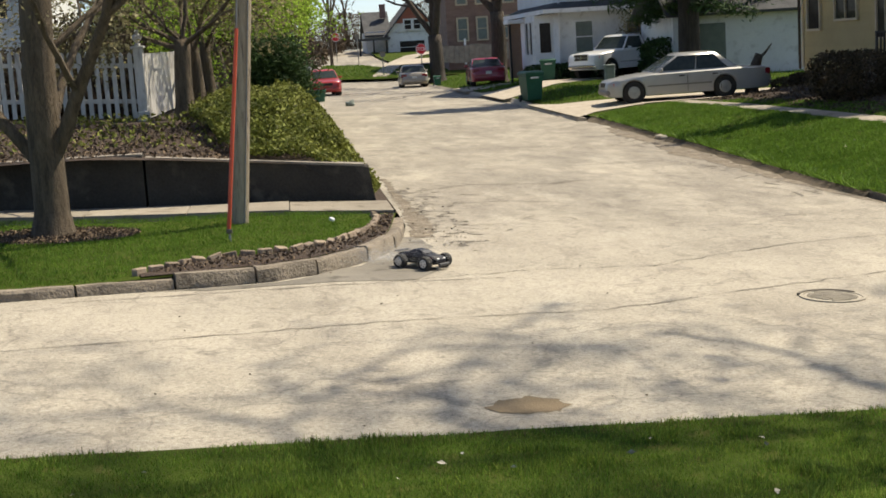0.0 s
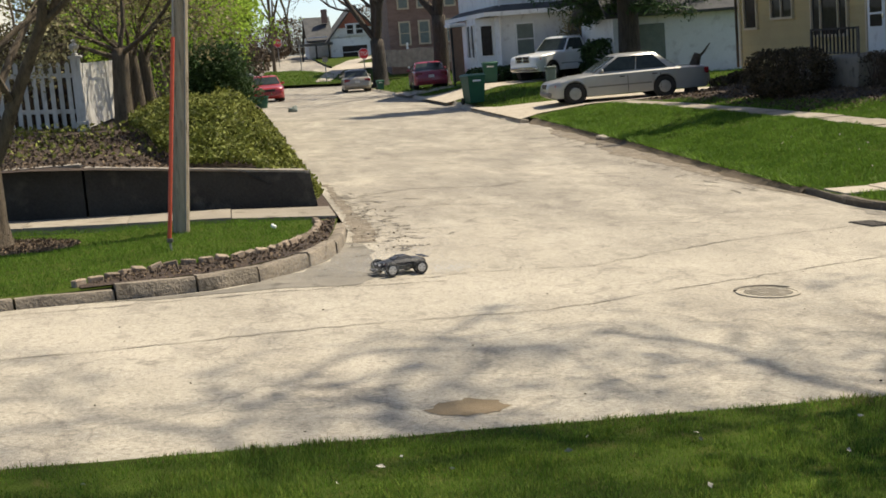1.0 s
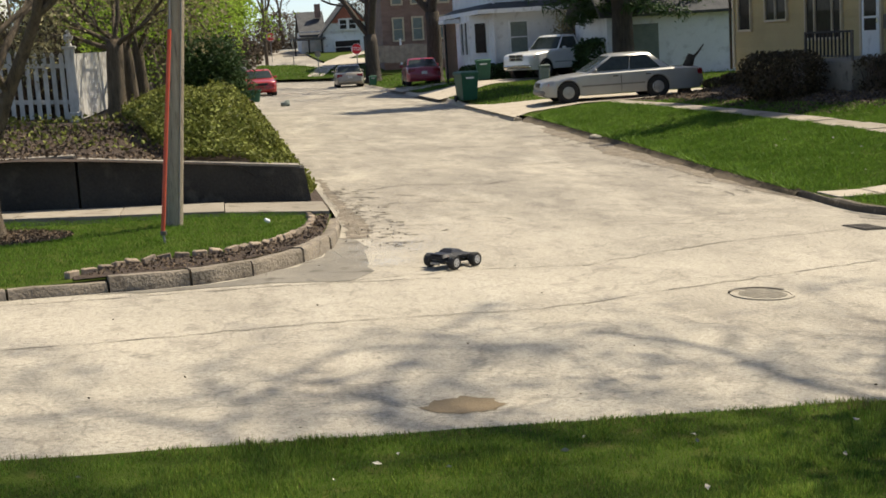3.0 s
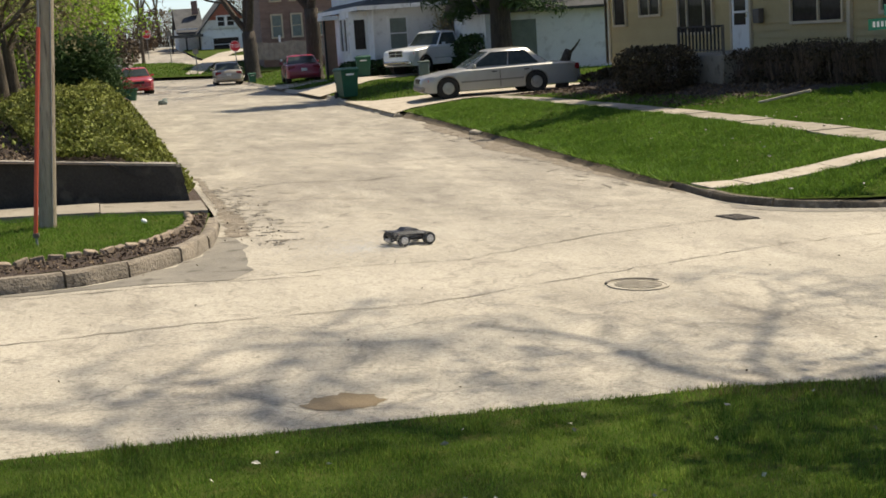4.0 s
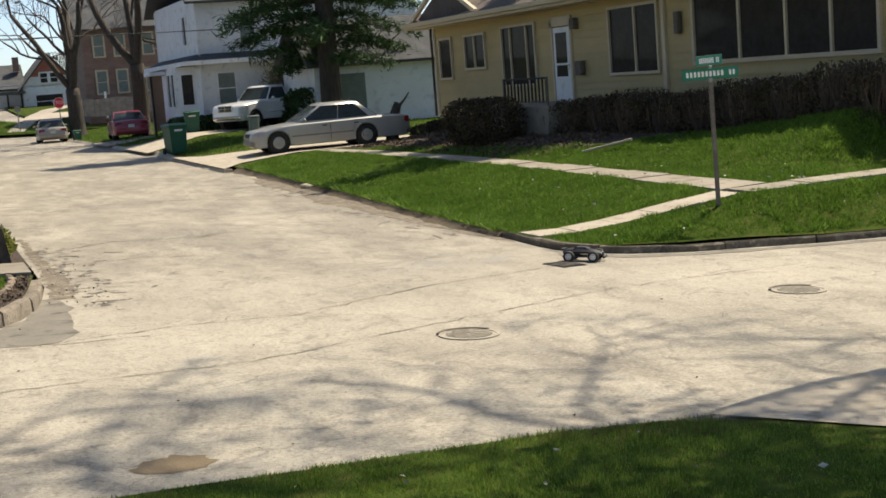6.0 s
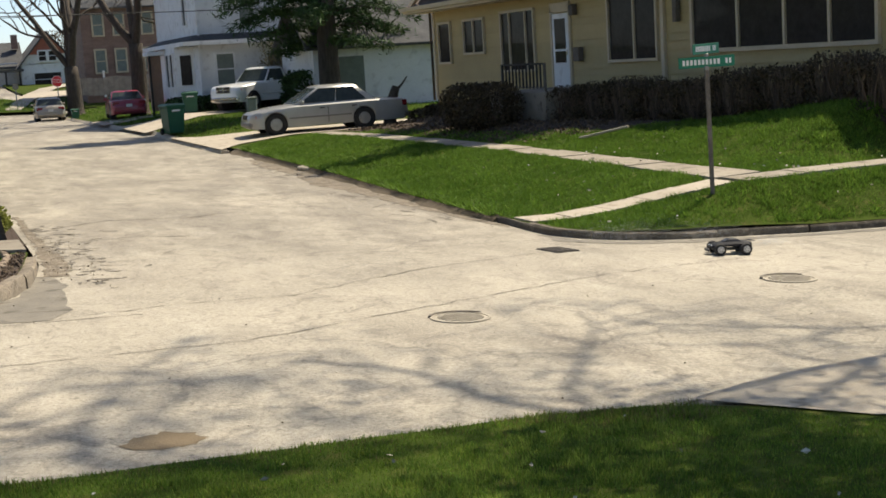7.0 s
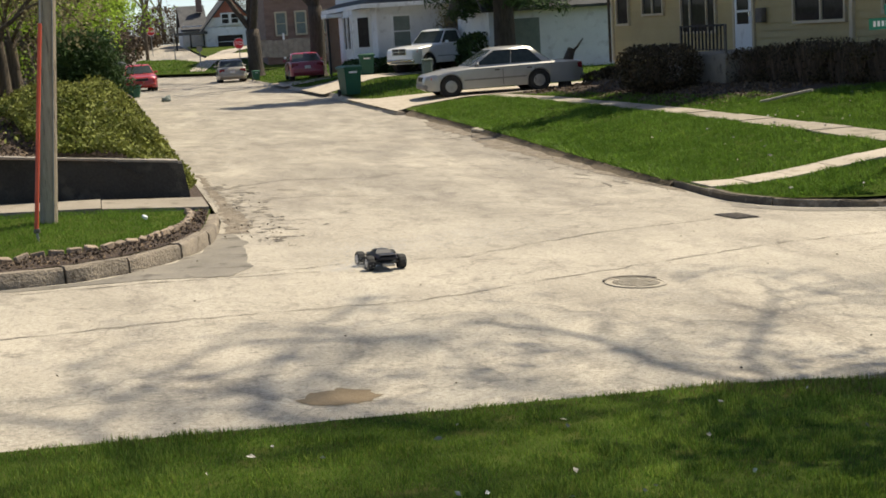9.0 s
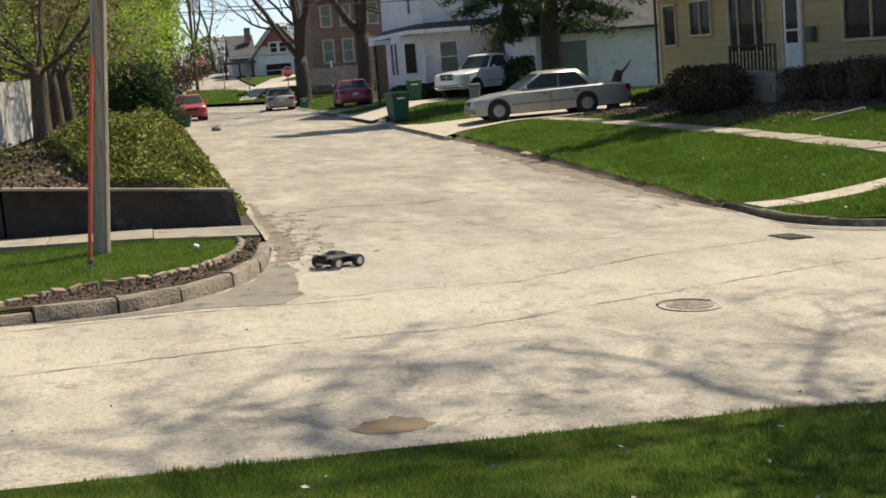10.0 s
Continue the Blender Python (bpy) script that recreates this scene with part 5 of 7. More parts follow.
part("urn_finial", bm, M_PICKET, fence, smooth_angle=50)
one = None
for i in range(36):
    y = 25.2 + i * 0.172
    x = -2.58 + 0.045 * (y - 25)
    m = pose(x, y, 1.26 + 0.012 * (y - 25), 0, 0, 88 + 1.2 * math.sin(i * 2.7))
    if one is None:
        one = part("board", box_bm((0, 0, 0.58), (0.168, 0.022, 1.2), 0.003), M_PICKET, fence)
        one.matrix_basis = m
    else:
        again(one, "board", m, fence)


# ---------------------------------------------------------------- houses
def pane(name, pts, material, parent, t=0.02):
    """A flat panel through four points, t thick along its normal."""
    p = [Vector(q) for q in pts]
    n = (p[1] - p[0]).cross(p[2] - p[0]).normalized() * t
    return part(name, loft(bmesh.new(), [p, [q + n for q in p]]), material, parent)


def window_x(parent, x, y0, y1, z0, z1, frame_mat, pane_mat, bars=(), cross=(), fw=0.07, rail=()):
    """A window in a wall that faces -x at x: frame of four bars, panes, mullions, sill."""
    ym, zm = (y0 + y1) / 2, (z0 + z1) / 2
    bm = bmesh.new()
    for c, s in (((x - 0.03, y0, zm), (0.1, fw, z1 - z0 + fw)), ((x - 0.03, y1, zm), (0.1, fw, z1 - z0 + fw)),
                 ((x - 0.03, ym, z0), (0.102, y1 - y0, fw)), ((x - 0.03, ym, z1), (0.102, y1 - y0, fw))):
        add_box(bm, c, s)
    w = part("window", bm, frame_mat, parent)
    ys = [y0] + list(bars) + [y1]
    for a, b in zip(ys, ys[1:]):
        part("pane", box_bm((x - 0.012, (a + b) / 2, zm), (0.02, abs(b - a) - 0.03, z1 - z0 - 0.03)), pane_mat, w)
    for b in bars:
        part("mullion", box_bm((x - 0.03, b, zm), (0.09, fw * 0.8, z1 - z0 - fw), 0.005), frame_mat, w)
    for c in cross:
        part("mullion", box_bm((x - 0.025, ym, c), (0.05, y1 - y0 - fw, 0.05), 0.005), frame_mat, w)
    return w


def lap_x(parent, x, y0, y1, z0, z1, step, material, name="siding_board"):
    """Lapped boards on a wall that faces -x."""
    n = int((z1 - z0) / step + 0.5)
    for i in range(n):
        a, b = z0 + i * step, min(z1, z0 + (i + 1) * step + 0.015)
        part(name, prism(bmesh.new(), [(x, a), (x - 0.036, a), (x - 0.004, b), (x, b)], y0, y1), material, parent)


def lap_y(parent, y, x0, x1, z0, z1, step, material):
    """Lapped boards on a wall that faces -y, as one mesh."""
    bm = bmesh.new()
    for i in range(int((z1 - z0) / step + 0.5)):
        a, b = z0 + i * step, min(z1, z0 + (i + 1) * step + 0.015)
        loft(bm, [[(u, y, a), (u, y - 0.03, a), (u, y - 0.006, b), (u, y, b)] for u in (x0, x1)])
    return part("siding", bm, material, parent)


def window_y(parent, y, x0, x1, z0, z1, frame_mat, pane_mat, fw=0.1, cross=True):
    bm = bmesh.new()
    xm, zm = (x0 + x1) / 2, (z0 + z1) / 2
    for c, s in (((x0, y - 0.05, zm), (fw, 0.1, z1 - z0 + fw)), ((x1, y - 0.05, zm), (fw, 0.1, z1 - z0 + fw)), ((xm, y - 0.05, z0), (x1 - x0, 0.102, fw)), ((xm, y - 0.05, z1), (x1 - x0, 0.102, fw))):
        add_box(bm, c, s)
    w = part("window", bm, frame_mat, parent)
    part("pane", box_bm((xm, y - 0.03, zm), (x1 - x0 - 0.02, 0.02, z1 - z0 - 0.02)), pane_mat, w)
    if cross:
        part("mullion", box_bm((xm, y - 0.045, zm), (x1 - x0 - fw, 0.05, 0.06)), frame_mat, w)
    return w


def roof_bm(x0, x1, y0, y1, ze, zr_, ridge="y", over=0.4, thick=0.12):
    """A gabled roof: two slabs meeting at the ridge."""
    bm = bmesh.new()
    if ridge == "y":
        xm = (x0 + x1) / 2
        s = (zr_ - ze) / (xm - x0)
        for e in (x0 - over, x1 + over):
            zl_ = ze - s * over
            loft(bm, [[(e, y, zl_), (e, y, zl_ + thick), (xm, y, zr_ + thick), (xm, y, zr_)] for y in (y0 - over, y1 + over)])
    else:
        ym = (y0 + y1) / 2
        s = (zr_ - ze) / (ym - y0)
        for e in (y0 - over, y1 + over):
            loft(bm, [[(x, e, ze - s * over), (x, e, ze - s * over + thick), (x, ym, zr_ + thick), (x, ym, zr_)] for x in (x0 - over, x1 + over)])
    return bm


# the yellow house
X = 16.5
FAR = Matrix.Translation((0, 0, 2.2)) @ Matrix.Scale(1.06, 4) @ Matrix.Translation((0, 0, -2.2))
yh = thing("yellow_house", FAR, "single-storey mustard yellow house with cream trim", "house")
part("wall", box_bm((X + 4.6, 29.6, 2.3), (9.2, 23.0, 3.1)), M_YELLOW, yh)
part("foundation", box_bm((X + 4.6, 29.6, 0.4), (9.1, 22.9, 1.3)), M_CONC, yh, "grey concrete foundation")
lap_x(yh, X, 18.1, 41.1, 0.95, 3.8, 0.19, M_YELLOW)
part("corner_board", box_bm((X - 0.02, 41.05, 2.35), (0.09, 0.12, 2.9)), M_CREAM, yh)
part("downspout", box_bm((X - 0.09, 41.22, 2.3), (0.07, 0.08, 2.9), 0.01), M_BARKDARK, yh, "dark metal downspout")
bm = bmesh.new()
loft(bm, [[(X - 0.75, y, 3.7), (X - 0.75, y, 3.92), (X + 4.6, y, 6.3), (X + 4.6, y, 6.1)] for y in (17.6, 41.9)])
loft(bm, [[(X + 9.95, y, 3.7), (X + 9.95, y, 3.92), (X + 4.6, y, 6.3), (X + 4.6, y, 6.1)] for y in (17.6, 41.9)])
part("roof", bm, M_ROOF, yh)
part("soffit", box_bm((X - 0.37, 29.75, 3.74), (0.72, 24.2, 0.05)), M_CREAM, yh)
part("fascia", box_bm((X - 0.76, 29.75, 3.81), (0.05, 24.3, 0.2), 0.01), M_CREAM, yh)
part("gutter", prism(bmesh.new(), [(X - 0.79, 3.78), (X - 0.9, 3.8), (X - 0.92, 3.92), (X - 0.79, 3.92)], 17.6, 41.9), M_CREAM, yh, "cream metal gutter")
bm = bmesh.new()
loft(bm, [[(X - 0.5, 36.6, 3.95), (X - 0.5, 41.4, 3.95), (X - 0.5, 39.0, 4.95)], [(X + 2.5, 36.6, 3.95), (X + 2.5, 41.4, 3.95), (X + 2.5, 39.0, 4.95)]])
part("gable", bm, M_ROOF, yh, "small front gable over the eave")
for a, b in (((36.3, 3.9), (39.0, 5.02)), ((41.7, 3.9), (39.0, 5.02))):
    bm = bmesh.new()
    loft(bm, [[(x, a[0], a[1]), (x, a[0], a[1] + 0.14), (x, b[0], b[1] + 0.14), (x, b[0], b[1])] for x in (X - 0.62, X - 0.5)])
    part("rake_board", bm, M_CREAM, yh)
window_x(yh, X - 0.02, 39.6, 40.6, 2.05, 3.33, M_CREAM, M_GLASS)
window_x(yh, X - 0.02, 36.95, 38.5, 2.3, 3.33, M_CREAM, M_GLASS, bars=(37.75,))
window_x(yh, X - 0.02, 33.5, 35.7, 1.72, 3.42, M_CREAM, M_GLASS, bars=(34.05, 35.12))
window_x(yh, X - 0.02, 27.0, 29.3, 1.88, 3.5, M_CREAM, M_GLASS, bars=(28.05,))
window_x(yh, X - 0.02, 19.4, 25.5, 2.02, 3.62, M_CREAM, M_GLASS, bars=(20.75, 22.15, 23.75), fw=0.09)
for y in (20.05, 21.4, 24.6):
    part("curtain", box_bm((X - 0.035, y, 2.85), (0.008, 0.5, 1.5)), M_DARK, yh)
door = part("door", box_bm((X - 0.05, 31.9, 2.2), (0.06, 0.92, 2.0), 0.01), M_WHITE, yh, "white storm door with glass upper half")
part("pane", box_bm((X - 0.085, 31.9, 2.66), (0.012, 0.62, 0.8)), M_GLASS, door)
part("pane", box_bm((X - 0.085, 31.9, 2.05), (0.012, 0.62, 0.3)), M_GLASS, door)
part("handle", box_bm((X - 0.1, 31.5, 2.15), (0.04, 0.04, 0.14), 0.008), M_CHROME, door)
for y in (31.36, 32.44):
    part("door_frame", box_bm((X - 0.04, y, 2.3), (0.1, 0.09, 2.2), 0.006), M_CREAM, yh)
part("door_header", box_bm((X - 0.04, 31.9, 3.36), (0.1, 1.17, 0.26), 0.006), M_CREAM, yh)
part("porch_lamp", box_bm((X - 0.12, 31.05, 3.25), (0.16, 0.22, 0.28), 0.02), M_IRON, yh)
part("mailbox", box_bm((X - 0.12, 30.85, 2.1), (0.16, 0.32, 0.36), 0.02), M_IRON, yh)
part("trim_post", box_bm((X - 0.06, 26.72, 2.6), (0.1, 0.14, 2.4), 0.01), M_CREAM, yh)
lamp = part("wall_lamp", box_bm((X - 0.12, 26.05, 2.95), (0.14, 0.16, 0.5), 0.02), M_IRON, yh)
# the stoop with its iron rail
sp = thing("stoop", FAR, "grey concrete stoop with a black iron railing", "porch steps")
part("platform", box_bm((15.45, 30.7, 0.6), (2.0, 3.4, 1.3), 0.02), M_WALK, sp)
part("top_rail", box_bm((14.5, 30.3, 1.93), (0.05, 2.5, 0.05), 0.006), M_DARK, sp)
part("bottom_rail", box_bm((14.5, 30.3, 1.36), (0.03, 2.5, 0.03)), M_IRON, sp)
for i in range(13):
    part("baluster", box_bm((14.5, 29.1 + i * 0.2, 1.63), (0.036, 0.036, 0.6)), M_DARK, sp)
for y in (29.05, 31.55):
    part("rail_post", box_bm((14.5, y, 1.58), (0.05, 0.05, 0.74), 0.006), M_IRON, sp)
part("hose", cyl_bm((13.7, 25.9, zr(13.7, 25.9) + 0.05), (14.2, 24.6, zr(14.2, 24.6) + 0.2), 0.03, n=8), M_CONC, None)
tagged(bpy.data.objects["hose"], "pale fallen branch on the dark lawn", "branch").name = "fallen_branch"

# the white house
wh = thing("white_house", Matrix.Identity(4), "two-storey white clapboard house with bay window", "house")
part("wall", box_bm((18.5, 67.2, 3.3), (11.0, 10.2, 6.8)), M_WHITE, wh)
lap_y(wh, 62.1, 13.0, 24.0, 0.7, 3.55, 0.16, M_WHITE), lap_y(wh, 62.1, 13.0, 24.0, 4.0, 6.6, 0.16, M_WHITE)
lap_x(wh, 13.0, 62.1, 72.3, 4.0, 6.6, 0.16, M_WHITE), lap_x(wh, 13.0, 62.1, 72.3, 0.7, 3.55, 0.16, M_WHITE)
bm = bmesh.new()
loft(bm, [[(12.2, 61.4, 3.55), (24.6, 61.4, 3.55), (24.6, 72.4, 3.55), (12.2, 72.4, 3.55)], [(12.2, 61.4, 3.68), (24.6, 61.4, 3.68), (24.6, 72.4, 3.68), (12.2, 72.4, 3.68)],
          [(13.0, 62.1, 4.02), (24, 62.1, 4.02), (24, 72.3, 4.02), (13.0, 72.3, 4.02)]])
part("skirt_roof", bm, M_ROOFGREY, wh, "grey shingled skirt roof between the storeys")
part("skirt_fascia", box_bm((18.4, 61.38, 3.6), (12.5, 0.05, 0.2)), M_WHITE, wh)
part("skirt_fascia", box_bm((12.18, 66.9, 3.6), (0.05, 11.1, 0.2)), M_WHITE, wh)
part("roof", roof_bm(13, 24, 62.1, 72.3, 6.6, 9.6, "x", 0.5), M_ROOFGREY, wh)
window_y(wh, 62.08, 13.75, 14.65, 1.6, 3.1, M_WHITE, M_CURTAIN)
window_y(wh, 62.08, 16.2, 17.1, 1.7, 3.0, M_WHITE, M_CURTAIN)
window_y(wh, 62.08, 15.0, 15.8, 4.45, 5.75, M_WHITE, M_CURTAIN)
window_y(wh, 62.08, 18.4, 19.2, 4.45, 5.75, M_WHITE, M_CURTAIN)
window_x(wh, 12.97, 64.0, 64.8, 4.5, 5.9, M_WHITE, M_GLASS, fw=0.09)
for c in ((13.02, 62.0), (12.98, 72.2)):
    part("downspout", box_bm((c[0], c[1], 3.4), (0.1, 0.1, 6.4), 0.01), M_WHITE, wh)
bay = part("bay", loft(bmesh.new(), [[(13.0, 63.2, z), (12.2, 63.9, z), (12.2, 66.2, z), (13.0, 66.9, z), (13.4, 66.9, z), (13.4, 63.2, z)] for z in (0.8, 3.5)]), M_WHITE, wh, "canted bay window")
window_x(wh, 12.18, 64.15, 64.95, 1.6, 3.2, M_WHITE, M_GLASS, fw=0.08), window_x(wh, 12.18, 65.15, 65.95, 1.6, 3.2, M_WHITE, M_GLASS, fw=0.08)
pane("pane", [(12.85, 63.31, 1.7), (12.42, 63.69, 1.7), (12.42, 63.69, 3.1), (12.85, 63.31, 3.1)], M_GLASS, bay, -0.03)
part("foundation", box_bm((18.4, 67.2, 0.4), (11.2, 10.3, 0.7)), M_CONC, wh)
po = thing("porch", Matrix.Identity(4), "brown boarded porch with a pale flat roof", "porch")
part("wall", box_bm((11.75, 67.0, 1.85), (0.5, 0.9, 2.7)), M_TAN, po)
part("roof", box_bm((11.75, 67.0, 3.3), (0.85, 1.4, 0.2), 0.03), M_WHITE, po)
part("post", box_bm((11.42, 66.4, 1.7), (0.1, 0.1, 3.0), 0.01), M_DARK, po)

# the garage behind the sedan
ga = thing("garage", Matrix.Identity(4), "white clapboard garage with a grey door", "garage")
part("wall", box_bm((20.4, 57.5, 1.7), (8.0, 5.0, 2.9)), M_WHITE, ga)
lap_y(ga, 55.0, 16.4, 24.4, 0.3, 3.1, 0.14, M_WHITE)
part("door", box_bm((17.9, 54.95, 1.4), (1.5, 0.06, 2.3), 0.01), M_CURTAIN, ga, "pale grey garage door")
part("roof", roof_bm(16.4, 24.4, 55, 60, 3.15, 4.9, "x", 0.4), M_ROOFGREY, ga)

# houses on the hill
bh = thing("brick_house", Matrix.Identity(4), "two-storey brown brick house with pale windows", "house")
part("wall", box_bm((17.4, 105, 4.0), (9.6, 8, 7.6)), M_BRICK, bh)
part("roof", roof_bm(12.6, 22.2, 101, 109, 7.7, 10.6, "x", 0.5), M_ROOFGREY, bh)
for x in (13.4, 14.9, 17.0, 18.5, 20.4):
    window_y(bh, 100.98, x, x + 0.8, 2.7, 4.4, M_CREAM, M_CURTAIN, 0.12)
    window_y(bh, 100.98, x, x + 0.8, 5.4, 7.0, M_CREAM, M_CURTAIN, 0.12)
bf = thing("board_fence", Matrix.Identity(4), "weathered grey board fence on the hill", "fence")
for i in range(26):
    part("board", box_bm((11.4 + i * 0.38, 98.6, 1.75 + 0.05 * math.sin(i)), (0.36, 0.05, 1.25)), M_COPING, bf)
for i in range(5):
    part("post", box_bm((11.3 + i * 2.3, 98.7, 1.9), (0.14, 0.14, 1.9)), M_WHITE, bf)
gh = thing("gable_house", pose(1.5, 0, -1.1), "white house with a faded red gable and dark roof", "house")
part("wall", box_bm((12.1, 141, 3.4), (5.2, 8, 3.7)), M_WHITE, gh)
bm = bmesh.new()
loft(bm, [[(9.5, y, 5.2), (14.7, y, 5.2), (12.1, y, 8.2)] for y in (137.0, 145.0)])
part("gable_wall", bm, M_WHITE, gh)
bm = bmesh.new()
loft(bm, [[(10.33, y, 6.15), (13.87, y, 6.15), (12.1, y, 8.18)] for y in (136.94, 136.99)])
part("gable_top", bm, M_GABLE, gh, "faded red shingled gable")
part("roof", roof_bm(9.5, 14.7, 137, 145, 5.2, 8.2, "y", 0.5, 0.2), M_ROOFGREY, gh)
part("wing_roof", roof_bm(7.6, 9.6, 139, 146, 5.2, 7.4, "x", 0.4, 0.2), M_ROOFGREY, gh)
part("wing", box_bm((8.4, 142.5, 3.6), (2.0, 7, 3.8)), M_WHITE, gh)
part("chimney", box_bm((9.4, 141, 7.6), (0.6, 0.6, 1.4)), M_BRICK, gh)
window_y(gh, 136.9, 11.2, 12.0, 5.45, 6.5, M_WHITE, M_GLASS, 0.14), window_y(gh, 136.9, 12.15, 12.95, 5.45, 6.5, M_WHITE, M_GLASS, 0.14)
window_y(gh, 136.98, 10.6, 13.3, 3.0, 4.4, M_WHITE, M_GLASS, 0.16)
pc = thing("porch", pose(1.5, 0, -1.1), "dark open porch on a white house", "porch")
part("roof", box_bm((7.9, 136.6, 4.7), (3.4, 2.6, 0.25)), M_ROOFGREY, pc)
part("deck", box_bm((7.9, 136.6, 2.0), (3.2, 2.4, 0.4)), M_DARK, pc)
for x in (6.5, 7.9, 9.2):
    part("post", box_bm((x, 135.5, 3.3), (0.16, 0.16, 2.6)), M_DARK, pc)
lh = thing("white_house", Matrix.Identity(4), "tall white house behind the picket fence", "house")
part("wall", box_bm((-10.9, 40, 4.2), (9, 9, 6.4)), M_WHITE, lh)
lap_y(lh, 35.5, -15.4, -6.4, 1.2, 7.2, 0.17, M_WHITE)
part("roof", roof_bm(-15.4, -6.4, 35.5, 44.5, 7.3, 10, "y", 0.5), M_ROOFGREY, lh)
window_y(lh, 35.46, -7.5, -6.8, 3.6, 5.2, M_WHITE, M_GLASS), window_y(lh, 35.46, -8.9, -8.2, 3.6, 5.2, M_WHITE, M_GLASS)
# ---------------------------------------------------------------- vehicles
def wheel(parent, x, y, r, w, side):
    """Tyre with a rounded shoulder, dished rim and hub."""
    bm = bmesh.new()
    prof = [(r * 0.62, -w / 2), (r * 0.93, -w / 2), (r, -w * 0.32), (r, w * 0.32), (r * 0.93, w / 2), (r * 0.62, w / 2)]
    loft(bm, [[(q * math.cos(a), o, q * math.sin(a)) for q, o in prof] for a in [2 * math.pi * k / 24 for k in range(25)]], cap=False)
    bmesh.ops.remove_doubles(bm, verts=bm.verts, dist=1e-4)
    t = part("wheel", bm, M_RUBBER, parent, "black rubber tyre", smooth_angle=40)
    t.matrix_basis = pose(x, y, r)
    o = side * w * 0.5
    bm = bmesh.new()
    loft(bm, [[(q * math.cos(a), o + side * e, q * math.sin(a)) for a in [2 * math.pi * k / 20 for k in range(20)]] for q, e in ((r * 0.6, -0.004), (r * 0.53, 0.002), (r * 0.45, -0.03), (r * 0.22, -0.012), (r * 0.16, 0.006))])
    part("rim", bm, M_RIM, t, "alloy wheel cover", smooth_angle=40)
    return t


def car(name, m, L, W, H, paint, label, hood, belt, wa, wb, wc, wd, axle_f, axle_r, r=0.33, clear=0.2, two_tone=None, bed=None):
    """A car with its nose at +x: hood and belt heights; windscreen foot, roof front, roof back and rear-glass foot as fractions of the length from the nose."""
    c = thing(name, m, label, "pickup truck" if bed else "car")
    X = lambda u: L / 2 - u * L
    w = W / 2
    deck = bed or belt + 0.01
    tops = [(0.0, hood - 0.22), (0.01, hood - 0.11), (0.03, hood - 0.05), (0.08, hood - 0.01), (wa * 0.6, (hood + belt) / 2 + 0.01), (wa, belt), (wc, belt + 0.02)]
    tops += [(wd, belt + 0.02), (wd + 0.012, bed), (0.985, bed), (1.0, bed - 0.06)] if bed else [(wd, deck + 0.01), (0.9, deck), (0.965, deck - 0.03), (0.988, deck - 0.12), (1.0, deck - 0.34)]
    zt_ = lambda u: float(np.interp(u, [q[0] for q in tops], [q[1] for q in tops]))
    R = r * 1.17

    def low_edge(u):
        """The sill, cut up round each wheel."""
        z = clear + 0.12 * max(0.0, 1 - min(u, 1 - u) / 0.03)
        for ax in (axle_f, axle_r):
            dx = abs(X(u) - X(ax))
            if dx < R:
                z = max(z, r + math.sqrt(max(0.0, R * R - dx * dx)))
        return z

    def section(u, out=0.0):
        """Half of the cross-section at u, from the sill up to the middle of the top."""
        e = max(0.0, 1 - min(u, 1 - u) / 0.09)
        ww = w * (1 - 0.2 * e * e) + out
        z, lo = zt_(u), low_edge(u)
        lo = min(lo, z - 0.12)
        mid = max(clear + 0.33, lo + 0.03)
        return [(ww * 0.955, lo), (ww * 0.985, lo + 0.02), (ww, min(mid, z - 0.085)), (ww * 0.985, z - 0.07), (ww * 0.93, z - 0.018), (ww * 0.6, z + 0.006), (0.0, z + 0.02)]

    us = sorted({round(q[0], 4) for q in tops} | {k / 30 for k in range(31)} |
                {round(ax + q * R / L, 4) for ax in (axle_f, axle_r) for q in (-1.001, -0.995, -0.93, -0.8, -0.6, -0.35, 0, 0.35, 0.6, 0.8, 0.93, 0.995, 1.001)})
    rings = []
    for u in us:
        h = section(u)
        rings.append([(X(u), -y, z) for y, z in h] + [(X(u), y, z) for y, z in h[-2::-1]])
    body = part("body", loft(bmesh.new(), rings), paint, c, smooth_angle=38)
    # the cabin: pillars that lean in, a rounded roof
    zb_, yb, yt = belt - 0.02, w * 0.93, w * 0.75

    def deckring(q, grow=0.0, z=None):
        xf, xb = X(wa) + (X(wb) - X(wa)) * q, X(wd) + (X(wc) - X(wd)) * q
        y = yb + (yt - yb) * q
        zz = zb_ + (H - 0.06 - zb_) * q if z is None else z
        g = grow
        bow = 0.07 * (1 - 0.4 * q)
        return [(xf - g, -y + g, zz), (xf + bow - g, -y * 0.5, zz), (xf + bow - g, y * 0.5, zz), (xf - g, y - g, zz), (xb + g, y - g, zz), (xb - bow + g, y * 0.5, zz), (xb - bow + g, -y * 0.5, zz), (xb + g, -y + g, zz)]
    cabin = part("cabin", loft(bmesh.new(), [deckring(0), deckring(0.5), deckring(1), deckring(1, 0.06, H - 0.025), deckring(1, 0.2, H)]), paint, c, smooth_angle=50)
    lo8, hi8 = [Vector(p) for p in deckring(0)], [Vector(p) for p in deckring(1)]
    at = lambda i, j, a, q: lo8[i].lerp(lo8[j], a).lerp(hi8[i].lerp(hi8[j], a), q)
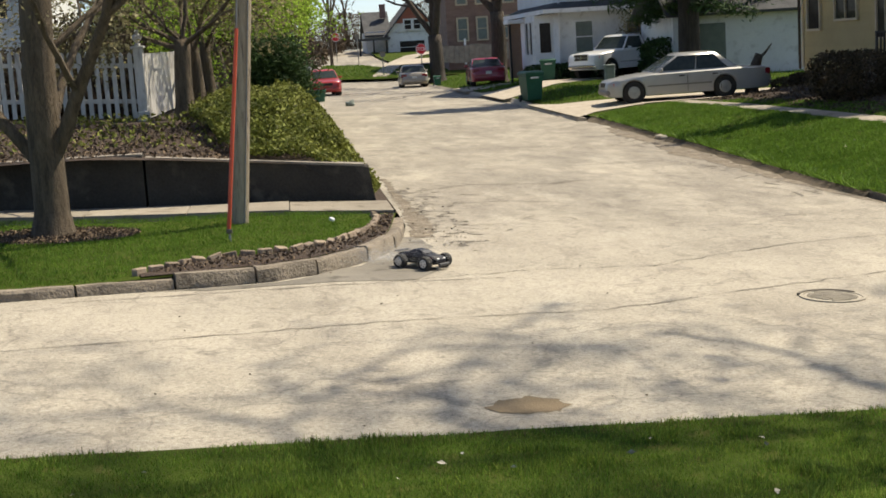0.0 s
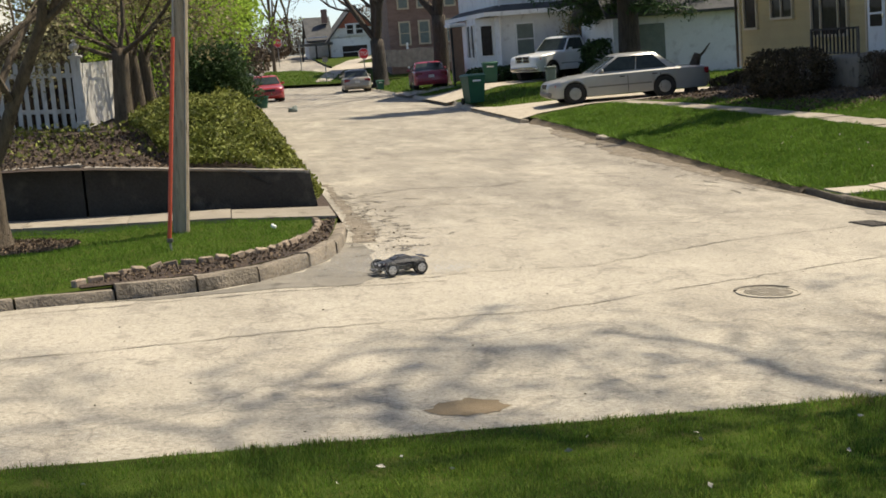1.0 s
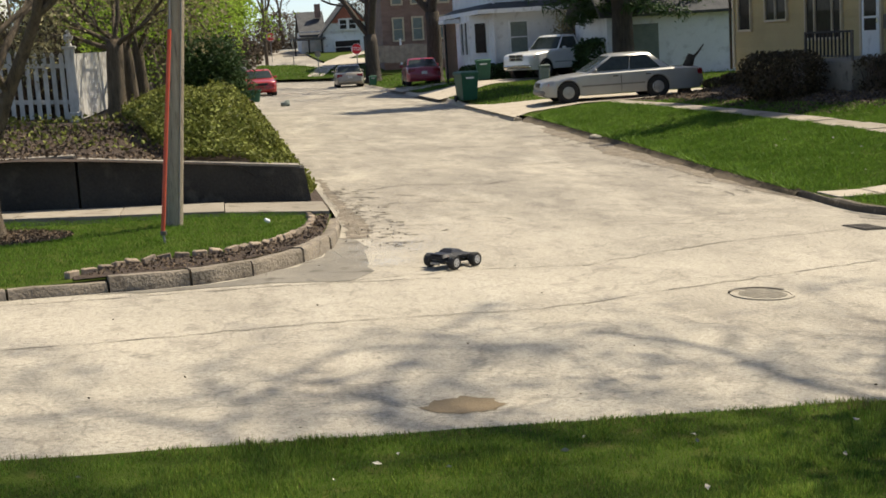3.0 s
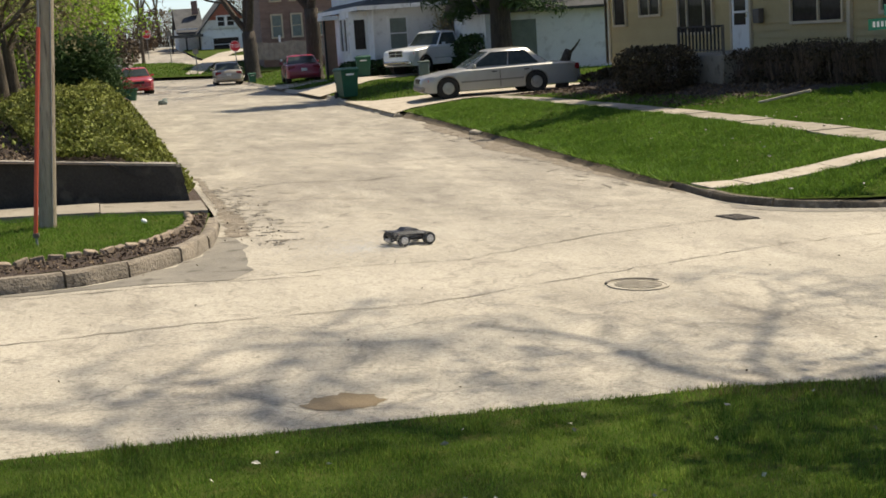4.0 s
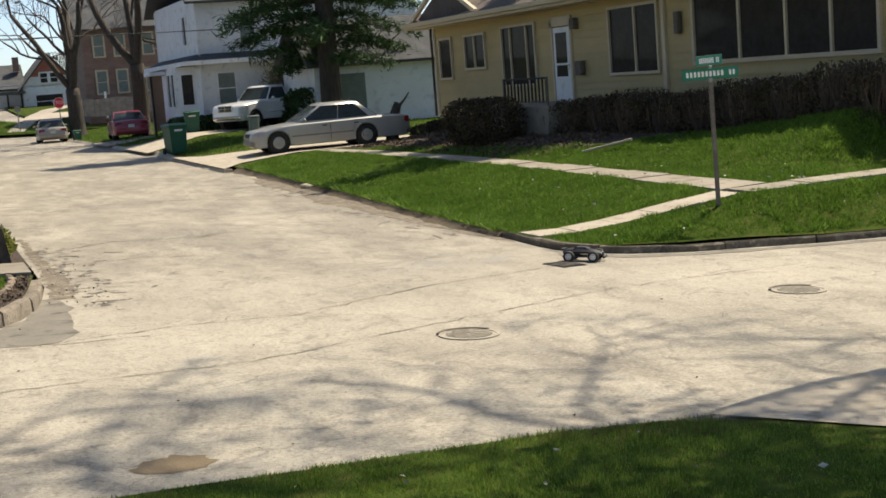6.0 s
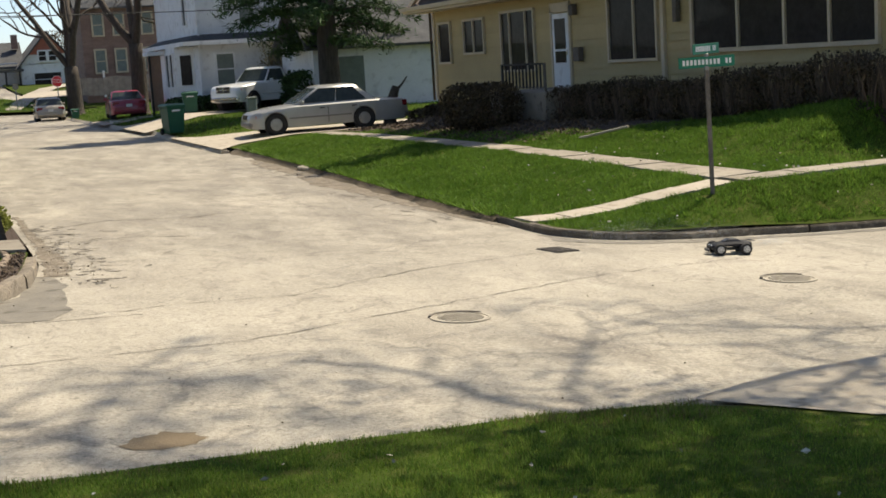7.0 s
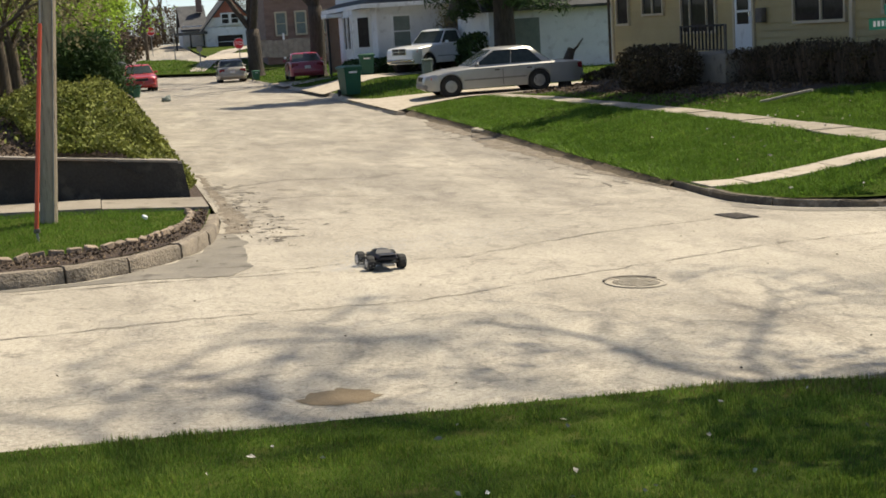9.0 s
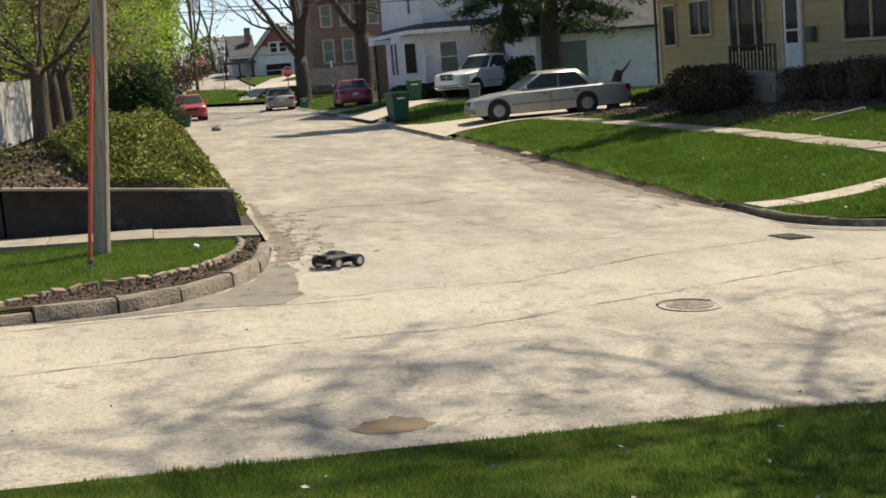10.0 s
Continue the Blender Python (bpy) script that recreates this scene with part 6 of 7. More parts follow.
    for i, nm in ((0, "windscreen"), (4, "rear_window")):
        for a, b, ea, eb in ((i, i + 1, 0.12, 1.0), (i + 1, i + 2, 0.0, 1.0), (i + 2, i + 3, 0.0, 0.88)):
            q = [at(a, b, ea, 0.1), at(a, b, eb, 0.1), at(a, b, eb, 0.94), at(a, b, ea, 0.94)]
            pane(nm, q, M_CARGLASS, cabin, 0.014)
    pillar = 0.48 if not bed else 0.86
    for s, i, j in ((-1, 0, 7), (1, 3, 4)):
        for a, b, nm in ((0.06, pillar, "front_window"), (pillar + 0.035, 0.88, "back_window"))[: 1 if bed else 2]:
            q = [at(i, j, a, 0.12), at(i, j, b, 0.12), at(i, j, b, 0.9), at(i, j, a + (0.02 if a < 0.1 else 0), 0.9)]
            ctr = sum(q, Vector()) / 4
            pane("window_rubber", [ctr + (p - ctr) * 1.06 for p in q], M_RUBBER, cabin, 0.008 * s)
            pane(nm, q, M_CARGLASS, cabin, 0.016 * s)
        # doors stand a little proud of the side, with dark seams round them
        fracs = [wa + 0.02, wa + 0.02 + (axle_r - wa) * 0.44, axle_r - 0.025] if not bed else [wa, wc + 0.01]
        for a, b in zip(fracs, fracs[1:]):
            rr = []
            for k in range(7):
                u = a + 0.003 + (b - a - 0.006) * k / 6
                if abs(X(u) - X(axle_r)) < R * 1.02:
                    u = axle_r - R * 1.03 / L
                h, g = section(u)[1:4], section(u, 0.012)[1:4]
                rr.append([(X(u), s * y, z) for y, z in g] + [(X(u), s * (y - 0.02), z) for y, z in h[::-1]])
            part("door", loft(bmesh.new(), rr), paint, c, smooth_angle=35)
            part("door_handle", box_bm((X(b - 0.035), s * (w + 0.012), belt - 0.15), (0.17, 0.03, 0.035), 0.006), M_DARK, c)
            part("door_seam", box_bm((X(b), s * (w * 0.985), (clear + belt) / 2 - 0.02), (0.014, 0.035, belt - clear - 0.22)), M_DARK, c)
        part("side_trim", box_bm((X((axle_f + axle_r) / 2), s * (w + 0.012), clear + 0.3), ((axle_r - axle_f) * L - 2.3 * R, 0.02, 0.05), 0.006), two_tone or paint, c)
        for ax in (axle_f, axle_r):
            part("wheel_well", cyl_bm((X(ax), s * (w - 0.3), r), (X(ax), s * (w - 0.05), r), R * 0.99, n=24), M_DARK, c)
            wheel(c, X(ax), s * (w - 0.1), r, 0.21, s)
        part("mirror", box_bm((X(wa + 0.055), s * (w + 0.06), belt + 0.07), (0.09, 0.2, 0.12), 0.03), paint, c)
        part("headlight", box_bm((X(0.028), s * w * 0.63, hood - 0.2), (0.16, w * 0.42, 0.14), 0.03), M_LAMPWHITE, c, "clear headlight lens")
        part("indicator", box_bm((X(0.05), s * w * 0.87, hood - 0.2), (0.16, w * 0.12, 0.12), 0.02), M_ORANGE, c, "amber corner lamp")
        part("tail_light", box_bm((X(0.972), s * w * 0.72, deck - 0.19), (0.2, w * 0.42, 0.2), 0.03), M_LAMPRED, c, "red tail lamp")
    part("front_bumper", box_bm((X(0.022), 0, clear + 0.16), (0.3, W * 0.86, 0.2), 0.06), two_tone or paint, c)
    part("rear_bumper", box_bm((X(0.975), 0, clear + 0.2), (0.3, W * 0.88, 0.2), 0.06), two_tone or paint, c)
    grille = part("grille", box_bm((X(0.008), 0, hood - 0.2), (0.1, w * 0.78, 0.15 if not bed else 0.26), 0.015), M_DARK, c)
    if bed:
        for z in (-0.13, 0.0, 0.13):
            part("grille_bar", box_bm((X(0.002), 0, hood - 0.2 + z), (0.09, w * 0.86, 0.035), 0.008), M_CHROME, grille)
        for y in (-0.42, 0.0, 0.42):
            part("grille_bar", box_bm((X(0.002), y * w, hood - 0.2), (0.088, 0.04, 0.27), 0.008), M_CHROME, grille)
        part("bed_hollow", box_bm((X((wd + 1) / 2), 0, bed + 0.012), ((0.94 - wd) * L, W * 0.78, 0.03)), M_DARK, c)
    part("number_plate", box_bm((X(1.0) - 0.015, 0, clear + 0.46), (0.03, 0.3, 0.15)), M_LAMPWHITE, c)
    part("underbody", box_bm((0, 0, clear + 0.06), (L * 0.84, W * 0.74, 0.14)), M_DARK, c)
    return c


def on_right(x, y, rz, lift=0.03):
    a = radians(rz)
    dx, dy = math.cos(a), math.sin(a)
    s = (zr(x + dx, y + dy) - zr(x - dx, y - dy)) / 2
    return pose(x, y, zr(x, y) + lift) @ pose(0, 0, 0, 0, 0, rz) @ pose(0, 0, 0, 0, -math.degrees(math.atan(s)), 0)


sedan = car("sedan", pose(13.15, 43.15, 0.08, 0, 0.4, 176), 5.42, 1.96, 1.5, M_SILVER, "silver four-door sedan parked on a sloping driveway", 0.8, 0.92, 0.27, 0.435, 0.67, 0.8, 0.158, 0.71, two_tone=M_GREYPLASTIC)
pick = car("pickup", on_right(15.5, 60.0, 212), 5.4, 2.0, 1.86, M_CARWHITE, "white pickup truck parked on a driveway", 1.12, 1.2, 0.32, 0.42, 0.57, 0.605, 0.17, 0.74, r=0.39, clear=0.36, two_tone=M_CHROME, bed=1.2)
beige = car("parked_car", pose(8.4, 86.9, float(road_z(8.4, 86.9)), 0, 0, 87), 4.7, 1.78, 1.42, M_CHAMP, "champagne beige sedan parked at the kerb", 0.82, 0.93, 0.3, 0.44, 0.66, 0.83, 0.18, 0.77)
redc = car("red_car", pose(2.3, 77.8, float(road_z(2.3, 77.8)), 0, 0, -87), 4.3, 1.74, 1.48, M_CARRED, "bright red sedan facing down the street", 0.86, 0.95, 0.28, 0.42, 0.68, 0.85, 0.18, 0.78)
maroon = car("maroon_car", on_right(11.0, 72.6, 86), 4.9, 1.85, 1.42, M_MAROON, "maroon sedan parked on a drive", 0.82, 0.94, 0.31, 0.45, 0.64, 0.8, 0.18, 0.75)
dark = car("dark_car", pose(1.2, 89.2, float(road_z(1.2, 89.2)), 0, 0, -90), 4.5, 1.8, 1.6, M_BLACKCAR, "dark car behind the red car", 0.9, 1.0, 0.28, 0.4, 0.7, 0.9, 0.18, 0.78)


# ---------------------------------------------------------------- bins and signs
def wheelie_bin(x, y, z, rz, w, d, h, label, group=""):
    b = thing("wheelie_bin", pose(x, y, z, 0, 0, rz), label, "bin", group)
    rect = lambda a, c, zz, o=0.0: [(-a + o, -c, zz), (a + o, -c, zz), (a + o, c, zz), (-a + o, c, zz)]
    bm = loft(bmesh.new(), [rect(w * 0.38, d * 0.38, 0.06), rect(w * 0.4, d * 0.4, 0.1), rect(w * 0.48, d * 0.48, h * 0.86), rect(w * 0.52, d * 0.52, h * 0.87), rect(w * 0.52, d * 0.52, h * 0.92)])
    part("body", bm, M_BIN, b)
    bm = loft(bmesh.new(), [rect(w * 0.54, d * 0.54, h * 0.92), rect(w * 0.54, d * 0.54, h * 0.95), rect(w * 0.42, d * 0.42, h * 1.0)])
    part("lid", bm, M_BIN, b)
    part("handle", cyl_bm((-w * 0.4, d * 0.6, h * 0.9), (w * 0.4, d * 0.6, h * 0.9), 0.02, n=8), M_BIN, b)
    for s in (-1, 1):
        part("wheel", cyl_bm((s * w * 0.42, d * 0.42, 0.12), (s * w * 0.5, d * 0.42, 0.12), 0.12, n=16), M_RUBBER, b)
    part("label_bar", box_bm((0, -d * 0.49, h * 0.78), (w * 0.45, 0.012, h * 0.06)), M_SIGNWHITE, b, "pale printed bar")
    return b


wheelie_bin(9.36, 50.4, zr(9.36, 50.4), 12, 0.72, 0.8, 1.16, "tall dark green wheeled rubbish bin by a driveway")
wheelie_bin(12.1, 60.6, zr(12.1, 60.6), -8, 0.7, 0.75, 1.0, "dark green wheeled bin beside the house")
wheelie_bin(9.25, 80.5, zr(9.25, 80.5), 0, 0.45, 0.45, 0.62, "small green bin on the verge")
tub = thing("tub", pose(1.6, 66.6, float(road_z(1.6, 66.6)), 0, 0, 10), "dark green plastic tub beside the hedge", "tub")
part("body", loft(bmesh.new(), [[(q * math.cos(a), q * 0.8 * math.sin(a), z) for a in [k * math.pi / 8 for k in range(16)]] for q, z in ((0.36, 0), (0.46, 0.52), (0.5, 0.53), (0.5, 0.58), (0.44, 0.58), (0.4, 0.3))]), M_BIN, tub)
deb = thing("litter_bag", pose(2.85, 59.0, float(road_z(2.85, 59))), "crumpled grey-green bag lying in the street", "litter")
bm = bmesh.new()
bmesh.ops.create_icosphere(bm, subdivisions=2, radius=0.2)
for v in bm.verts:
    v.co = Vector((v.co.x * 1.1, v.co.y, max(0, v.co.z + 0.06))) * (1 + 0.5 * noise.noise(v.co * 9))
part("bag", bm, M_CURTAIN, deb)
ub = thing("utility_box", pose(11.9, 48.2, zr(11.9, 48.2)), "grey-green utility pedestal on the lawn", "utility box")
part("cabinet", box_bm((0, 0, 0.5), (0.34, 0.34, 1.0), 0.04), M_CURTAIN, ub)
part("cap", box_bm((0, 0, 1.03), (0.38, 0.38, 0.08), 0.02), M_CURTAIN, ub)

sg = thing("street_sign", pose(10.87, 16.4, zr(10.87, 16.4), 0, -1.0, 0), "steel post with two green street name blades", "street sign")
H0 = 1.8 - zr(10.87, 16.4)
part("post", prism(bmesh.new(), [(-0.03, -0.1), (0.03, -0.1), (0.03, H0 + 0.02), (-0.03, H0 + 0.02)], -0.016, 0.016), M_POST, sg, "rusty U-channel post")
part("bracket", box_bm((0, 0, H0 + 0.03), (0.06, 0.05, 0.06), 0.008), M_STEEL, sg)
b1 = part("name_blade", box_bm((0, 0, 0), (0.8, 0.006, 0.16), 0.004), M_SIGNGREEN, sg, "green street name blade")
b1.matrix_basis = pose(0.0, 0, H0 + 0.12, 0, 0, -33)
part("bracket", box_bm((0, 0, H0 + 0.215), (0.05, 0.05, 0.05), 0.006), M_STEEL, sg)
b2 = part("name_blade", box_bm((0, 0, 0), (0.62, 0.006, 0.15), 0.004), M_SIGNGREEN, sg, "green street name blade")
b2.matrix_basis = pose(0.0, 0, H0 + 0.31, 0, 0, 20)
for bl, spans in ((b1, ((-0.35, 0.2, 10), (0.26, 0.36, 2))), (b2, ((-0.25, 0.1, 8), (0.15, 0.23, 2)))):
    for a, c, n in spans:
        step = (c - a) / n
        for k in range(n):
            part("lettering_bar", box_bm((a + step * (k + 0.5), -0.006, 0), (step * 0.62, 0.006, 0.075)), M_SIGNWHITE, bl, "pale lettering bar")


def octagon_sign(x, y, z, h, rz, r):
    s = thing("stop_sign", pose(x, y, z, 0, 0, rz), "red octagonal stop sign on a steel post", "stop sign", "stop signs")
    part("post", box_bm((0, 0.03, h / 2), (0.06, 0.04, h)), M_STEEL, s)
    ring = lambda q: [(q * math.cos(math.pi / 8 + k * math.pi / 4), q * math.sin(math.pi / 8 + k * math.pi / 4)) for k in range(8)]
    plate = part("plate", loft(bmesh.new(), [[(a, o, h + b) for a, b in ring(r)] for o in (0.0, 0.006)]), M_SIGNWHITE, s, "white sign border")
    part("face", loft(bmesh.new(), [[(a, o, h + b) for a, b in ring(r * 0.93)] for o in (-0.006, 0.0)]), M_SIGNRED, plate, "red sign face")
    cu = bpy.data.curves.new("word", "FONT")
    cu.body, cu.size, cu.align_x, cu.align_y, cu.extrude = "STOP", r * 0.85, "CENTER", "CENTER", 0.003
    o = new("word", cu)
    me = bpy.data.meshes.new_from_object(o)
    bpy.data.objects.remove(o)
    me.materials.append(M_SIGNWHITE)
    o = new("word", me)
    o.parent, o.matrix_basis = plate, pose(0, -0.012, h, 90, 0, 0)


octagon_sign(9.86, 94.5, float(road_z(9.86, 94.5)) - 0.5, 2.75, 4, 0.4)
octagon_sign(5.2, 126, float(road_z(5.2, 126)), 2.3, 0, 0.42)
for x, y, h in ((7.4, 98.5, 1.9), (6.4, 112, 2.6)):
    p = thing("sign_post", pose(x, y, float(road_z(x, y)) + 0.1), "thin grey sign post at the far corner", "sign post", "far sign posts")
    part("post", cyl_bm((0, 0, 0), (0, 0, h), 0.04, n=8), M_STEEL, p)
    part("plate", box_bm((0, -0.04, h - 0.2), (0.4, 0.02, 0.4)), M_COPING, p)
fp = thing("utility_pole", pose(4.4, 118, float(road_z(4.4, 118))), "distant dark timber utility pole", "utility pole")
part("shaft", cyl_bm((0, 0, 0), (0, 0, 11), 0.16, 0.11, 10), M_BARK, fp)
part("crossarm", box_bm((0, 0, 10.2), (2.2, 0.12, 0.14)), M_BARK, fp)
for za, zb2, yy, nm in ((6.55, 6.6, 80, "cable"), (6.1, 5.2, 60, "cable")):
    tb = Tubes()
    tb.add([Vector((-20 + 4 * i, yy + 0.2 * i, za + (zb2 - za) * i / 13 - 0.5 * math.sin(math.pi * i / 13))) for i in range(14)], [0.02] * 14, 5)
    tagged(raw(nm, tb.v, tb.f, M_WIRE, None, True), "thin black overhead cable across the street", "cable", "overhead cables", "structure")

# ---------------------------------------------------------------- litter
rg = np.random.default_rng(77)
n = 90
X_, Y_ = rg.uniform(-2, 9, n), rg.uniform(7.6, 15, n)
v, f = cards(np.stack([X_, Y_, road_z(X_, Y_) + 0.01], 1), 0.014, rg, 0.9, 1.5)
tagged(raw("leaf_litter", v, f, M_EARTH), "scattered dark twigs and leaves on the street", "litter", "", "stuff")
n = 36
X_, Y_ = rg.uniform(-2, 5.5, n), rg.uniform(4.6, 7.2, n)
v, f = cards(np.stack([X_, Y_, near_z(X_, Y_) + 0.05], 1), 0.03, rg, 0.7, 1.5)
tagged(raw("leaf_litter", v, f, M_LITTER), "pale dry leaves scattered on the lawn", "litter", "", "stuff")
n = 70
X_, Y_ = rg.uniform(9, 15, n), rg.uniform(15.6, 24, n)
v, f = cards(np.stack([X_, Y_, right_z(X_, Y_) + 0.07], 1), 0.04, rg, 0.7, 1.5)
tagged(raw("leaf_litter", v, f, M_LITTER), "pale dry leaves scattered on the verge", "litter", "", "stuff")
n = 90
X_, Y_ = np.concatenate([rg.normal(1.75, 0.25, n), rg.normal(8.4, 0.25, n)]), np.concatenate([rg.uniform(15.2, 20, n), rg.uniform(18, 34, n)])
v, f = cards(np.stack([X_, Y_, road_z(X_, Y_) + 0.01], 1), 0.022, rg, 0.8, 1.3)
tagged(raw("gravel", v, f, M_GRIT), "loose stones and leaf crumbs in the gutter", "gravel", "", "stuff")
st2 = thing("paving_fragment", pose(9.0, 31.3, float(road_z(9, 31.3)) + 0.06, 4, -8, 20), "broken pale slab at the road edge", "stone")
part("slab", box_bm((0, 0, 0), (0.28, 0.5, 0.1), 0.03), M_CONC, st2)
bag = thing("paper_scrap", pose(0.42, 16.4, zl(0.42, 16.4) + 0.05), "small white paper scrap on the lawn", "litter")
part("paper", box_bm((0, 0, 0), (0.07, 0.05, 0.04), 0.01, pose(0, 0, 0, 20, 30, 10)), M_SIGNWHITE, bag)

# ---------------------------------------------------------------- the radio-controlled truck
R_W = 0.072
rc = thing("radio_controlled_truck", Matrix.Identity(4), "black radio-controlled stadium truck with chrome wheels", "toy truck")
stations = [(0.255, 0.075, 0.105, 0.07), (0.235, 0.09, 0.125, 0.085), (0.12, 0.095, 0.145, 0.1), (0.06, 0.1, 0.155, 0.105), (-0.06, 0.1, 0.16, 0.11), (-0.16, 0.095, 0.158, 0.11), (-0.25, 0.1, 0.15, 0.1), (-0.265, 0.11, 0.135, 0.09)]
bm = loft(bmesh.new(), [[(x, -w, z0), (x, -w * 1.05, (z0 + z1) / 2), (x, -w * 0.8, z1), (x, w * 0.8, z1), (x, w * 1.05, (z0 + z1) / 2), (x, w, z0)] for x, z0, z1, w in stations])
shell = part("body_shell", bm, M_RCBODY, rc, "glossy black truck shell", smooth_angle=40)
cab = [[(0.09, -0.08, 0.148), (0.09, 0.08, 0.148), (-0.13, 0.088, 0.155), (-0.13, -0.088, 0.155)], [(0.03, -0.065, 0.183), (0.03, 0.065, 0.183), (-0.085, 0.068, 0.187), (-0.085, -0.068, 0.187)], [(0.015, -0.05, 0.19), (0.015, 0.05, 0.19), (-0.07, 0.052, 0.194), (-0.07, -0.052, 0.194)]]
part("cab", loft(bmesh.new(), cab), M_RCBODY, shell)
pane("windscreen", [(0.083, -0.066, 0.156), (0.083, 0.066, 0.156), (0.038, 0.056, 0.179), (0.038, -0.056, 0.179)], M_RCWIN, shell, 0.004)
for s in (-1, 1):
    pane("side_window", [(0.055, s * 0.078, 0.158), (-0.1, s * 0.083, 0.163), (-0.075, s * 0.071, 0.181), (0.022, s * 0.069, 0.179)], M_RCWIN, shell, -0.004 * s)
    pane("stripe", [(0.2, s * 0.093, 0.112), (-0.2, s * 0.108, 0.125), (-0.2, s * 0.106, 0.138), (0.2, s * 0.09, 0.122)], M_RCRED, shell, -0.004 * s)
    part("headlight", box_bm((0.243, s * 0.05, 0.112), (0.018, 0.035, 0.014), 0.003), M_SIGNWHITE, shell)
part("rear_wing", box_bm((-0.272, 0, 0.162), (0.06, 0.2, 0.006), 0.002), M_RCBODY, shell)
part("chassis", box_bm((0, 0, 0.06), (0.4, 0.12, 0.03), 0.006), M_RCGREY, rc)
part("front_bumper", box_bm((0.285, 0, 0.055), (0.03, 0.17, 0.035), 0.008), M_RCGREY, rc)
part("rear_bumper", box_bm((-0.275, 0, 0.06), (0.02, 0.13, 0.03), 0.006), M_RIM, rc, "silver rear skid plate")
for x in (0.165, -0.165):
    part("axle", cyl_bm((x, -0.15, R_W), (x, 0.15, R_W), 0.008, n=8), M_STEEL, rc)
    part("shock_tower", box_bm((x * 0.86, 0, 0.1), (0.012, 0.14, 0.08), 0.004), M_RCGREY, rc)
    for s in (-1, 1):
        part("shock", cyl_bm((x * 0.88, s * 0.06, 0.13), (x * 0.98, s * 0.12, 0.06), 0.012, 0.009, 8), M_RCRIM, rc)
        part("suspension_arm", cyl_bm((x * 0.95, s * 0.05, 0.055), (x, s * 0.14, 0.062), 0.009, n=6), M_RCGREY, rc)
RC_WHEELS = []
for x in (0.165, -0.165):
    for s in (-1, 1):
        wd, r = 0.075, R_W
        bm = bmesh.new()
        prof = [(r * 0.58, -wd / 2), (r * 0.92, -wd / 2), (r, -wd * 0.3), (r, wd * 0.3), (r * 0.92, wd / 2), (r * 0.58, wd / 2)]
        loft(bm, [[(q * math.cos(a) * (1.03 if k % 2 else 1), o, q * math.sin(a) * (1.03 if k % 2 else 1)) for q, o in prof] for k, a in enumerate([2 * math.pi * j / 24 for j in range(25)])], cap=False)
        bmesh.ops.remove_doubles(bm, verts=bm.verts, dist=1e-3)
        t = part("wheel", bm, M_RUBBER, rc, "knobbly black truck tyre")
        t.matrix_basis = pose(x, s * 0.165, r)
        bm = bmesh.new()
        o = s * wd / 2
        loft(bm, [[(q * math.cos(a), o + s * e, q * math.sin(a)) for a in [2 * math.pi * k / 16 for k in range(16)]] for q, e in ((r * 0.6, 0.001), (r * 0.54, 0.003), (r * 0.46, -0.014), (r * 0.2, -0.006), (r * 0.12, 0.006))])
        rim = part("rim", bm, M_RCRIM, t, "chrome wheel", smooth_angle=40)
        for k in range(5):
            a = 2 * math.pi * k / 5
            part("spoke_gap", box_bm((r * 0.36 * math.cos(a), o - s * 0.004, r * 0.36 * math.sin(a)), (0.016, 0.012, 0.016), 0.003), M_RCGREY, t)
        RC_WHEELS.append((t, x, s))


def dust(name, seed, count, sx, sy, sz, size, label):
    """A thin puff: many fine separate grains, thickest in its middle."""
    rg = np.random.default_rng(seed)
    P = rg.normal(size=(count, 3)) * [sx, sy, sz]
    P[:, 2] = np.abs(P[:, 2]) + 0.01
    v, f = cards(P, size, rg, 0.0, 1.2)
    return tagged(raw(name, v, f, M_DUST), label, "dust cloud", "dust behind the truck", "stuff")


PUFFS = [(dust("dust_cloud", 1, 2600, 0.14, 0.1, 0.04, 0.006, "thin pale puff of tyre dust"), 0.15, 0.0, 0.5),
         (dust("dust_cloud", 2, 3200, 0.3, 0.22, 0.06, 0.006, "thin pale puff of tyre dust"), 0.5, 0.04, 0.3),
         (dust("dust_cloud", 3, 4200, 0.5, 0.32, 0.09, 0.006, "thin drifting haze of tyre dust"), 0.8, 0.08, 0.0)]

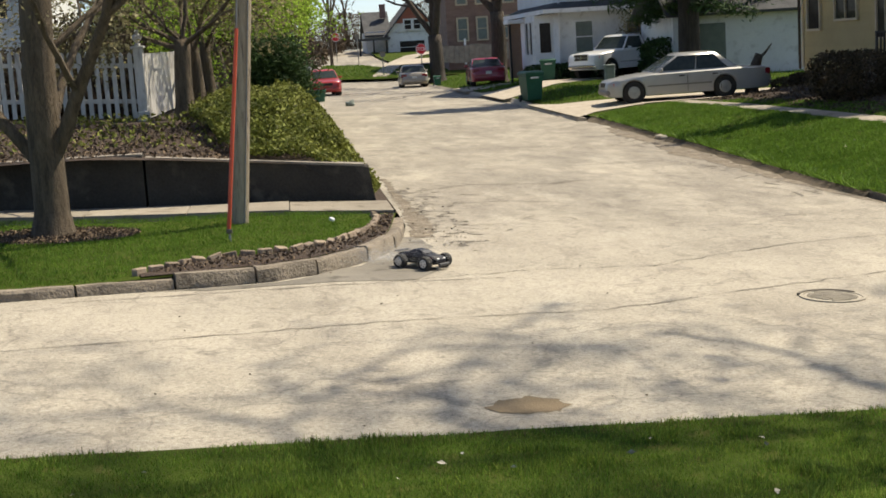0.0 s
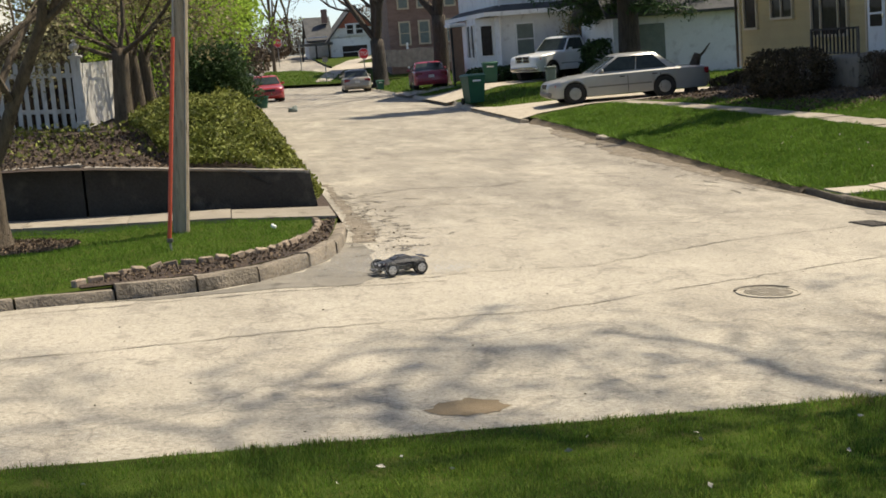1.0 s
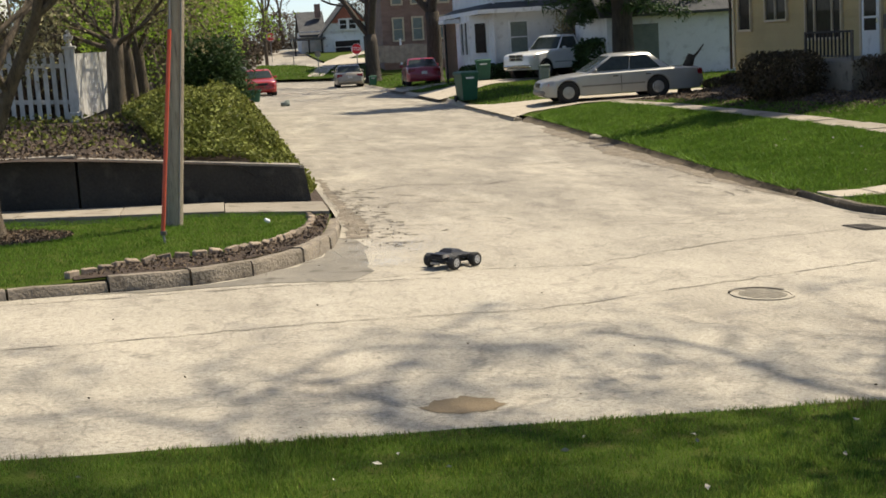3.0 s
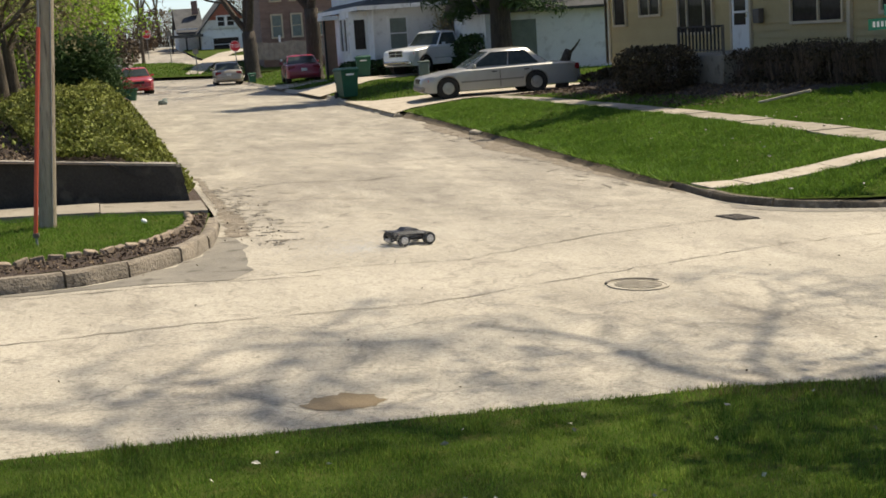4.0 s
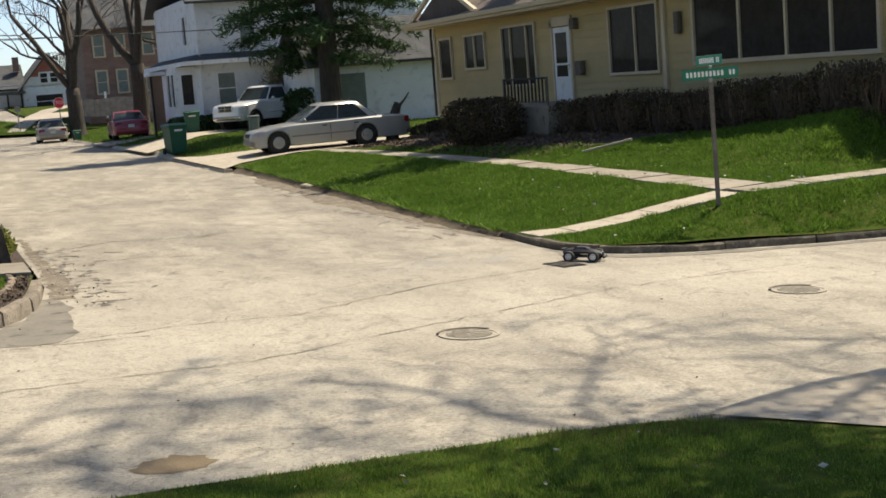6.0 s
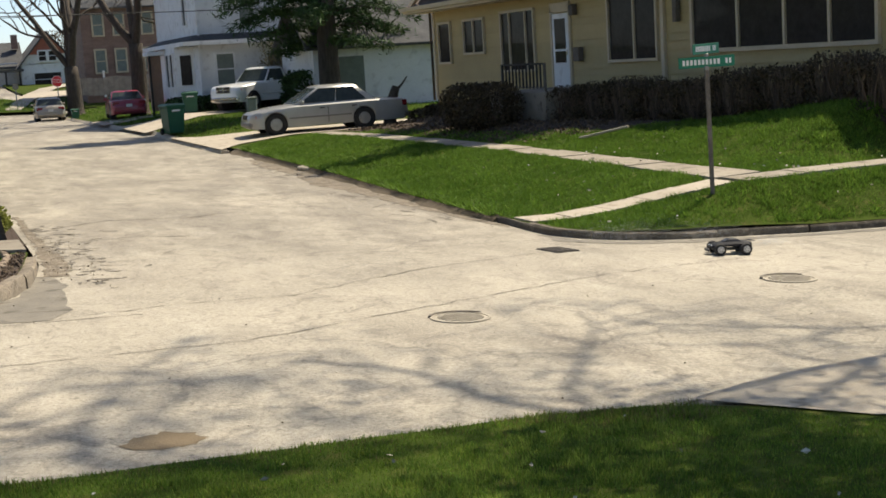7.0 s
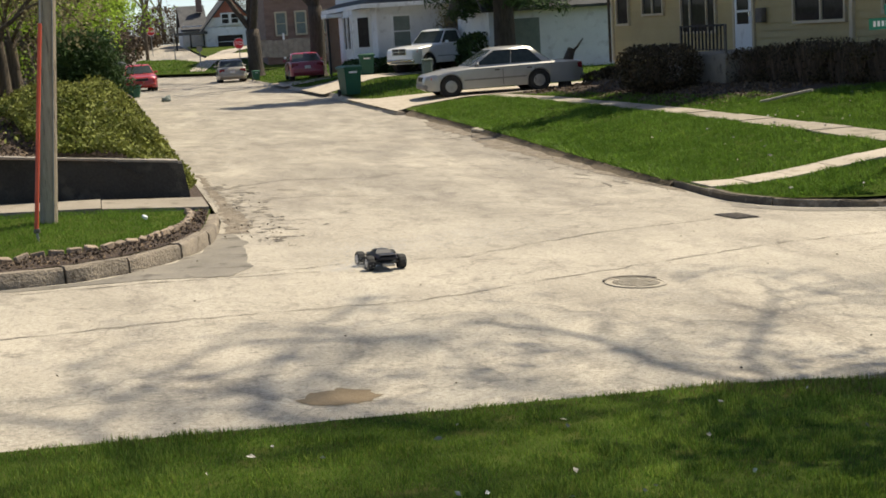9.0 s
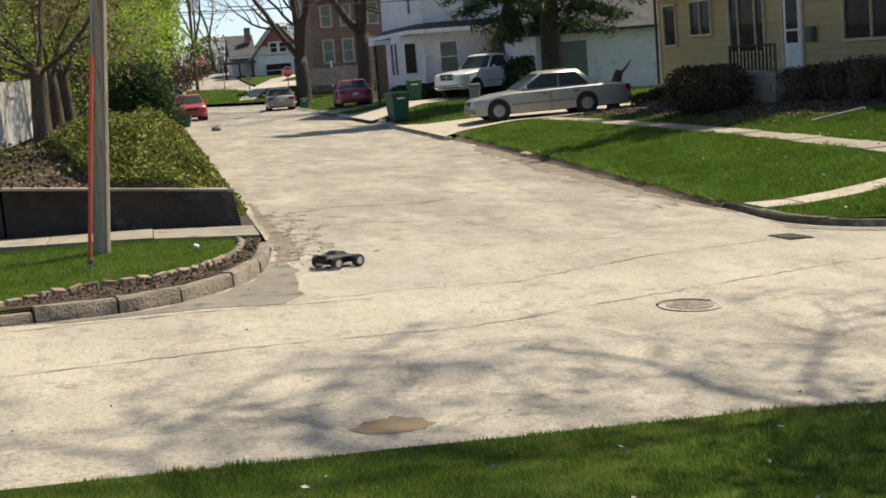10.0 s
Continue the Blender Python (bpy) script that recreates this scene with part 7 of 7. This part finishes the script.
# seconds, place on the street, and heading of the nose anticlockwise from +x
ROUTE = [
    (0, 1.25, 13.72, -45), (0.1, 1.19, 13.67, -30), (0.2, 1.18, 13.56, -15), (0.3, 1.23, 13.39, -0), (0.4, 1.32, 13.38, 19),
    (0.5, 1.44, 13.43, 49), (0.6, 1.51, 13.25, 83), (0.7, 1.56, 13.27, 123), (0.8, 1.62, 13.44, 148), (0.9, 1.61, 13.48, 178),
    (1, 1.59, 13.52, 198), (1.1, 1.51, 13.68, 229), (1.2, 1.41, 13.58, 264), (1.3, 1.38, 13.59, 299), (1.4, 1.37, 13.45, 329),
    (1.5, 1.44, 13.37, 352), (1.6, 1.55, 13.39, 375), (1.7, 1.67, 13.47, 403), (1.8, 1.77, 13.41, 442), (1.9, 1.85, 13.59, 477),
    (2, 1.91, 13.85, 507), (2.1, 1.83, 13.82, 524), (2.2, 1.75, 13.93, 543), (2.5, 1.75, 14, 630), (2.8, 2, 13.75, 712),
    (3.05, 2.3, 13.6, 772), (3.3, 2.57, 13.72, 804), (3.4, 2.7, 13.92, 807), (3.5, 2.73, 13.98, 804), (3.6, 2.82, 14.15, 794),
    (3.7, 2.88, 14.17, 779), (3.8, 2.99, 14.35, 763), (3.9, 3.11, 14.46, 750), (4, 3.31, 14.7, 735), (4.1, 3.54, 14.87, 719),
    (4.2, 3.86, 15.05, 704), (4.3, 4.23, 15.17, 679), (4.4, 4.6, 15.18, 648), (4.5, 4.97, 15.06, 612), (4.6, 5.26, 15.24, 571),
    (4.7, 5.45, 15.19, 540), (4.8, 5.6, 15.17, 520), (4.9, 5.66, 15.07, 489), (5, 5.68, 15, 464), (5.1, 5.72, 14.94, 437),
    (5.2, 5.85, 15.13, 414), (5.3, 5.95, 15.27, 394), (5.4, 6.12, 15.51, 383), (5.5, 6.3, 15.69, 373), (5.6, 6.66, 15.84, 357),
    (5.7, 6.99, 15.79, 346), (5.8, 7.4, 15.76, 335), (5.9, 7.75, 15.61, 329), (6, 8.16, 15.54, 319), (6.1, 8.56, 15.5, 303),
    (6.2, 8.99, 15.53, 298), (6.45, 9.8, 15.0, 268), (6.65, 10.2, 14.7, 222), (6.85, 9.9, 14.2, 185), (7.05, 9.2, 13.8, 155),
    (7.3, 8.27, 13.51, 141), (7.4, 7.9, 13.54, 133), (7.5, 7.43, 13.52, 131), (7.6, 7, 13.63, 135), (7.7, 6.5, 13.74, 153),
    (7.8, 5.95, 13.83, 172), (7.9, 5.35, 13.87, 186), (8, 4.68, 13.68, 209), (8.1, 4.23, 13.62, 228), (8.2, 3.78, 13.55, 259),
    (8.3, 3.43, 13.51, 286), (8.4, 3.08, 13.38, 312), (8.6, 2.71, 13.3, 349), (8.8, 2.6, 13.13, 386), (8.9, 2.61, 13.07, 429),
    (9, 2.62, 13, 456), (9.2, 2.6, 13.33, 489), (9.4, 2.45, 13.58, 502), (9.5, 2.32, 13.77, 500), (9.6, 2.17, 13.97, 478),
    (9.8, 2, 14.61, 437), (9.9, 1.99, 15, 407), (10, 1.99, 15.28, 393),
]


def route_at(t):
    T = [r[0] for r in ROUTE]
    return [float(np.interp(t, T, [r[k] for r in ROUTE])) for k in (1, 2, 3)]


def on_road(x, y, a):
    sx = (float(road_z(x + 0.2, y)) - float(road_z(x - 0.2, y))) / 0.4
    sy = (float(road_z(x, y + 0.2)) - float(road_z(x, y - 0.2))) / 0.4
    up_ = Vector((-sx, -sy, 1)).normalized()
    e = Vector((math.cos(radians(a)), math.sin(radians(a)), 0))
    e = (e - up_ * e.dot(up_)).normalized()
    n_ = up_.cross(e)
    m = Matrix((e, n_, up_)).transposed().to_4x4()
    m.translation = (x, y, float(road_z(x, y)) + 0.004)
    return m


def motions():
    walk(rc, [(r[0], on_road(*r[1:])) for r in ROUTE])
    for t, x, s in RC_WHEELS:
        walk(t, [(i * 0.1, pose(x, s * 0.165, R_W, 0, 77 * i, 0)) for i in range(101)])
    for ob, lag, lift, back in PUFFS:
        rows = []
        for i in range(51):
            t = i * 0.2
            x, y, a = route_at(max(0.0, t - lag))
            bx, by = (x, y) if t > lag else (x - 0.3 * (lag - t), y)
            bx, by = bx - back * math.cos(radians(a)), by + 0.12 - back * math.sin(radians(a))
            rows.append((t, pose(bx, by, float(road_z(bx, by)) + lift + 0.01)))
        walk(ob, rows)


motions()
